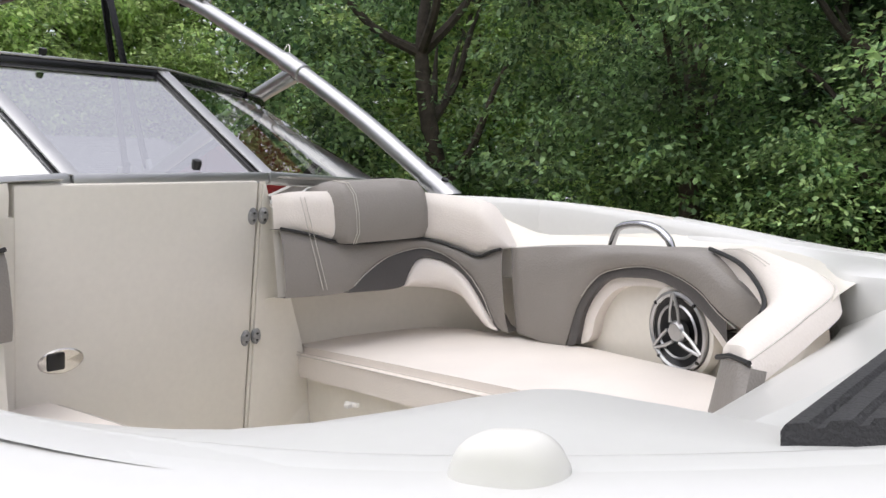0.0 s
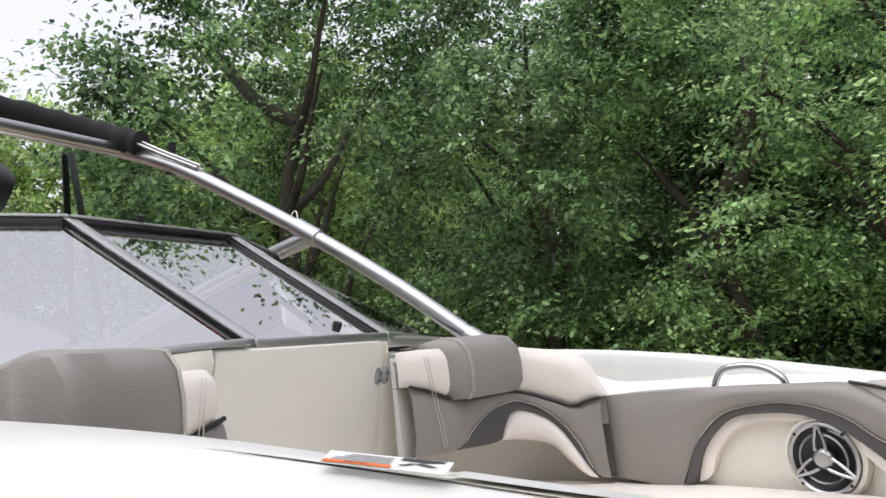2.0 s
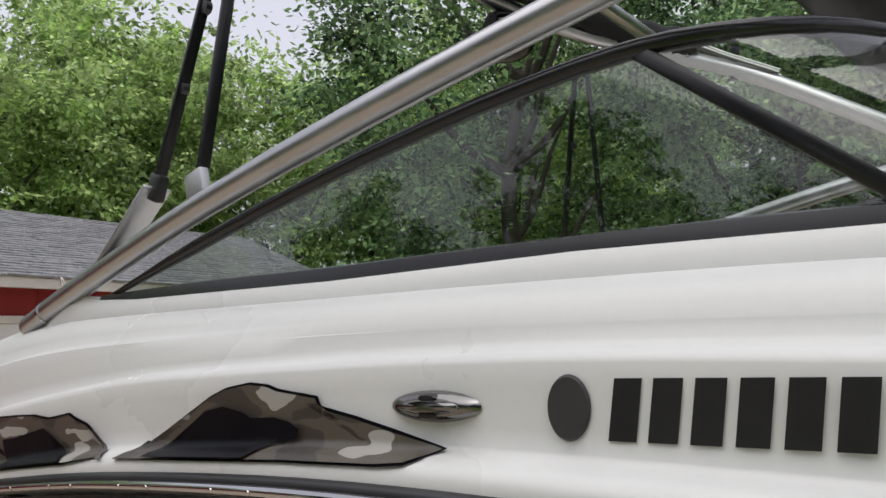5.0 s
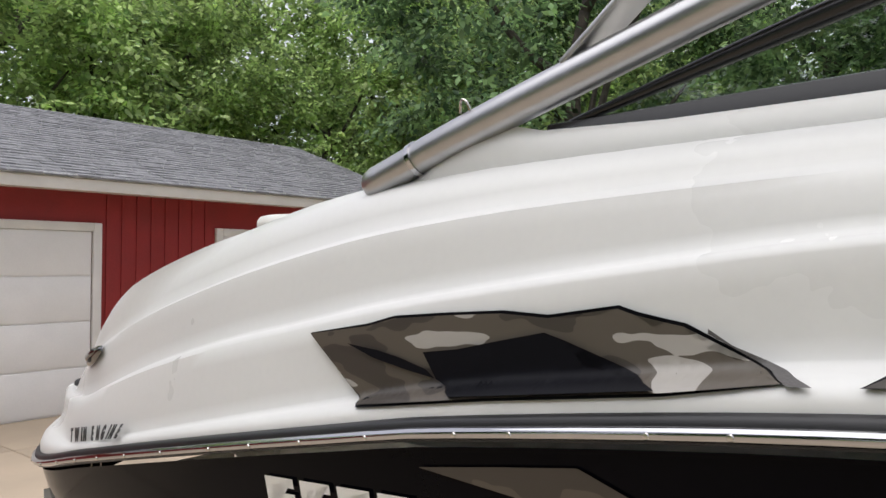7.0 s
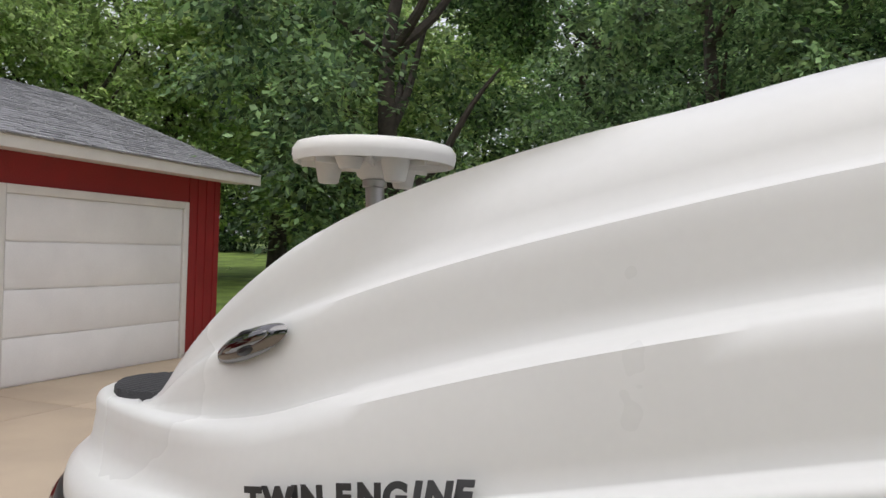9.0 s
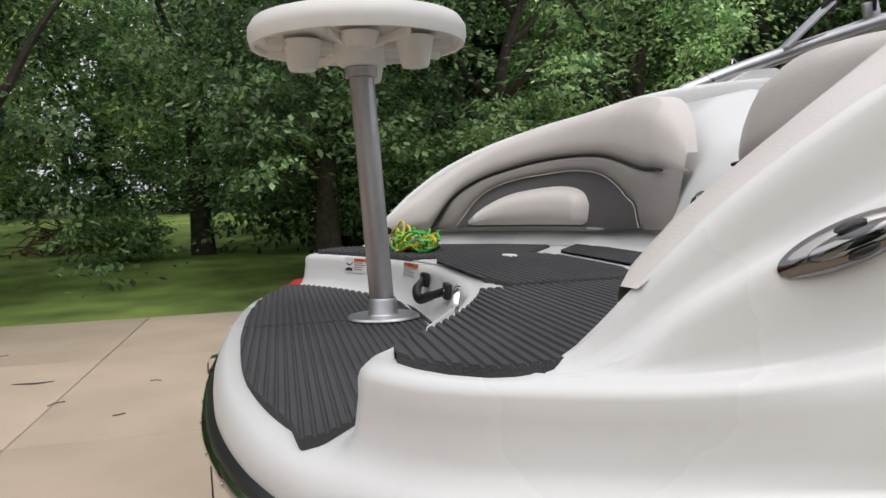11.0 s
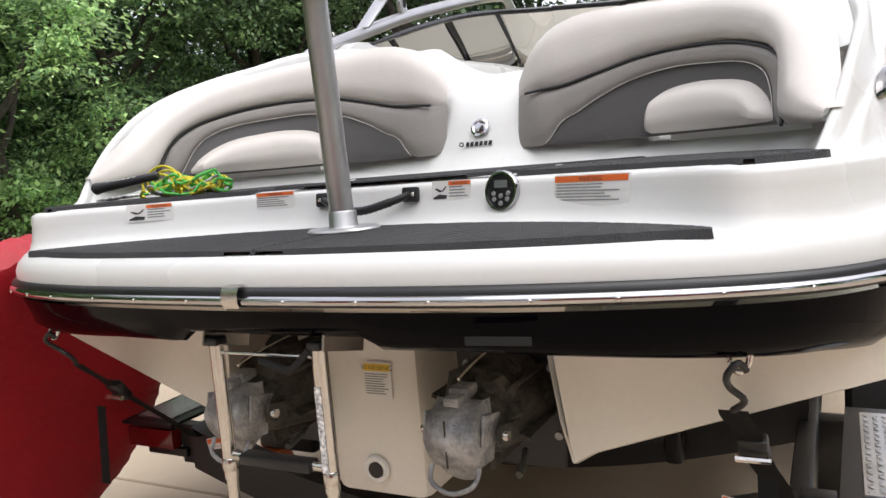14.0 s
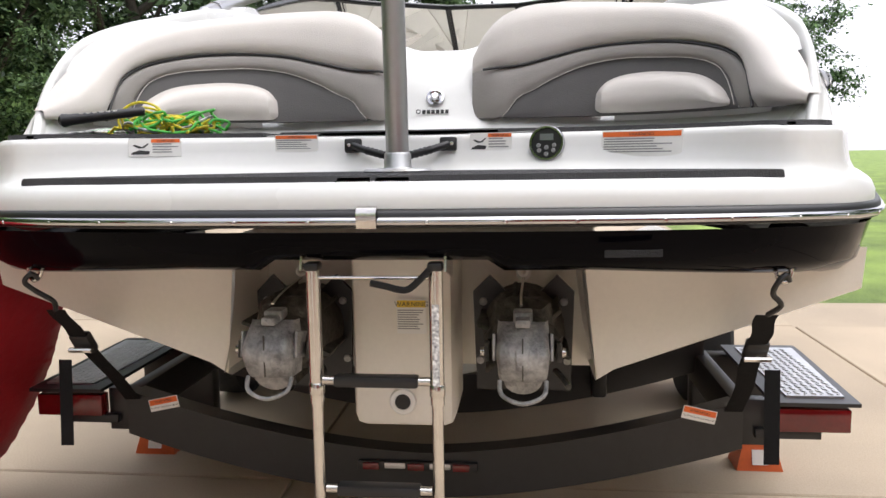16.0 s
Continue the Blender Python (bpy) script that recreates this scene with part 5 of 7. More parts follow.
for s in (-1, 1):
    bm = bmesh.new()
    tube(bm, [side_of(p, s) for p in LEG], 0.034, 18)
    part("front_leg", bm, ALU, tower)
    bm = bmesh.new()
    tube(bm, [side_of(p, s) for p in REAR], 0.035, 20, radii=[0.022, 0.031] + [0.035] * (len(REAR) - 2))
    part("rear_leg", bm, ALU, tower)
    # front foot: a cast shoe that widens onto the gunwale
    bm = bmesh.new()
    d = (LEG[3] - LEG[0]).normalized()
    base = LEG[0]
    rows = []
    for k, (t, r) in enumerate(((-0.085, 0.041), (-0.05, 0.041), (0.0, 0.040), (0.05, 0.039), (0.1, 0.038), (0.108, 0.0365))):
        ring = []
        for a in range(28):
            ang = 2 * math.pi * a / 28
            u = pt(0, 1, 0)
            v = d.cross(u)
            p = base + d * t + u * r * math.cos(ang) + v * r * math.sin(ang)
            ring.append(p)
        rows.append(ring)
    for ring in rows:
        for n_, p in enumerate(ring):
            if p.z < 1.998:
                ring[n_] = p + d * ((1.998 - p.z) / d.z)
    grid(bm, [[side_of(p, s) for p in r] for r in rows], close_v=True)
    part("front_foot", bm, ALU, tower)
    bm = bmesh.new()
    lathe(bm, [(0.0, 0.046), (0.012, 0.045), (0.014, 0.036)], Matrix.Translation(side_of(base + d * 0.03, s)) @ (d.cross(pt(0, 1, 0)) * -1).normalized().to_track_quat("Z", "Y").to_matrix().to_4x4(), 14)
    part("foot_bolt", bm, BLACK, tower)
    bm = bmesh.new()
    lathe(bm, [(0.0, 0.004), (0.9, 0.004), (1.0, 0.0)], pose(5.105, 1.072 * s, 1.996) @ Matrix.Diagonal((0.082, 0.046, 1, 1)), 30)
    part("foot_gasket", bm, BLACK, tower)
    bm = bmesh.new()
    q = [side_of(p, s) for p in REAR]
    d = (q[10] - q[6]).normalized()
    tube(bm, [q[8], q[8] + d * 0.012], 0.0385, 20)
    part("ring", bm, CHROME, tower)
    # knuckle where the legs meet
    bm = bmesh.new()
    k = next(i for i, p in enumerate(LEG) if p.x < 4.36)
    dd = (side_of(LEG[k + 1], s) - side_of(LEG[k - 1], s)).normalized()
    c = side_of(LEG[k], s)
    tube(bm, [c - dd * 0.035, c - dd * 0.03, c + dd * 0.1, c + dd * 0.105], 0.04, 18, radii=[0.036, 0.041, 0.041, 0.036])
    part("knuckle", bm, ALU, tower)
    bm = bmesh.new()
    e = (side_of(REAR[-3], s) - side_of(REAR[-1], s)).normalized()
    tube(bm, [side_of(REAR[-1], s), side_of(REAR[-1], s) + e * 0.12], 0.036, 18)
    part("socket", bm, ALU, tower)
    # folding struts between the rear leg and the arch
    apex = side_of(pt(2.84, 1.0, 3.29), s)
    knee = side_of(pt(2.64, 1.12, 2.33), s)
    bar("lower_plate", side_of(pt(2.41, 1.13, 2.13), s), knee, 0.012, 0.085, SATIN, tower, up=(0, 1, 0))
    bar("strut", knee, apex + pt(-0.03, 0, 0), 0.014, 0.036, BLACKSATIN, tower, up=(0, 1, 0))
    bar("strut", side_of(pt(2.87, 1.13, 2.30), s), apex + pt(0.02, 0, 0), 0.014, 0.036, BLACKSATIN, tower, up=(0, 1, 0))
    part("strut_bracket", boxes(((0.08, 0.03, 0.11), pose(2.87, 1.135 * s, 2.29, 0, -15, 0), 0.008)), SATIN, tower)
    part("strut_hinge", boxes(((0.06, 0.035, 0.08), pose(knee.x, knee.y, knee.z, 0, 20, 0), 0.01)), BLACK, tower)
    for q, r in ((0.55, 0.02), (0.3, 0.016)):
        bm = bmesh.new()
        lathe(bm, [(0, 0.012), (r, 0.01), (r, -0.01), (0, -0.012)], Matrix.Translation(knee.lerp(apex, q)) @ pose(0, 0, 0, 90, 0, 0), 14)
        part("strut_knob", bm, BLACK, tower)
bar("cross_rail", (3.3, -0.96, 3.19), (3.3, 0.96, 3.19), 0.05, 0.05, ALU, tower)
for y in (-0.3, 0.3):
    bar("cross_tie", (3.3, y, 3.2), (2.75, y, 3.385), 0.06, 0.014, ALU, tower)
# furled sunshade along the top
shade = thing("furled_bimini", "black canvas sunshade furled along the tower top", "sunshade")
rng = random.Random(3)
line = smooth_line([(3.4, -1.0, 3.19), (3.1, -0.9, 3.33), (2.85, -0.55, 3.445), (2.76, 0.0, 3.47), (2.85, 0.55, 3.445), (3.1, 0.9, 3.33), (3.42, 1.0, 3.19)], 12)
bm = bmesh.new()
tube(bm, line, 0.06, 16, radii=[0.062 + 0.005 * math.sin(i * 1.7) + rng.uniform(-0.003, 0.003) if 0 < i < len(line) - 1 else 0.03 for i in range(len(line))])
part("canvas_roll", bm, FABRIC, shade)
for k, (dy, dz) in enumerate(((0.0, 0.075), (0.02, 0.055), (-0.02, 0.06))):
    bm = bmesh.new()
    tube(bm, [(3.4, 0.98 + dy, 3.14 + dz), (3.55, 1.01 + dy, 3.05 + dz), (3.75, 1.04 + dy, 2.94 + dz)], 0.008, 8)
    part("frame_pole", bm, ALU, shade)
for p in ((3.1, 0.9, 3.33), (2.8, 0.3, 3.46), (2.8, -0.35, 3.46), (3.56, 1.03, 3.1)):
    bm = bmesh.new()
    tube(bm, [pt(*p) + pt(0, 0, -0.085), pt(*p) + pt(0.01, 0.012, 0.07)], 0.02, 8)
    part("tie_strap", bm, STRAP, shade)


GLOSSBLACK = material("gloss_black_shell", (0.006, 0.006, 0.007), 0.1, var=0.1)


def pod(x, y, z, turn):
    t = thing("tower_speaker", "black bullet-shaped loudspeaker hung under the tower", "loudspeaker", "tower speakers")
    m = pose(x, y, z, 0, 90, turn)
    bm = bmesh.new()
    lathe(bm, [(0.0, -0.15), (0.03, -0.147), (0.065, -0.13), (0.092, -0.095), (0.108, -0.045), (0.114, 0.01), (0.112, 0.05), (0.104, 0.066), (0.097, 0.06)], m, 36)
    part("shell", bm, GLOSSBLACK, t)
    bm = bmesh.new()
    lathe(bm, [(0, 0.03), (0.04, 0.035), (0.097, 0.06)], m, 28)
    part("grille", bm, FABRIC, t)
    part("clamp", boxes(((0.05, 0.05, 0.12), pose(x, y, z + 0.13), 0.01)), BLACK, t)


pod(2.84, -0.62, 3.2, 115)
pod(2.74, 0.46, 3.24, 235)

# ski mirror on an arm
mirror = thing("ski_mirror", "black padded ski mirror on a cast aluminium arm", "mirror")
bm = bmesh.new()
ax = (pt(4.33, -0.31, 2.60) - pt(4.25, -0.70, 2.74)).normalized()
o = pt(4.31, -0.46, 2.64)
line = [o + ax * t for t in (-0.27, -0.262, -0.24, -0.1, 0.1, 0.19, 0.212, 0.22)]
tube(bm, line, 0.08, 24, radii=[0.03, 0.065, 0.08, 0.088, 0.088, 0.08, 0.065, 0.03])
part("housing", bm, BLACK, mirror)
for dz in (0.0, -0.07):
    bm = bmesh.new()
    tube(bm, smooth_line([(4.36, -1.06, 2.64 + dz * 0.6), (4.44, -0.95, 2.69 + dz), (4.49, -0.85, 2.70 + dz), (4.49, -0.72, 2.70 + dz * 0.4)], 6), 0.018, 10)
    part("arm", bm, ALU, mirror)
part("arm_head", boxes(((0.035, 0.14, 0.07), pose(4.49, -0.72, 2.69, -12, 0, 0), 0.012)), ALU, mirror)
bm = bmesh.new()
tube(bm, [(4.485, -0.66, 2.685), (4.45, -0.53, 2.635)], 0.012, 10)
part("rod", bm, ALU, mirror)
bm = bmesh.new()
bmesh.ops.create_uvsphere(bm, u_segments=16, v_segments=10, radius=0.03)
bmesh.ops.transform(bm, matrix=pose(4.41, -0.515, 2.625), verts=bm.verts)
part("ball_mount", bm, SATIN, mirror)

# hooks and small eyes
for s, (x, y, z) in ((1, (4.2, 1.12, 2.69)), (-1, (2.18, 1.165, 2.07)), (1, (2.18, 1.165, 2.07))):
    bm = bmesh.new()
    tube(bm, smooth_line([(x, y * s, z), (x + 0.01, y * s + 0.01 * s, z + 0.022), (x + 0.025, y * s + 0.01 * s, z + 0.015), (x + 0.035, y * s, z - 0.02)], 5), 0.003, 8)
    part("line_hook", bm, STEEL, tower)
bm = bmesh.new()
tube(bm, smooth_line([(4.885, -1.125, 2.012), (4.893, -1.125, 2.013), (4.897, -1.125, 2.026), (4.905, -1.125, 2.030), (4.913, -1.125, 2.026), (4.917, -1.125, 2.013), (4.925, -1.125, 2.012)], 5), 0.003, 8)
part("deck_eye", bm, STEEL, boat)

# ---- table ----
table = thing("pedestal_table", "white round plastic table on an aluminium pedestal post", "table")
bm = bmesh.new()
tube(bm, [(0.435, 0, 1.245), (0.405, 0, 1.86)], 0.031, 28)
part("post", bm, SATIN, table)
bm = bmesh.new()
lathe(bm, [(0.033, 0.05), (0.036, 0.045), (0.037, 0.012), (0.04, 0.008), (0.088, 0.007), (0.093, 0.002), (0.093, 0)], pose(0.435, 0, 1.237), 40)
part("base_plate", bm, SATIN, table)
bm = bmesh.new()
lathe(bm, [(0, 1.985), (0.23, 1.985), (0.255, 1.978), (0.267, 1.96), (0.268, 1.94), (0.262, 1.918), (0.252, 1.918), (0.248, 1.93), (0.15, 1.936), (0.07, 1.925), (0.055, 1.88), (0.045, 1.872), (0, 1.872)], pose(0.402, 0, -0.006), 56)
part("tabletop", bm, WHITEPLASTIC, table)
bm = bmesh.new()
lathe(bm, [(0.033, 0), (0.04, 0.002), (0.04, 0.025), (0.034, 0.027)], pose(0.405, 0, 1.838), 28)
part("collar", bm, SATIN, table)
for k, (r, a) in enumerate(((0.15, 75), (0.15, 200), (0.16, 320), (0.15, 265))):
    bm = bmesh.new()
    h = 0.07 if k < 3 else 0.035
    lathe(bm, [(0, -h), (0.03, -h), (0.034, -h + 0.006), (0.047, 0.0)], pose(0.402 + r * math.cos(radians(a)), r * math.sin(radians(a)), 1.918), 20)
    part("cup_pocket", bm, WHITEPLASTIC, table)
for k in range(8):
    a = radians(22 + 45 * k)
    bm = boxes(((0.17, 0.012, 0.02), pose(0.402 + 0.155 * math.cos(a), 0.155 * math.sin(a), 1.91, 0, 0, math.degrees(a)), 0.003))
    part("rib", bm, WHITEPLASTIC, table)

# ---- rail screws and centre clip ----
bm = bmesh.new()
rows = [[pt(0.008 - dx, y, 1.163 + dz) for dx, dz in ((-0.02, 0.008), (0.0, 0.005), (0.008, -0.008), (0.008, -0.028), (0.002, -0.04), (-0.02, -0.043))] for y in (-0.022, 0.0, 0.022)]
grid(bm, rows)
part("rail_clip", bm, STEEL, boat, "steel joint clip on the rub rail")
bm = bmesh.new()
lathe(bm, [(0, 0.003), (0.004, 0.0025), (0.0055, 0)], None, 10)
screw_me = mesh_of(bm, "rail_screw", STEEL)
acc, nxt = 0.0, 0.11
for i in range(1, len(rail) - 1):
    acc += (rail[i] - rail[i - 1]).length
    if acc > nxt:
        nxt += 0.165
        for s in (-1, 1):
            o = new("rail_screw", screw_me)
            o.parent = boat
            n = side_of(rail_out[i], s)
            p = side_of(rail[i], s) + n * 0.0245 + pt(0, 0, -0.026)
            o.matrix_world = Matrix.Translation(p) @ n.to_track_quat("Z", "Y").to_matrix().to_4x4()

# ---- graphics on the starboard side ----
CAMO = bpy.data.materials.new("camouflage_vinyl")
CAMO.use_nodes = True
cn, cl, cb = nodes_of(CAMO)
co, mapn, nz, rp = cn.new("ShaderNodeTexCoord"), cn.new("ShaderNodeMapping"), cn.new("ShaderNodeTexNoise"), cn.new("ShaderNodeValToRGB")
mapn.inputs["Scale"].default_value = (6.5, 1.0, 19.0)
nz.inputs["Scale"].default_value, nz.inputs["Detail"].default_value = 1.0, 1.5
cl.new(co.outputs["Object"], mapn.inputs[0])
cl.new(mapn.outputs[0], nz.inputs["Vector"])
cl.new(nz.outputs[0], rp.inputs[0])
rp.color_ramp.interpolation = "CONSTANT"
rp.color_ramp.elements[0].color = (0.045, 0.037, 0.030, 1)
rp.color_ramp.elements[1].position, rp.color_ramp.elements[1].color = 0.46, (0.085, 0.071, 0.055, 1)
e = rp.color_ramp.elements.new(0.62)
e.color = (0.34, 0.32, 0.29, 1)
cl.new(rp.outputs[0], cb.inputs["Base Color"])
cb.inputs["Roughness"].default_value, cb.inputs["Coat Weight"].default_value = 0.4, 0.0


def hull_graphic(name, outline, mat, proud, surf, label="", step=0.012, parent=None):
    """A vinyl cut to an outline in x and z, laid on the side."""
    bm = bmesh.new()
    vs = [bm.verts.new((x, 0, z)) for x, z in outline]
    f = bm.faces.new(vs)
    bmesh.ops.triangulate(bm, faces=[f])
    for _ in range(9):
        long = [e for e in bm.edges if e.calc_length() > step]
        if not long:
            break
        bmesh.ops.subdivide_edges(bm, edges=long, cuts=1)
        bmesh.ops.triangulate(bm, faces=bm.faces[:])
    for v in bm.verts:
        v.co.y = -(surf(v.co.x, v.co.z) + proud)
    return part(name, bm, mat, parent or boat, label)


def grow(outline, d):
    out = []
    n = len(outline)
    area = sum(outline[i][0] * outline[(i + 1) % n][1] - outline[(i + 1) % n][0] * outline[i][1] for i in range(n))
    sg = 1 if area > 0 else -1
    for i in range(n):
        a, b, c = Vector(outline[i - 1]), Vector(outline[i]), Vector(outline[(i + 1) % n])
        n1, n2 = (b - a).normalized(), (c - b).normalized()
        m = Vector((n1.y + n2.y, -n1.x - n2.x)) * sg
        m = m.normalized() * d if m.length > 1e-6 else Vector((0, 0))
        out.append((b.x + m.x, b.y + m.y))
    return out


D1 = [(1.923, 1.629), (2.083, 1.653), (2.15, 1.671), (2.265, 1.682), (2.393, 1.692), (2.48, 1.689), (2.561, 1.696), (2.6, 1.709), (2.628, 1.701), (2.656, 1.685), (2.674, 1.693), (2.7, 1.689), (2.709, 1.68), (2.735, 1.661), (2.84, 1.63), (2.691, 1.603), (2.395, 1.561), (2.1, 1.513), (2.063, 1.53), (2.043, 1.563)]
D1B = [(2.233, 1.617), (2.31, 1.628), (2.394, 1.648), (2.48, 1.667), (2.515, 1.658), (2.541, 1.64), (2.551, 1.623), (2.619, 1.621), (2.683, 1.606), (2.5, 1.58), (2.326, 1.555), (2.266, 1.573), (2.25, 1.597)]
D1T = [(2.041, 1.618), (2.12, 1.612), (2.178, 1.603), (2.24, 1.588), (2.262, 1.574), (2.2, 1.582), (2.111, 1.597)]
D1S = [(2.735, 1.688), (2.768, 1.668), (2.878, 1.63), (2.848, 1.628), (2.735, 1.681)]
D2 = [(2.932, 1.636), (2.992, 1.67), (3.039, 1.669), (3.083, 1.69), (3.173, 1.746), (3.228, 1.78), (3.281, 1.799), (3.358, 1.812), (3.416, 1.81), (3.446, 1.803), (3.558, 1.795), (3.564, 1.787), (3.529, 1.786), (3.536, 1.782), (3.662, 1.765), (3.755, 1.749), (3.861, 1.733), (3.811, 1.712), (3.753, 1.705), (3.522, 1.69), (3.258, 1.667)]
D2B = [(3.058, 1.652), (3.137, 1.689), (3.184, 1.722), (3.228, 1.754), (3.29, 1.767), (3.357, 1.759), (3.384, 1.75), (3.453, 1.756), (3.497, 1.751), (3.527, 1.739), (3.523, 1.723), (3.472, 1.713), (3.452, 1.705), (3.422, 1.685)]
for nm, o1, b1 in (("camo_graphic", D1, D1B), ("camo_graphic", D2, D2B)):
    hull_graphic("graphic_outline", grow(o1, 0.005), PATCHBLACK, 0.007, side_y)
    hull_graphic(nm, o1, CAMO, 0.012, side_y, "grey and brown camouflage graphic")
    hull_graphic("graphic_shadow", b1, PATCHBLACK, 0.020, side_y)
hull_graphic("graphic_shadow", D1T, PATCHBLACK, 0.0185, side_y)
hull_graphic("graphic_sliver", D1S, VINYL_D, 0.0130, side_y)


def hull_y(x, z):
    i = int(np.searchsorted([p.x for p in rail], x))
    p = rail[min(i, len(rail) - 1)]
    zr = hermite(RAIL_Z, x)
    depth, flare = hull_drop(x, 1.0)
    half = float(np.interp(x, [q.x for q in rail[:-1]], [q.y for q in rail[:-1]]))
    return half - float(np.interp(zr - z, [0.05, 0.05 + depth * 0.3, 0.05 + depth * 0.75, 0.05 + depth], [0.005, 0.012 + flare * 0.2, 0.02 + flare * 0.6, 0.05 + flare]))


hull_graphic("camo_graphic", [(2.25, 1.425), (2.42, 1.455), (2.56, 1.478), (2.66, 1.44), (2.72, 1.36), (2.62, 1.33), (2.5, 1.35), (2.45, 1.41)], CAMO, 0.005, hull_y)
hull_graphic("camo_graphic", [(3.24, 1.563), (3.46, 1.582), (3.7, 1.575), (3.62, 1.53), (3.3, 1.45), (3.12, 1.44), (3.14, 1.49), (3.18, 1.53)], CAMO, 0.005, hull_y)
# model mark on the black side, as plain shapes
for k in range(4):
    x0 = 1.83 + k * 0.105
    z0 = 1.335 + k * 0.008
    hull_graphic("model_mark", [(x0, z0), (x0 + 0.085, z0 + 0.006), (x0 + 0.085, z0 - 0.014), (x0 + 0.02, z0 - 0.019), (x0 + 0.02, z0 - 0.09), (x0, z0 - 0.095)], PAPER, 0.006, hull_y)
    hull_graphic("model_mark", [(x0 + 0.035, z0 - 0.03), (x0 + 0.085, z0 - 0.026), (x0 + 0.085, z0 - 0.09), (x0 + 0.065, z0 - 0.092), (x0 + 0.065, z0 - 0.044), (x0 + 0.035, z0 - 0.048)], PAPER, 0.006, hull_y)


def words(body, size, m, mat, parent, shear=0.0, bold=0.0):
    cu = bpy.data.curves.new("lettering", "FONT")
    cu.body, cu.size, cu.shear, cu.extrude, cu.offset = body, size, shear, 0.0008, bold
    cu.materials.append(mat)
    o = new("lettering", cu)
    o.parent = parent
    o.matrix_world = m
    return o


SIDE_S = Matrix(((1, 0, 0, 0), (0, 0, -1, 0), (0, 1, 0, 0), (0, 0, 0, 1)))


def on_side(x, z, tilt=0.0, low=-0.02, high=0.03):
    """A pose lying on the starboard side: x forward, y up."""
    dy = (side_y(x + 0.05, z) - side_y(x - 0.05, z)) / 0.1
    lean = -math.degrees(math.atan((side_y(x, z + low) - side_y(x, z + high)) / (high - low)))
    return pose(x, -(side_y(x, z) + 0.003), z, 0, 0, math.degrees(math.atan(-dy))) @ SIDE_S @ pose(0, 0, 0, lean, 0, tilt)


for ch, u in zip("TWINENGINE", (0, 0.029, 0.071, 0.085, 0.135, 0.164, 0.199, 0.237, 0.252, 0.287)):
    words(ch, 0.05, on_side(0.866 + u * 1.16, 1.247 + u * 0.225, 11, 0.0, 0.034) @ pose(0, 0, 0.008) @ Matrix.Diagonal((1.16, 1, 1, 1)), INK, boat, bold=0.0026)
letter_bars("maker_mark", 6, on_side(4.135, 1.765, 2.0, 0.0, 0.083), 0.335, 0.083, INK, boat, "black raised maker's mark", slant=0.012)
bm = bmesh.new()
lathe(bm, [(0.0, 0.005), (0.042, 0.005), (0.046, 0.0)], on_side(4.075, 1.806) @ Matrix.Diagonal((0.75, 1, 1, 1)), 28)
part("maker_roundel", bm, INK, boat)


def oval_fitting(m, mat, name, length, height, deep, label):
    """A pull-up cleat: a domed oval with a waisted bar."""
    t = thing(name, label, "cleat", "side cleats")
    bm = bmesh.new()
    lathe(bm, [(0, deep), (0.55, deep * 0.95), (0.85, deep * 0.6), (1.0, 0.0)], m @ Matrix.Diagonal((length / 2, height / 2, 1, 1)), 32)
    part("base", bm, mat, t)
    bm = bmesh.new()
    lathe(bm, [(0, deep * 1.45), (0.6, deep * 1.4), (0.9, deep * 1.0), (1.0, 0.0)], m @ Matrix.Diagonal((length * 0.36, height * 0.28, 1, 1)), 28)
    part("bar", bm, mat, t)
    for e in (-1, 1):
        bm = bmesh.new()
        lathe(bm, [(0, deep * 1.2), (0.6, deep * 1.1), (1.0, deep * 0.6)], m @ pose(0, e * height * 0.27, 0) @ Matrix.Diagonal((length * 0.14, height * 0.16, 1, 1)), 16)
        part("finger_recess", bm, BLACK, t)
    return t


oval_fitting(on_side(0.79, 1.478, 21), SHADECHROME, "side_cleat", 0.172, 0.05, 0.016, "polished chrome oval cleat on the stern quarter")
oval_fitting(on_side(3.833, 1.795, 2), SHADECHROME, "side_cleat", 0.185, 0.05, 0.02, "polished chrome oval cleat on the boat's side")
filler = thing("fuel_filler", "cream oval filler plate with dark openings", "filler cap")
m = on_side(5.075, 1.80)
bm = bmesh.new()
lathe(bm, [(0, 0.006), (0.9, 0.006), (1.0, 0.0)], m @ Matrix.Diagonal((0.098, 0.052, 1, 1)), 36)
part("plate", bm, FILLER, filler)
bm = bmesh.new()
lathe(bm, [(0, 0.009), (0.038, 0.008), (0.044, 0.004)], m, 28)
part("ring", bm, FILLER, filler)
for e in (-1, 1):
    bm = bmesh.new()
    lathe(bm, [(0, 0.0105), (1.0, 0.0095)], m @ pose(0.02 * e, 0.0, 0, 0, 0, 10 * e) @ Matrix.Diagonal((0.011, 0.03, 1, 1)), 16)
    part("opening", bm, BLACK, filler)
    bm = bmesh.new()
    lathe(bm, [(0, 0.009), (0.006, 0.008), (0.007, 0.006)], m @ pose(0.078 * e, -0.005, 0), 12)
    part("screw", bm, STEEL, filler)

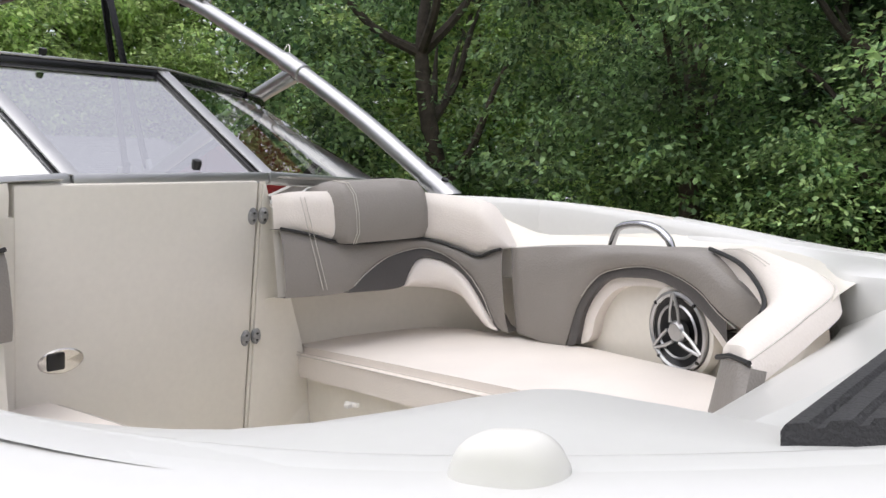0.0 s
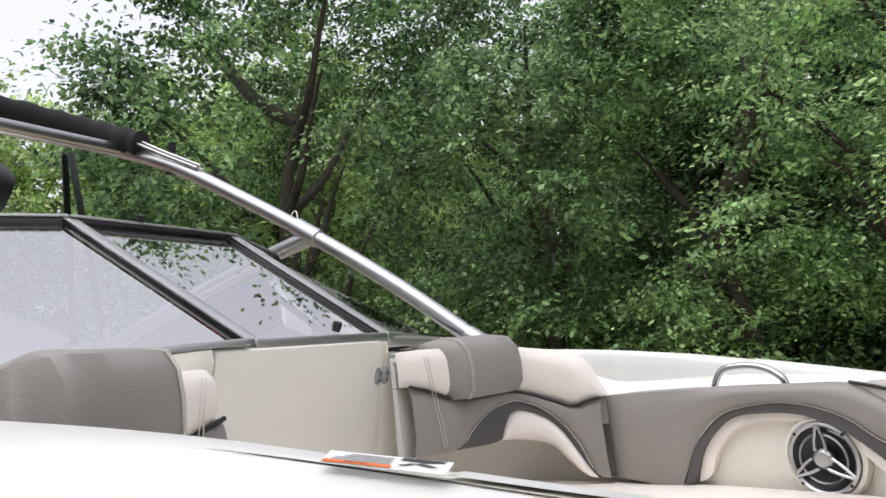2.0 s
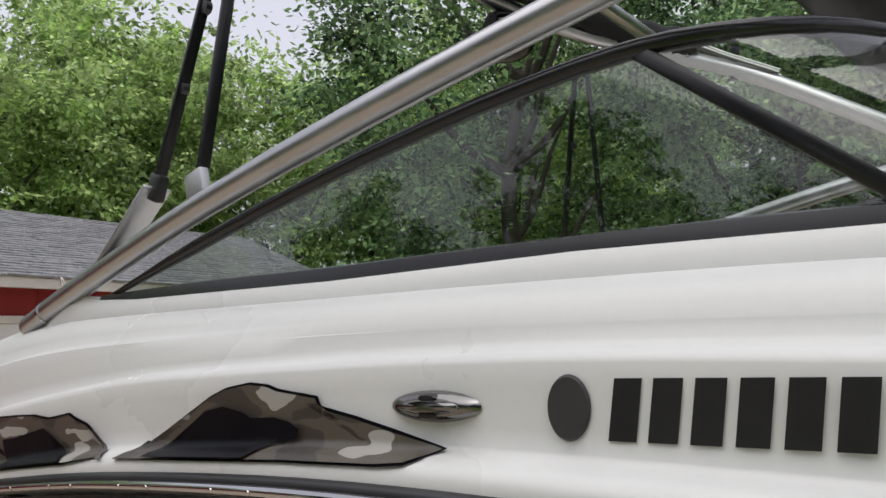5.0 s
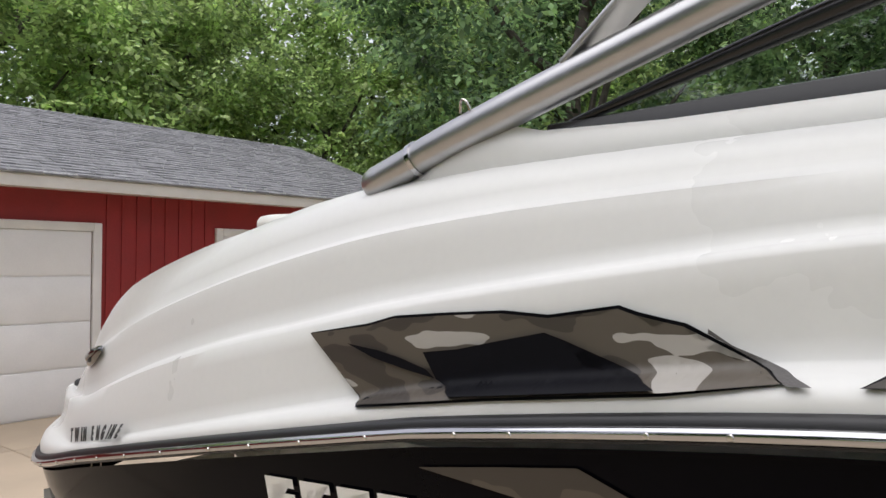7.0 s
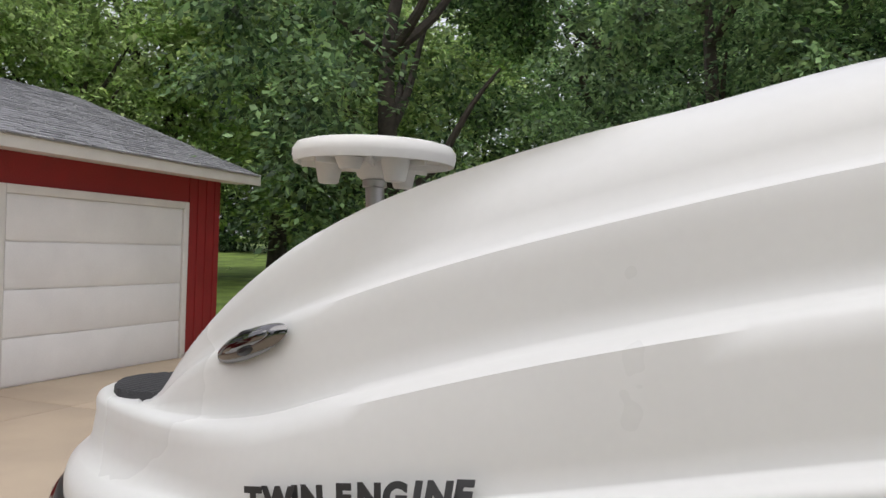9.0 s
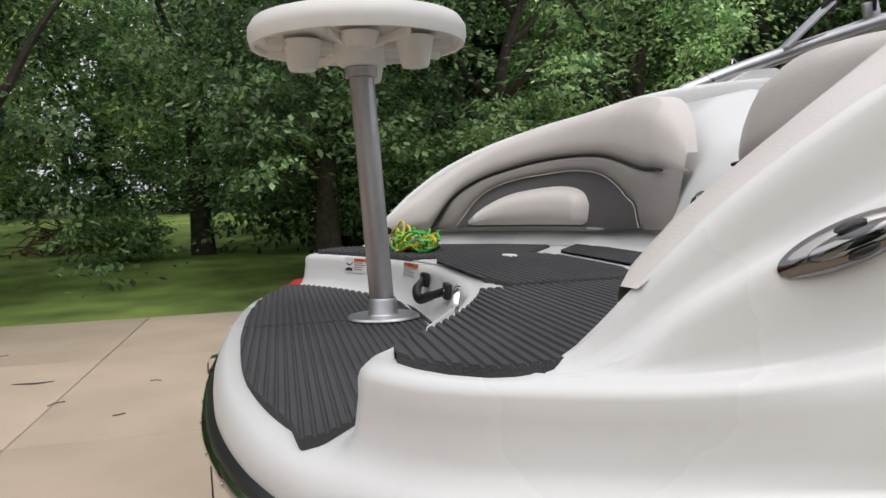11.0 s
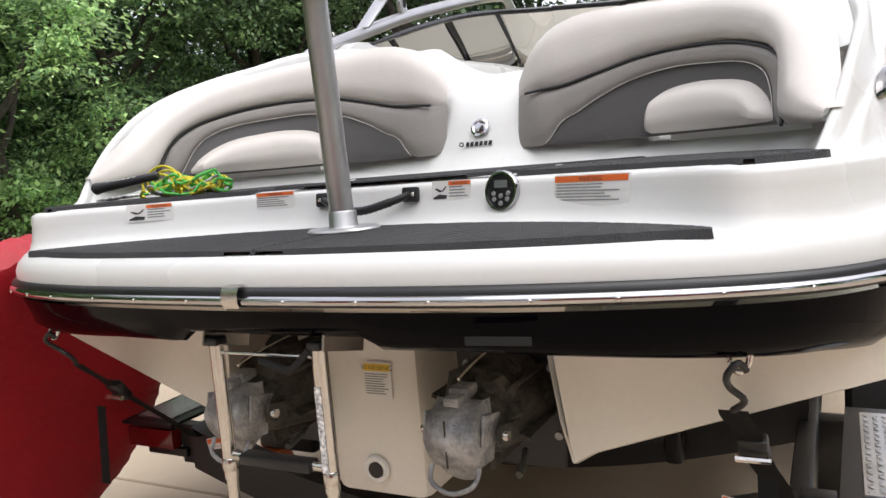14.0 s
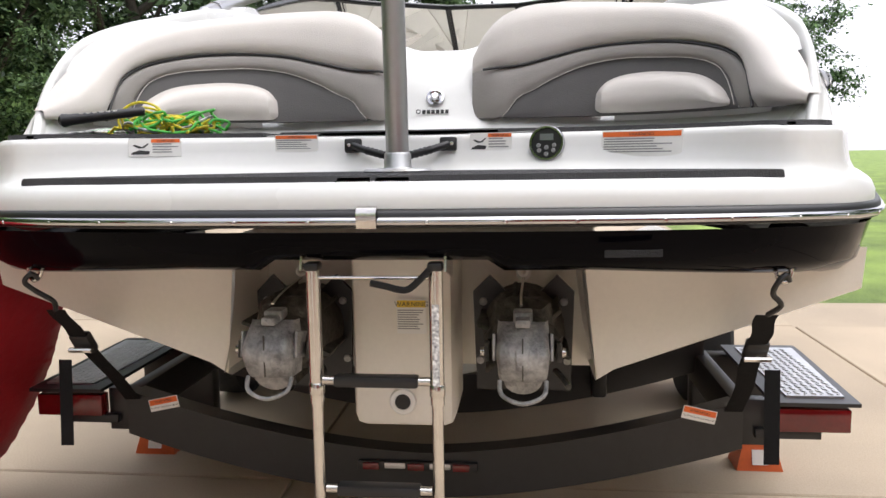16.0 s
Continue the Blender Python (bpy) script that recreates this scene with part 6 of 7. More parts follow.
# ---- jet pumps ----
for s in (1, -1):
    pump = thing("jet_pump", "weathered grey cast jet pump with reverse bucket", "jet pump", "jet pumps")
    y = 0.335 * s
    bm = bmesh.new()
    tube(bm, [(0.72, y, 0.76), (0.6, y, 0.765), (0.52, y, 0.768), (0.46, y, 0.77), (0.36, y, 0.772), (0.33, y, 0.772)], 0.1, 24, radii=[0.125, 0.12, 0.108, 0.1, 0.075, 0.07])
    part("stator_housing", bm, GRIME, pump)
    for k in range(6):
        a = radians(60 * k + 20)
        part("rib", boxes(((0.2, 0.012, 0.04), pose(0.54, y + 0.115 * math.cos(a), 0.768 + 0.115 * math.sin(a), math.degrees(a) - 90, 0, 0), 0.003)), GRIME, pump)
    # lumpy cast body between the plate and the bucket
    bm = bmesh.new()
    bmesh.ops.create_icosphere(bm, subdivisions=3, radius=0.115)
    lump = random.Random(31 + s)
    for v in bm.verts:
        v.co *= 0.82 + 0.3 * abs(math.sin(v.co.x * 31) * math.cos(v.co.z * 37)) + lump.uniform(-0.03, 0.03)
    bmesh.ops.transform(bm, matrix=pose(0.5, y, 0.785) @ Matrix.Diagonal((1.25, 0.95, 1.0, 1)), verts=bm.verts)
    part("gear_casting", bm, GRIME, pump, smooth=False)
    # reverse bucket: a rounded hood with a seam down its face
    bm = bmesh.new()
    rows = []
    for v in np.linspace(-1, 1, 13):
        # the face bows aft; the hood's sides run forward to the pivots
        wv = 0.062 + 0.006 * (1 - abs(v))
        zz = 0.768 + 0.07 * v
        xf = 0.262 + 0.035 * v * v + (0.03 * max(0, v) ** 2)
        rows.append([pt(x, yy, zz) for x, yy in ((0.37, y - wv - 0.004), (xf + 0.03, y - wv), (xf + 0.012, y - wv + 0.004), (xf + 0.003, y - wv * 0.8), (xf, y - wv * 0.3), (xf - 0.001, y - 0.018), (xf - 0.004, y - 0.015), (xf - 0.0045, y),
                                                 (xf - 0.004, y + 0.015), (xf - 0.001, y + 0.018), (xf, y + wv * 0.3), (xf + 0.003, y + wv * 0.8), (xf + 0.012, y + wv - 0.004), (xf + 0.03, y + wv), (0.37, y + wv + 0.004))])
    rows.insert(0, [pt(max(p.x, 0.3), p.y, p.z + 0.004) for p in rows[0]])
    rows.append([pt(max(p.x, 0.35), p.y, p.z + 0.006) for p in rows[-1]])
    grid(bm, rows)
    part("bucket", bm, CAST, pump)
    part("bucket_seam", boxes(((0.004, 0.003, 0.11), pose(0.262, y, 0.765, 0, 0, 0))), GRIME, pump)
    part("bucket_top", boxes(((0.07, 0.04, 0.022), pose(0.335, y, 0.848), 0.006)), CAST, pump)
    for e in (-1, 1):
        part("bucket_arm", boxes(((0.12, 0.008, 0.07), pose(0.36, y + e * 0.074, 0.775, 0, 12, 0), 0.003)), CAST, pump)
    bm = bmesh.new()
    tube(bm, smooth_line([(0.3, y - 0.06, 0.70), (0.275, y - 0.052, 0.668), (0.265, y, 0.65), (0.275, y + 0.052, 0.668), (0.3, y + 0.06, 0.70)], 6), 0.006, 8)
    part("bucket_lip", bm, CAST, pump)
    bm = bmesh.new()
    tube(bm, [(0.42, y, 0.745), (0.36, y, 0.72), (0.315, y, 0.695)], 0.05, 18, radii=[0.06, 0.052, 0.05])
    part("nozzle", bm, CAST, pump)
    part("hinge_lug", boxes(((0.06, 0.05, 0.03), pose(0.37, y, 0.855), 0.006)), CAST, pump)
    for e in (-1, 1):
        part("pivot_arm", boxes(((0.16, 0.014, 0.05), pose(0.42, y + e * 0.095, 0.75, 0, 10, 0), 0.004)), GRIME, pump)
        bm = bmesh.new()
        lathe(bm, [(0, 0.012), (0.012, 0.012), (0.015, 0.0)], pose(0.36, y + e * 0.1, 0.76, -90 * e, 0, 0), 10)
        part("pivot_bolt", bm, STEEL, pump)
    for k in range(5):
        part("casting_boss", boxes(((0.05, 0.03, 0.03), pose(0.5 + 0.03 * k, y + 0.05 * math.sin(k * 2.1), 0.885 - 0.012 * k, 0, 8, 20 * k), 0.006)), GRIME, pump)
    bm = bmesh.new()
    tube(bm, smooth_line([(0.82, y - 0.01, 0.93), (0.6, y, 0.915), (0.45, y + 0.005, 0.9), (0.36, y + 0.005, 0.885)], 5), 0.004, 6)
    part("control_cable", bm, STEEL, pump)
    bm = bmesh.new()
    lathe(bm, [(0.008, 0.03), (0.016, 0.03), (0.022, 0.0)], pose(0.64, y, 0.925, 0, -70, 0), 14)
    part("cable_boot", bm, WHITEPLASTIC, pump)
    bm = bmesh.new()
    tube(bm, smooth_line([(0.5, y - 0.09, 0.67), (0.44, y - 0.11, 0.665), (0.38, y - 0.12, 0.66)], 4), 0.009, 8)
    part("steering_rod", bm, GRIME, pump)
    for a, b in ((-0.12, 0.84), (0.12, 0.84), (-0.13, 0.66), (0.13, 0.66)):
        bm = bmesh.new()
        lathe(bm, [(0, 0.012), (0.011, 0.012), (0.014, 0.0)], pose(0.645, y + a, b, 0, -90, 0), 8)
        part("flange_bolt", bm, CAST, pump)

# caution label on the keel box
warning_label(0.0, 0.83, 0.085, 0.1, False, 9, m=pose(0.492, -0.02, 0.825) @ FACE_AFT, head=YELLOW)
# worn data plate on the black transom
part("data_plate", boxes(((0.003, 0.125, 0.016), pose(0.052, -0.575, 1.062, 0, 0, 6))), STRAP, boat)

# ---- boarding ladder ----
ladder = thing("boarding_ladder", "folding stainless boarding ladder with black treads", "ladder")
for y in (0.15, -0.138):
    bm = bmesh.new()
    tube(bm, [(0.1, y, 1.02), (0.1, y, 0.72), (0.1, y, 0.70)], 0.0165, 16)
    part("upper_rail", bm, STEEL, ladder)
    bm = bmesh.new()
    tube(bm, [(0.1, y, 0.72), (0.1, y, 0.32)], 0.0135, 16)
    part("lower_rail", bm, STEEL, ladder)
    bm = bmesh.new()
    lathe(bm, [(0.017, 0.03), (0.0185, 0.028), (0.0185, 0.002), (0.017, 0)], pose(0.1, y, 0.72), 16)
    part("collar", bm, STEEL, ladder)
    part("top_cap", boxes(((0.04, 0.036, 0.02), pose(0.1, y, 1.027), 0.006)), BLACK, ladder)
    part("hinge_plate", boxes(((0.15, 0.005, 0.04), pose(0.16, y + (0.024 if y > 0 else -0.024), 1.02, 0, 14, 0))), STEEL, ladder)
for z in (0.755, 0.487):
    part("tread", boxes(((0.04, 0.2, 0.026), pose(0.1, 0.006, z), 0.006)), BLACK, ladder)
    for e in (-1, 1):
        bm = bmesh.new()
        tube(bm, [(0.1, 0.006 + e * 0.1, z), (0.1, 0.006 + e * 0.128, z)], 0.011, 10)
        part("tread_end", bm, STEEL, ladder)
bm = bmesh.new()
tube(bm, [(0.1, 0.135, 1.0), (0.1, -0.125, 1.0)], 0.004, 8)
part("stay", bm, STEEL, ladder)
bm = bmesh.new()
tube(bm, smooth_line([(0.085, -0.125, 1.02), (0.08, -0.1, 0.995), (0.08, -0.07, 0.975), (0.08, -0.02, 0.985), (0.085, 0.01, 0.99)], 5), 0.008, 8)
part("retaining_strap", bm, STRAP, ladder)
part("maker_sticker", boxes(((0.002, 0.016, 0.19), pose(0.0825, -0.138, 0.845))), material("blue_white_sticker", (0.42, 0.45, 0.55), 0.5, var=0.8, scale=120, fine=(0.75, 0.75, 0.75)), ladder)

# ---- tow eyes and tie-down straps ----
for s in (1, -1):
    eye = thing("tow_eye", "stainless tie-down eye under the stern", "eye bolt", "tow eyes")
    y = 0.955 * s
    bm = bmesh.new()
    tube(bm, smooth_line([(0.27, y + 0.017, 1.03), (0.265, y + 0.017, 0.985), (0.26, y, 0.965), (0.265, y - 0.017, 0.985), (0.27, y - 0.017, 1.03)], 6), 0.006, 10)
    part("loop", bm, STEEL, eye)
    st = thing("tie_down_strap", "black webbing tie-down strap with hooks and ratchet", "strap", "tie-down straps")
    e = pt(0.84, 1.0 * s, 0.42)
    h0, h1 = pt(0.26, y, 0.972), pt(0.31, 0.935 * s, 0.875)
    bm = bmesh.new()
    tube(bm, smooth_line([h0 + pt(0, -0.012, -0.004), h0 + pt(-0.01, 0.0, 0.012), h0 + pt(-0.012, 0.02, -0.01), h0.lerp(h1, 0.4) + pt(-0.01, 0.012, 0), h0.lerp(h1, 0.7) + pt(-0.01, -0.018, 0), h1], 6), 0.007, 8)
    part("hook", bm, BLACK, st)
    mid = h1.lerp(e, 0.28)
    for a, b, w in ((h1, mid, 0.055), (mid, e, 0.055)):
        d = (b - a)
        side_dir = pt(0, 1, 0)
        rows = []
        for f in np.linspace(0, 1, 9):
            p = a.lerp(b, f) + pt(0, 0.004 * math.sin(f * 9), 0)
            rows.append([p + side_dir * -w / 2, p + side_dir * w / 2])
        bm = bmesh.new()
        grid(bm, rows)
        bmesh.ops.solidify(bm, geom=bm.faces[:], thickness=0.005)
        part("webbing", bm, STRAP, st)
    part("ratchet", boxes(((0.03, 0.06, 0.075), Matrix.Translation(mid) @ pose(0, 0, 0, 0, -35, 0), 0.008), ), BLACK, st)
    bm = bmesh.new()
    tube(bm, [mid + pt(-0.02, -0.035, -0.02), mid + pt(-0.02, 0.035, -0.02)], 0.008, 8)
    part("ratchet_bar", bm, STEEL, st)
    bm = bmesh.new()
    rows = []
    for f in np.linspace(0, 1, 7):
        p = mid + pt(-0.05 - 0.02 * f, 0.03 * s, -0.04 - 0.25 * f)
        rows.append([p + pt(0, -0.02, 0), p + pt(0, 0.02, 0.004 * math.sin(f * 6))])
    grid(bm, rows)
    bmesh.ops.solidify(bm, geom=bm.faces[:], thickness=0.004)
    part("loose_tail", bm, STRAP, st)
    bm = bmesh.new()
    tube(bm, smooth_line([e, e + pt(0.0, 0, -0.03), e + pt(-0.02, 0, -0.045), e + pt(-0.035, 0, -0.02)], 5), 0.006, 8)
    part("lower_hook", bm, STEEL, st)

# ---- trailer ----
trailer = thing("boat_trailer", "black steel boat trailer with diamond-plate steps", "trailer")
rows = []
for y in np.linspace(-1.02, 1.02, 41):
    z = 0.30 + 0.19 * abs(y / 1.0) ** 1.7
    rows.append([pt(x, y, z + dz) for x, dz in ((0.79, 0.0), (0.79, -0.155), (0.87, -0.155), (0.87, 0.0), (0.79, 0.0))])
sheet_part("rear_crossmember", rows, TRAILER, trailer)
# mid crossmember raised to block the lit ground under the boat
for dx, dz, name in ((0.55, 0.10, "mid_crossmember"), (2.2, 0.05, "fore_crossmember")):
    sheet_part(name, [[p + pt(dx, 0, dz) for p in r] for r in rows], TRAILER, trailer)
for s in (1, -1):
    bar("frame_rail", (0.84, 1.02 * s, 0.43), (4.6, 1.0 * s, 0.46), 0.06, 0.13, TRAILER, trailer)
    bar("tongue_rail", (4.6, 1.0 * s, 0.46), (8.4, 0.06 * s, 0.48), 0.06, 0.12, TRAILER, trailer)
    bar("bunk", (0.9, 0.62 * s, 0.585), (4.5, 0.62 * s, 0.585), 0.1, 0.06, FABRIC, trailer)
    for x in (1.3, 2.8, 4.2):
        bar("bunk_post", (x, 0.62 * s, 0.34), (x, 0.62 * s, 0.56), 0.06, 0.06, TRAILER, trailer, up=(0, 1, 0))
    bm = bmesh.new()
    plate(bm, [(0.775, 1.105 * s), (0.775, 1.365 * s), (1.42, 1.40 * s), (1.5, 1.40 * s), (1.5, 1.12 * s)], 0.012, pose(0, 0, 0.488))
    part("fender_step", bm, TRAILER, trailer)
    bm = bmesh.new()
    plate(bm, [(0.83, 1.16 * s), (0.83, 1.335 * s), (1.44, 1.375 * s), (1.44, 1.16 * s)], 0.006, pose(0, 0, 0.5))
    for i in range(26):
        for j in range(7):
            x, yy = 0.85 + i * 0.022, (1.175 + j * 0.025) * s
            box(bm, (0.017, 0.004, 0.004), pose(x, yy, 0.507, 0, 0, 45 if (i + j) % 2 else -45))
    part("diamond_plate", bm, DIAMOND, trailer, "bright diamond plate step")
    part("tail_light", boxes(((0.05, 0.235, 0.075), pose(0.80, 1.222 * s, 0.442), 0.006)), TAIL, trailer, "red tail light")
    part("light_bracket", boxes(((0.03, 0.2, 0.03), pose(0.81, 1.16 * s, 0.39), 0.003)), TRAILER, trailer)
    part("frame_end", boxes(((0.05, 0.08, 0.15), pose(0.84, 1.06 * s, 0.42), 0.004)), TRAILER, trailer)
    m = pose(0.786, 0.885 * s, 0.452, 0, 0, 0) @ FACE_AFT @ pose(0, 0, 0, 0, 0, 12 * s)
    lab = tagged(part("tie_down_label", boxes(((0.105, 0.042, 0.002), m)), PAPER), "white and orange tie-down warning label on the trailer", "label", "trailer labels")
    bm = bmesh.new()
    flat(bm, -0.05, 0.0, 0.05, 0.019, 0.0016)
    bmesh.ops.transform(bm, matrix=m, verts=bm.verts)
    part("heading", bm, ORANGE, lab, smooth=False)
    for body, size, yy in (("WARNING", 0.013, 0.005), ("Tie Down Straps Are Required", 0.0078, -0.012)):
        cu = bpy.data.curves.new("lettering", "FONT")
        cu.body, cu.size, cu.align_x = body, size, "CENTER"
        cu.materials.append(INK)
        o = new("lettering", cu)
        o.parent = lab
        o.matrix_world = m @ pose(0, yy, 0.002)
    ck = thing("support_block", "orange plastic support block under the trailer frame", "block", "support blocks")
    bm = bmesh.new()
    rows = [[pt(1.5 + dx * w, 1.27 * s + dy * w, z) for dx, dy in ((-0.07, -0.09), (0.07, -0.09), (0.07, 0.09), (-0.07, 0.09))] for z, w in ((0.0, 1.0), (0.1, 0.72), (0.13, 0.7))]
    vs = grid(bm, rows, close_v=True)
    bm.faces.new(vs[-1])
    part("body", bm, CHOCK, ck, smooth=False)
    part("label", boxes(((0.002, 0.06, 0.06), pose(1.437, 1.27 * s, 0.055, 0, 16, 0))), PAPER, ck)
    # the block carries a short outrigger of the frame
    bar("outrigger", (1.5, 1.0 * s, 0.3), (1.5, 1.32 * s, 0.3), 0.08, 0.34, TRAILER, trailer)
for s in (1, -1):
    bm = bmesh.new()
    lathe(bm, [(0.19, -0.1), (0.3, -0.1), (0.335, -0.075), (0.34, 0.0), (0.335, 0.075), (0.3, 0.1), (0.19, 0.1)], pose(2.35, 1.22 * s, 0.34, 90, 0, 0), 40)
    wheel = part("wheel", bm, STRAP, trailer)
    bm = bmesh.new()
    lathe(bm, [(0.0, 0.06), (0.06, 0.06), (0.08, 0.03), (0.15, 0.02), (0.19, 0.07), (0.2, 0.085)], pose(2.35, 1.22 * s, 0.34, 90 * s, 0, 0), 32)
    part("rim", bm, DIAMOND, wheel)
# unseen axle, added to block light under the boat
bar("unseen_axle", (2.35, -1.12, 0.34), (2.35, 1.12, 0.34), 0.07, 0.07, TRAILER, trailer)
part("light_bar", boxes(((0.02, 0.4, 0.03), pose(0.785, 0.016, 0.258), 0.003)), TRAILER, trailer)
for y in (0.17, 0.02, -0.13):
    part("clearance_light", boxes(((0.012, 0.055, 0.024), pose(0.772, y, 0.258), 0.003)), TAIL, trailer)
for y in (0.09, -0.06):
    part("reflector_plate", boxes(((0.006, 0.07, 0.02), pose(0.773, y, 0.26), 0.003)), DIAMOND, trailer)

# ---- red towable tube leaning on the port side ----
tow = thing("towable_tube", "red nylon towable tube standing against the boat", "inflatable")
bm = bmesh.new()
rows = []
for k in range(217):
    a = 2 * math.pi * k / 216
    rows.append([pt(0.505 + r * (1 + (0.004 * math.sin(22 * a) + 0.006 * math.sin(67 * a + 2 * math.sin(5 * a))) * (r > 0.5)) * math.cos(a), 1.54 + yy - 0.3 * r * math.sin(a), 0.64 + r * (1 + (0.004 * math.sin(22 * a) + 0.006 * math.sin(67 * a + 2 * math.sin(5 * a))) * (r > 0.5)) * math.sin(a)) for r, yy in ((0.0, -0.08), (0.3, -0.09), (0.45, -0.13), (0.55, -0.12), (0.605, -0.06), (0.62, 0.0), (0.605, 0.06), (0.55, 0.12), (0.45, 0.13), (0.3, 0.09), (0.0, 0.08))])
grid(bm, rows)
bmesh.ops.remove_doubles(bm, verts=bm.verts, dist=1e-5)
part("cover", bm, RED, tow)
bm = bmesh.new()
tube(bm, smooth_line([(0.14, 1.27, 0.98), (0.11, 1.36, 0.6), (0.06, 1.36, 0.3), (0.0, 1.36, 0.01)], 6), 0.004, 6)
part("tow_cord", bm, ROPE_K, tow)

# ---- tow rope on the stern deck ----
rope = thing("ski_rope", "coiled yellow, green and black ski rope with a foam handle", "rope")
rng = random.Random(9)
for k in range(26):
    a0 = rng.uniform(0, 6.28)
    cx, cy = 0.66 + rng.uniform(-0.03, 0.03), 0.745 + rng.uniform(-0.07, 0.07)
    rx, ry = rng.uniform(0.035, 0.065), rng.uniform(0.06, 0.13)
    z0 = 1.357 + rng.uniform(0, 0.05)
    pts = [pt(cx + rx * math.cos(a0 + t) + rng.uniform(-0.01, 0.01), cy + ry * math.sin(a0 + t) + rng.uniform(-0.02, 0.02), max(1.356, z0 + 0.014 * math.sin(3 * t + k) + rng.uniform(-0.008, 0.008))) for t in np.linspace(0, 6.0, 18)]
    bm = bmesh.new()
    tube(bm, smooth_line(pts, 4), 0.0042, 6)
    part("strand", bm, (ROPE_Y, ROPE_G, ROPE_K, ROPE_Y, ROPE_G)[k % 5], rope)
for dx, h in ((0.0, 0.09), (0.02, 0.075), (-0.02, 0.065)):
    bm = bmesh.new()
    tube(bm, smooth_line([(0.6 + dx, 0.86, 1.37), (0.61 + dx, 0.87, 1.36 + h * 0.7), (0.62 + dx, 0.82, 1.36 + h), (0.62 + dx, 0.76, 1.36 + h * 0.8), (0.6 + dx, 0.73, 1.38)], 6), 0.0042, 6)
    part("strand", bm, ROPE_Y, rope)
for k in range(5):
    bm = bmesh.new()
    tube(bm, smooth_line([(0.72, 0.88 + 0.01 * k, 1.365), (0.64 - 0.02 * k, 0.95, 1.362), (0.57, 1.02 + 0.01 * k, 1.357), (0.56 + 0.02 * k, 1.06, 1.356), (0.62, 1.03, 1.36), (0.68, 0.98 - 0.02 * k, 1.375)], 6), 0.0042, 6)
    part("strand", bm, ROPE_G if k == 3 else ROPE_K, rope)
bm = bmesh.new()
tube(bm, [(0.515, 1.005, 1.395), (0.514, 1.0, 1.395), (0.518, 0.98, 1.397), (0.54, 0.88, 1.408), (0.565, 0.78, 1.42), (0.567, 0.775, 1.42)], 0.014, 14, radii=[0.016, 0.02, 0.0165, 0.0135, 0.0135, 0.01])
part("handle_grip", bm, BLACK, rope)
for k in range(6):
    part("handle_mark", boxes(((0.003, 0.012, 0.009), pose(0.518 + 0.0185 * 0.22 * k, 0.945 - 0.0185 * k, 1.4105 + 0.0018 * k, 0, 0, 12))), PAPER, rope)

# ---- ground, lawn and drive ----
bm = bmesh.new()
bmesh.ops.create_grid(bm, x_segments=60, y_segments=60, size=300)
for v in bm.verts:
    v.co.z = -0.05 + min(2.5, 0.045 * max(0.0, v.co.y - 14))
tagged(part("ground", bm, GRASS), "mown green lawn rising gently beyond the drive", "lawn", kind="structure")
drive = tagged(part("driveway", boxes(((18.0, 17.3, 0.03), pose(-4.0, -2.3, -0.027)), ((20.0, 9.0, 0.03), pose(15.0, 1.8, -0.027))), CONCRETE), "tan concrete driveway with joints and cracks", "driveway", kind="structure")
SLAB = CONCRETE.copy()
SLAB.name = "tan_concrete_slab"
sn, sl, sbs = nodes_of(SLAB)
inf, hs = sn.new("ShaderNodeObjectInfo"), sn.new("ShaderNodeHueSaturation")
mr = sn.new("ShaderNodeMapRange")
mr.inputs["To Min"].default_value, mr.inputs["To Max"].default_value = 0.88, 1.1
sl.new(inf.outputs["Random"], mr.inputs[0])
sl.new(mr.outputs[0], hs.inputs["Value"])
old = sbs.inputs["Base Color"].links[0].from_socket
sl.new(old, hs.inputs["Color"])
sl.new(hs.outputs[0], sbs.inputs["Base Color"])
slab_me = mesh_of(boxes(((2.838, 2.838, 0.06), pose(0, 0, -0.03), 0.006, 1)), "slab", SLAB, smooth=False)
for i in range(-5, 8):
    for j in range(-5, 2):
        x, y = 1.22 + 2.85 * i + 1.425, 3.43 + 2.85 * j + 1.425
        if x > 4 and y < -2.3 or y < -9:
            continue
        o = new("slab", slab_me)
        o.parent = drive
        o.matrix_world = pose(x, y, 0.0)
for pts in ([(-4.3, 6.4), (-3.9, 6.55), (-3.6, 6.52), (-3.3, 6.7), (-3.0, 6.72), (-2.7, 6.9)], [(-2.2, 5.4), (-2.0, 5.36), (-1.85, 5.4)]):
    rows = []
    for k, (x, y) in enumerate(pts):
        w = 0.012 + 0.02 * (k % 2)
        rows.append([pt(x, y - w, 0.004), pt(x, y + w, 0.004)])
    sheet_part("crack", rows, BARK, drive)
rng = random.Random(21)
for k in range(16):
    x, y, a = rng.uniform(-4.5, -0.6), rng.uniform(1.6, 5.5), rng.uniform(0, 6.28)
    ln = rng.uniform(0.05, 0.18)
    bm = bmesh.new()
    tube(bm, [(x, y, 0.006), (x + ln * 0.5 * math.cos(a), y + ln * 0.5 * math.sin(a), 0.009), (x + ln * math.cos(a + 0.3), y + ln * math.sin(a + 0.3), 0.006)], 0.004, 5)
    tagged(part("twig", bm, BARK), "small brown twig fallen on the concrete drive", "twig", "fallen twigs")

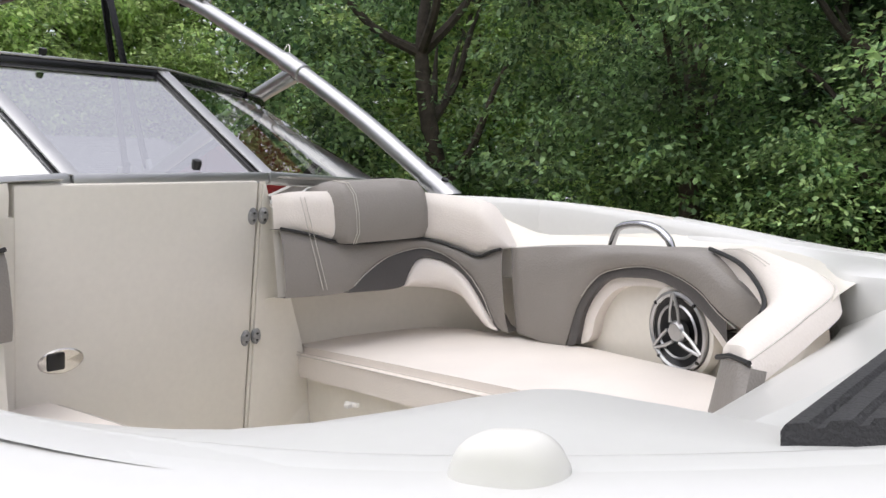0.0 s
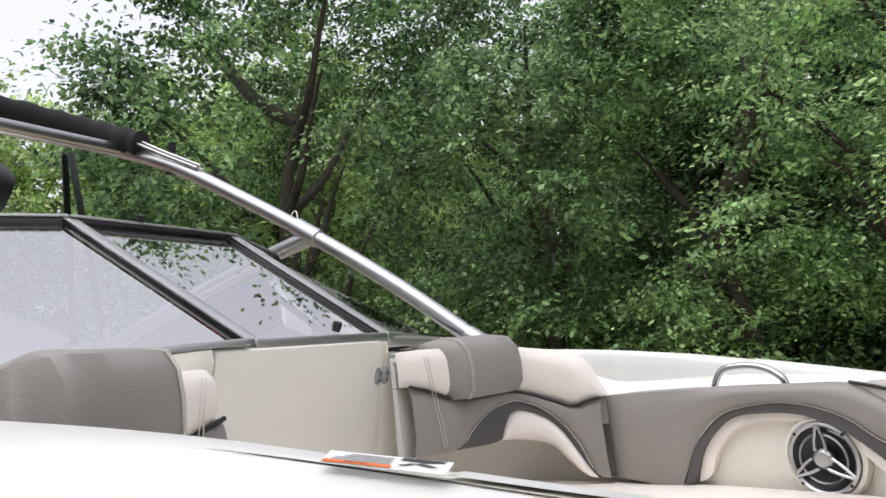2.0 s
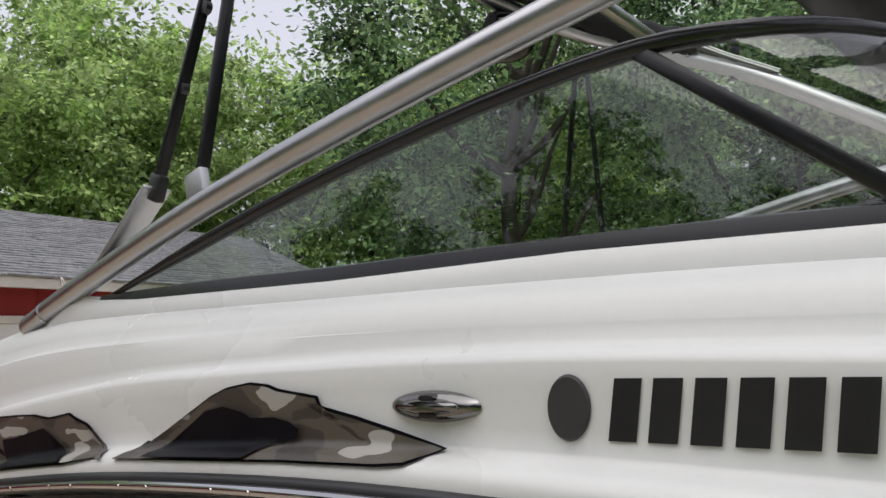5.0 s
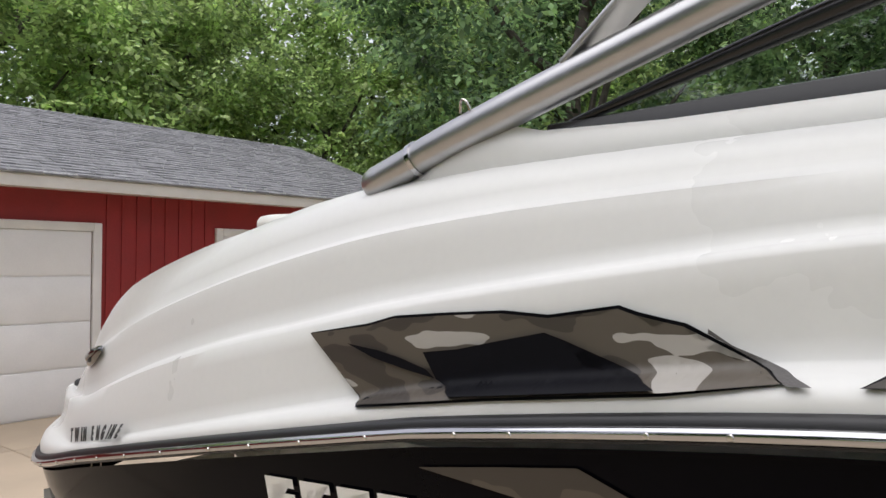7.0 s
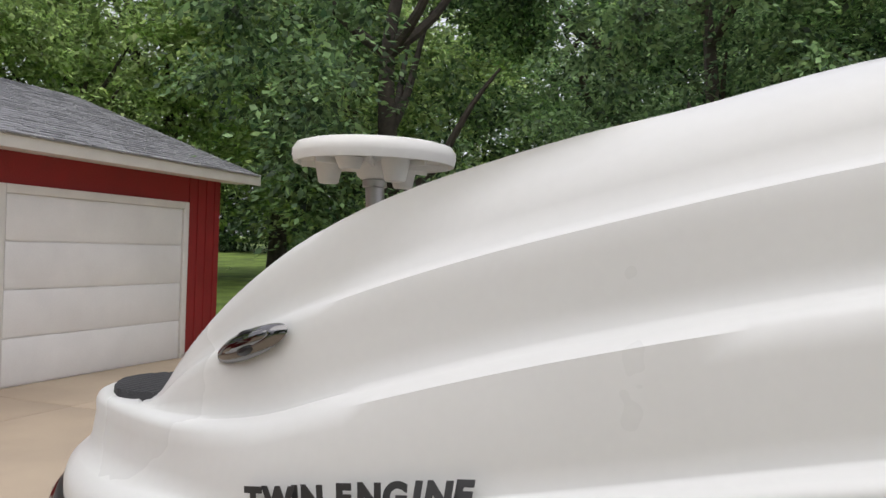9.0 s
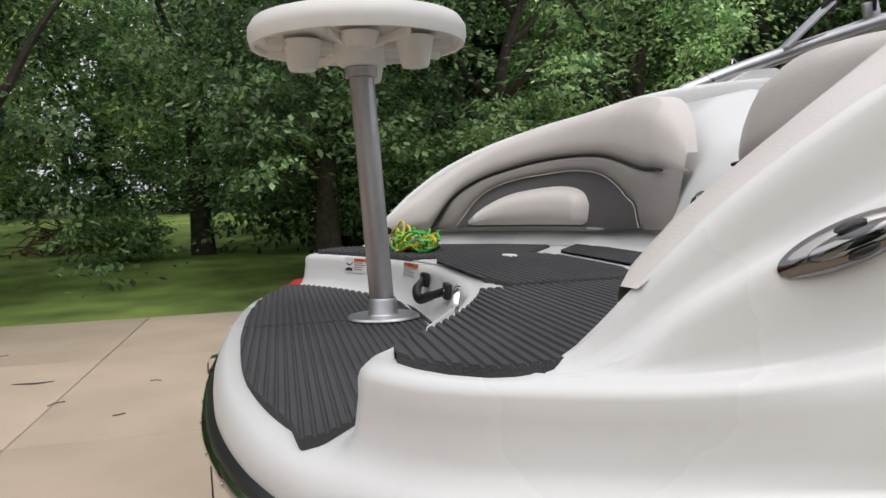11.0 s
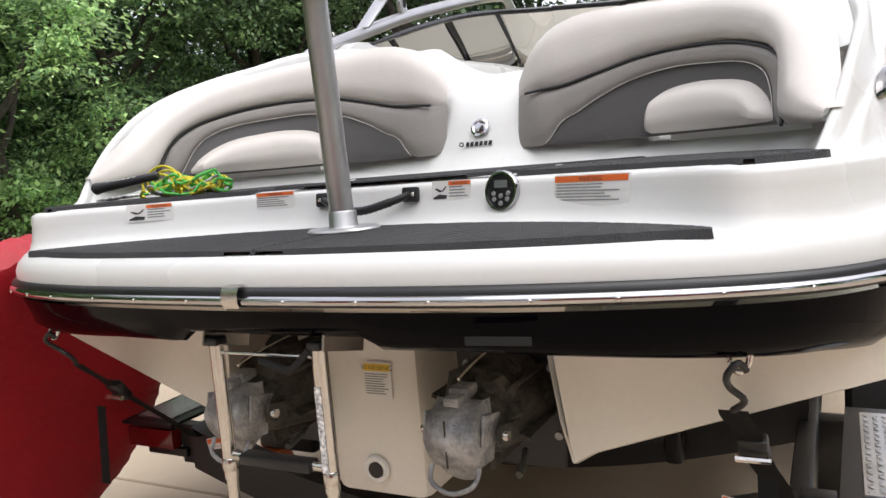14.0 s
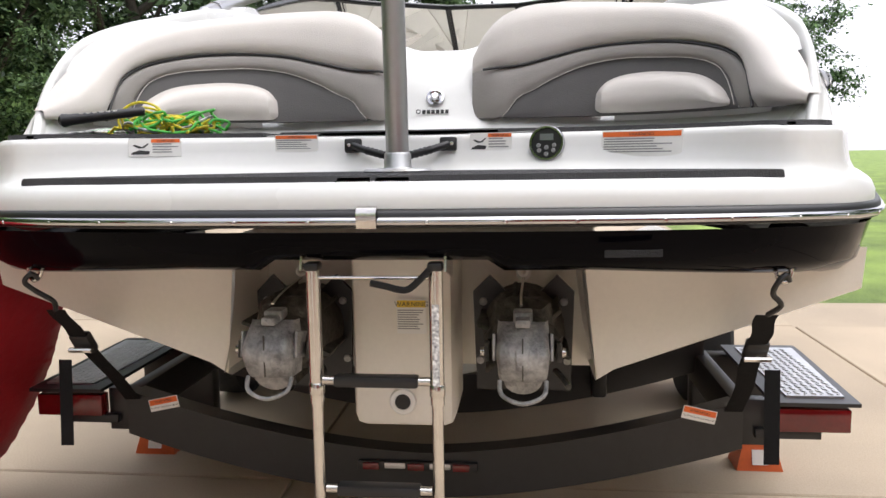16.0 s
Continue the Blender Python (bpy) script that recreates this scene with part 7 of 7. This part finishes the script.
# ---- garage ----
garage = thing("garage", "red barn-board garage with white doors and a grey shingle roof", "garage")
part("wall", boxes(((6.6, 16.7, 2.62), pose(-9.1, -1.0, 1.31))), REDPAINT, garage)
batten = mesh_of(boxes(((0.02, 0.035, 2.55), pose(0, 0, 0))), "batten", REDPAINT, smooth=False)
y = -9.3
while y < 7.35:
    if not (-0.95 < y < 2.03 or 3.55 < y < 6.62):
        o = new("batten", batten)
        o.parent = garage
        o.matrix_world = pose(-5.792, y, 1.28)
    y += 0.19
for y0, y1 in ((-0.8, 1.9), (3.68, 6.48)):
    d = part("garage_door", boxes(((0.05, y1 - y0, 2.1), pose(-5.8, (y0 + y1) / 2, 1.05))), DOORWHITE, garage, "white sectional door")
    for k in range(4):
        part("door_section", boxes(((0.03, y1 - y0 - 0.02, 0.505), pose(-5.77, (y0 + y1) / 2, 0.27 + 0.525 * k), 0.008)), DOORWHITE, d)
    for yy, w, z, h in ((y0 - 0.06, 0.1, 1.1, 2.2), (y1 + 0.06, 0.1, 1.1, 2.2)):
        part("door_trim", boxes(((0.06, w, h), pose(-5.765, yy, z), 0.006)), TRIMWHITE, garage)
    part("door_trim", boxes(((0.062, y1 - y0 + 0.02, 0.1), pose(-5.765, (y0 + y1) / 2, 2.15), 0.006)), TRIMWHITE, garage)
part("fascia", boxes(((0.04, 17.4, 0.17), pose(-5.36, -0.97, 2.62), 0.005)), TRIMWHITE, garage)
part("soffit", boxes(((0.42, 17.3, 0.03), pose(-5.58, -0.97, 2.57))), TRIMWHITE, garage)
bm = bmesh.new()
rng = random.Random(4)
verts, faces = [], []
nrow = 30
for side_sign in (1, -1):
    for k in range(nrow):
        f0, f1 = k / nrow, (k + 1) / nrow
        xa, za = -9.1 + side_sign * 3.8 * (1 - f0), 2.68 + 1.38 * f0
        xb, zb = -9.1 + side_sign * 3.8 * (1 - f1), 2.68 + 1.38 * f1
        y = -9.75 - rng.uniform(0, 0.3)
        while y < 7.66:
            y2 = min(y + rng.uniform(0.22, 0.36), 7.68)
            lift = rng.uniform(0.008, 0.02)
            n = len(verts)
            verts += [(xa, y, za + lift), (xa, y2 - 0.006, za + lift), (xb, y2 - 0.006, zb + 0.004), (xb, y, zb + 0.004), (xa, y, za - 0.006), (xa, y2 - 0.006, za - 0.006)]
            faces += [(n, n + 1, n + 2, n + 3), (n, n + 4, n + 5, n + 1)]
            y = y2
me = bpy.data.meshes.new("shingles")
me.from_pydata(verts, [], faces)
me.materials.append(SHINGLE)
o = new("roof_covering", me)
o.parent = garage
o["kind"] = "stuff"
rows = [[pt(x, y, z) for y in (-9.75, 7.68)] for x, z in ((-5.32, 2.66), (-9.1, 4.05), (-12.88, 2.66))]
sheet_part("roof_deck", rows, TRIMWHITE, garage)
for y in (7.34, -9.34):
    bm = bmesh.new()
    bm.faces.new([bm.verts.new(p) for p in ((-5.8, y, 2.5), (-9.1, y, 3.98), (-12.4, y, 2.5))])
    part("gable", bm, REDPAINT, garage)
sign = thing("welcome_sign", "tall white board with black letters leaning on the garage", "sign")
m = pose(-5.72, 2.60, 0.55, 0, -4, 0)
part("board", boxes(((0.025, 0.24, 1.12), m, 0.004)), SIGNWHITE, sign)
for k, ch in enumerate("WELCOME"):
    cu = bpy.data.curves.new("lettering", "FONT")
    cu.body, cu.size, cu.align_x, cu.extrude, cu.offset = ch, 0.165, "CENTER", 0.001, 0.004
    cu.materials.append(INK)
    o = new("lettering", cu)
    o.parent = sign
    o.matrix_world = m @ pose(0.015, 0, 0.39 - 0.145 * k) @ Matrix(((0, 0, 1, 0), (1, 0, 0, 0), (0, 1, 0, 0), (0, 0, 0, 1)))


# ---- trees ----
def leaf_cloud(seed, limbs, sprays, per, spread, leaf, height, base, inner=0.45, disc=0.36):
    """One crown: limbs that each carry flat drooping sprays of leaf blades, with gaps between."""
    r = np.random.RandomState(seed)
    tips = []
    while len(tips) < limbs:
        d = r.normal(0, 1, 3)
        d /= np.linalg.norm(d)
        tips.append(d * r.uniform(0.72, 1.05))
    tips = np.array(tips)
    along = r.uniform(inner, 1.0, (limbs, sprays, 1)) ** 0.6
    cs = (tips[:, None, :] * along + r.normal(0, 0.085, (limbs, sprays, 3))).reshape(-1, 3)
    cs = np.stack([cs[:, 0] * spread, cs[:, 1] * spread, base + (cs[:, 2] * 0.5 + 0.5) * height], 1)
    clumps = limbs * sprays
    n = clumps * per
    c = np.repeat(cs, per, 0)
    size = np.repeat(r.uniform(0.6, 1.4, clumps), per)[:, None]
    tilt = np.repeat(r.normal(0, 0.3, (clumps, 2)), per, 0)
    o = r.normal(0, 1, (n, 3)) * np.array([disc, disc, 0.07]) * size
    o[:, 2] += o[:, 0] * tilt[:, 0] + o[:, 1] * tilt[:, 1] - 0.3 * (o[:, 0] ** 2 + o[:, 1] ** 2)
    d = o * np.array([1, 1, 0.2]) + r.normal(0, 0.3, (n, 3)) + np.array([0, 0, -0.2])
    d /= np.linalg.norm(d, axis=1)[:, None]
    up = np.array([0, 0, 1.0]) + r.normal(0, 0.4, (n, 3))
    w = np.cross(d, up)
    w /= np.linalg.norm(w, axis=1)[:, None]
    L = (leaf * r.uniform(0.6, 1.35, n))[:, None]
    p = c + o
    q = np.stack([p, p + d * L * 0.45 + w * L * 0.28, p + d * L, p + d * L * 0.45 - w * L * 0.28], 1).reshape(-1, 3)
    me = bpy.data.meshes.new("crown")
    me.from_pydata(q.tolist(), [], np.arange(4 * n).reshape(-1, 4).tolist())
    return me


# crown shapes: near ones in deep and sunlit-coloured green with small leaves, thin pale sunlit-coloured ones, coarser
# shade-coloured ones for the distance
CROWNS = {"deep": [], "bright": [], "thin": [], "far": []}
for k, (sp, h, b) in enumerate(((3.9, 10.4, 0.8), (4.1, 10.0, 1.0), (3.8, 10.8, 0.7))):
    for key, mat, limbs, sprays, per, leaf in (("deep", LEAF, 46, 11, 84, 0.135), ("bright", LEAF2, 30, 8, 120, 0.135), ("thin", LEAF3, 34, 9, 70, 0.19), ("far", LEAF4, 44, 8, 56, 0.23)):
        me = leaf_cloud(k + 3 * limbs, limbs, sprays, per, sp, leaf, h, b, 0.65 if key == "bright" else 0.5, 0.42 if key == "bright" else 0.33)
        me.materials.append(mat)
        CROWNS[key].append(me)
BUSH = leaf_cloud(50, 12, 5, 60, 0.9, 0.12, 1.3, 0.0, 0.2, 0.22)
BUSH.materials.append(LEAF2)
# undergrowth takes the leaf copy with shade in its colour
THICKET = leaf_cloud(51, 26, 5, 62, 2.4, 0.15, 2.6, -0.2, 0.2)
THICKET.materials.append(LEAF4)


def trunk_mesh(seed):
    r = random.Random(seed)
    bm = bmesh.new()
    line = smooth_line([(0, 0, -0.3), (0.03, 0.02, 0.6), (0.08, 0.03, 2.0), (r.uniform(-0.3, 0.3), r.uniform(-0.3, 0.3), 4.5), (r.uniform(-0.6, 0.6), r.uniform(-0.6, 0.6), 6.8)], 4)
    tube(bm, line, 0.3, 12, radii=[(0.42 if i == 0 else 0.33) - 0.27 * i / (len(line) - 1) for i in range(len(line))])
    for _ in range(10):
        z = r.uniform(1.9, 7)
        a = r.uniform(0, 6.28)
        d = Vector((math.cos(a), math.sin(a), r.uniform(0.3, 1.0)))
        st = min(line, key=lambda p: abs(p.z - z))
        ln = r.uniform(0.5, 0.85)
        tube(bm, smooth_line([st, st + d * 1.2 * ln, st + d * 2.2 * ln + Vector((0, 0, 0.5)), st + d * 3.0 * ln + Vector((0, 0, 0.7))], 3), 0.1, 7, radii=[0.11 - 0.01 * q for q in range(10)])
    return mesh_of(bm, "trunk", BARK)


TRUNKS = [trunk_mesh(k) for k in range(3)]


def rise(y):
    """Height of the lawn, which climbs gently beyond the drive."""
    return -0.05 + min(2.5, 0.045 * max(0.0, y - 14))


def tree(x, y, size, turn, k, crown, label):
    t = thing("tree", label, "tree", "trees round the drive")
    for nm, me in (("trunk", TRUNKS[k % 3]), ("crown", CROWNS[crown][k % 3])):
        o = new(nm, me)
        o.parent = t
    t.matrix_world = pose(x, y, rise(y), 0, 0, turn) @ Matrix.Diagonal((size, size, size, 1))
    return t


rng = random.Random(5)
spots = [(-5.4, 12.9, 1.3, "deep"), (-11, 21.0, 1.4, "thin"), (-10, 28, 0.8, "thin"), (-1.8, 19.0, 1.1, "bright"), (1.0, 12.2, 0.95, "deep"), (4.6, 12.0, 0.84, "bright"), (2.2, 18.5, 1.0, "deep"),
         (7.6, 12.4, 0.85, "bright"), (10.8, 13.5, 0.95, "deep"), (14.5, 12.0, 0.9, "deep"), (18.5, 10.5, 1.15, "far"), (-15, 23, 1.45, "thin"), (-19, 21, 1.5, "thin")]
for i in range(5):
    spots.append((4 + 4.6 * i + rng.uniform(-1, 1), 21.5 + rng.uniform(-1.5, 1.5), rng.uniform(1.15, 1.3), "far"))
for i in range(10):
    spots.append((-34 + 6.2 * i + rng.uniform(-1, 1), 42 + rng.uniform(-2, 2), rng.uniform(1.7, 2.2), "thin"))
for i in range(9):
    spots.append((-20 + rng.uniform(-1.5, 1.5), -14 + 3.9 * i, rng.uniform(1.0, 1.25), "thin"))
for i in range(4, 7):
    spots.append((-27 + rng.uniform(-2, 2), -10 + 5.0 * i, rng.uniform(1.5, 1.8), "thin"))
for i in range(4):
    spots.append((24 + rng.uniform(-2, 2), 4 + 4.0 * i, rng.uniform(0.8, 1.05), "far"))
for x, y, sz in ((34, -9.5, 0.8), (40, -13, 0.9)):
    spots.append((x, y, sz, "far"))
for i in range(8):
    spots.append((-16 + 5.0 * i + rng.uniform(-1, 1), -17 + rng.uniform(-2, 2), rng.uniform(0.9, 1.2), "far"))
for i, (x, y, sz, crown) in enumerate(spots):
    tree(x, y, sz, rng.uniform(0, 360), i, crown, "tall leafy green deciduous tree at the lawn's edge")
for i, (x, y, sz) in enumerate(((-3.7, 17.6, 1.2), (-9.5, 24, 0.9), (5.5, 15.5, 0.9), (2.8, 14.8, 0.7))):
    t = thing("bush", "low leafy green bush on the lawn", "bush", "bushes")
    o = new("foliage", BUSH)
    o.parent = t
    t.matrix_world = pose(x, y, rise(y) + 0.03, 0, 0, 70 * i) @ Matrix.Diagonal((sz, sz, sz, 1))
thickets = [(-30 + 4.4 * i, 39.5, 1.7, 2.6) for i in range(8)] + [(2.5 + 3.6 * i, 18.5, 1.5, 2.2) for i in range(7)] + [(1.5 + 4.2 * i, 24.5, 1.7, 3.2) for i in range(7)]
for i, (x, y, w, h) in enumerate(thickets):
    t = thing("thicket", "dense green undergrowth beneath the trees, coloured as in shade", "undergrowth", kind="stuff")
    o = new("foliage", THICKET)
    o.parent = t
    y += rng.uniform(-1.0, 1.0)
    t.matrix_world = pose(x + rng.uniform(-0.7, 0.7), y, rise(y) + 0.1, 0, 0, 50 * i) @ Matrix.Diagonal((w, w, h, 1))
pile = thing("brush_pile", "heap of dead brown branches on the lawn", "branches")
for k in range(90):
    a, ln = rng.uniform(0, 6.28), rng.uniform(0.4, 1.2)
    rr = abs(rng.gauss(0, 0.45))
    x, y, z = -5.8 + rr * math.cos(a * 3) * 1.5, 21 + rr * math.sin(a * 3), 0.26 + rng.uniform(0.0, 0.95) * max(0.05, 1 - rr)
    bm = bmesh.new()
    tube(bm, [(x, y, z), (x + ln * 0.5 * math.cos(a), y + ln * 0.5 * math.sin(a), z + rng.uniform(-0.05, 0.2)), (x + ln * math.cos(a + 0.3), y + ln * math.sin(a + 0.3), max(0.26, z + rng.uniform(-0.5, 0.1)))], 0.028, 5, radii=[0.03, 0.022, 0.012])
    part("branch", bm, DEADWOOD, pile)
stump = thing("tree_stump", "low dark fallen stump on the lawn", "stump")
bm = bmesh.new()
tube(bm, [(-6.8, 11.0, 0.0), (-6.5, 11.1, 0.1), (-6.2, 11.1, 0.13), (-5.95, 11.2, 0.02)], 0.2, 9, radii=[0.1, 0.22, 0.2, 0.12])
part("log", bm, BARK, stump)
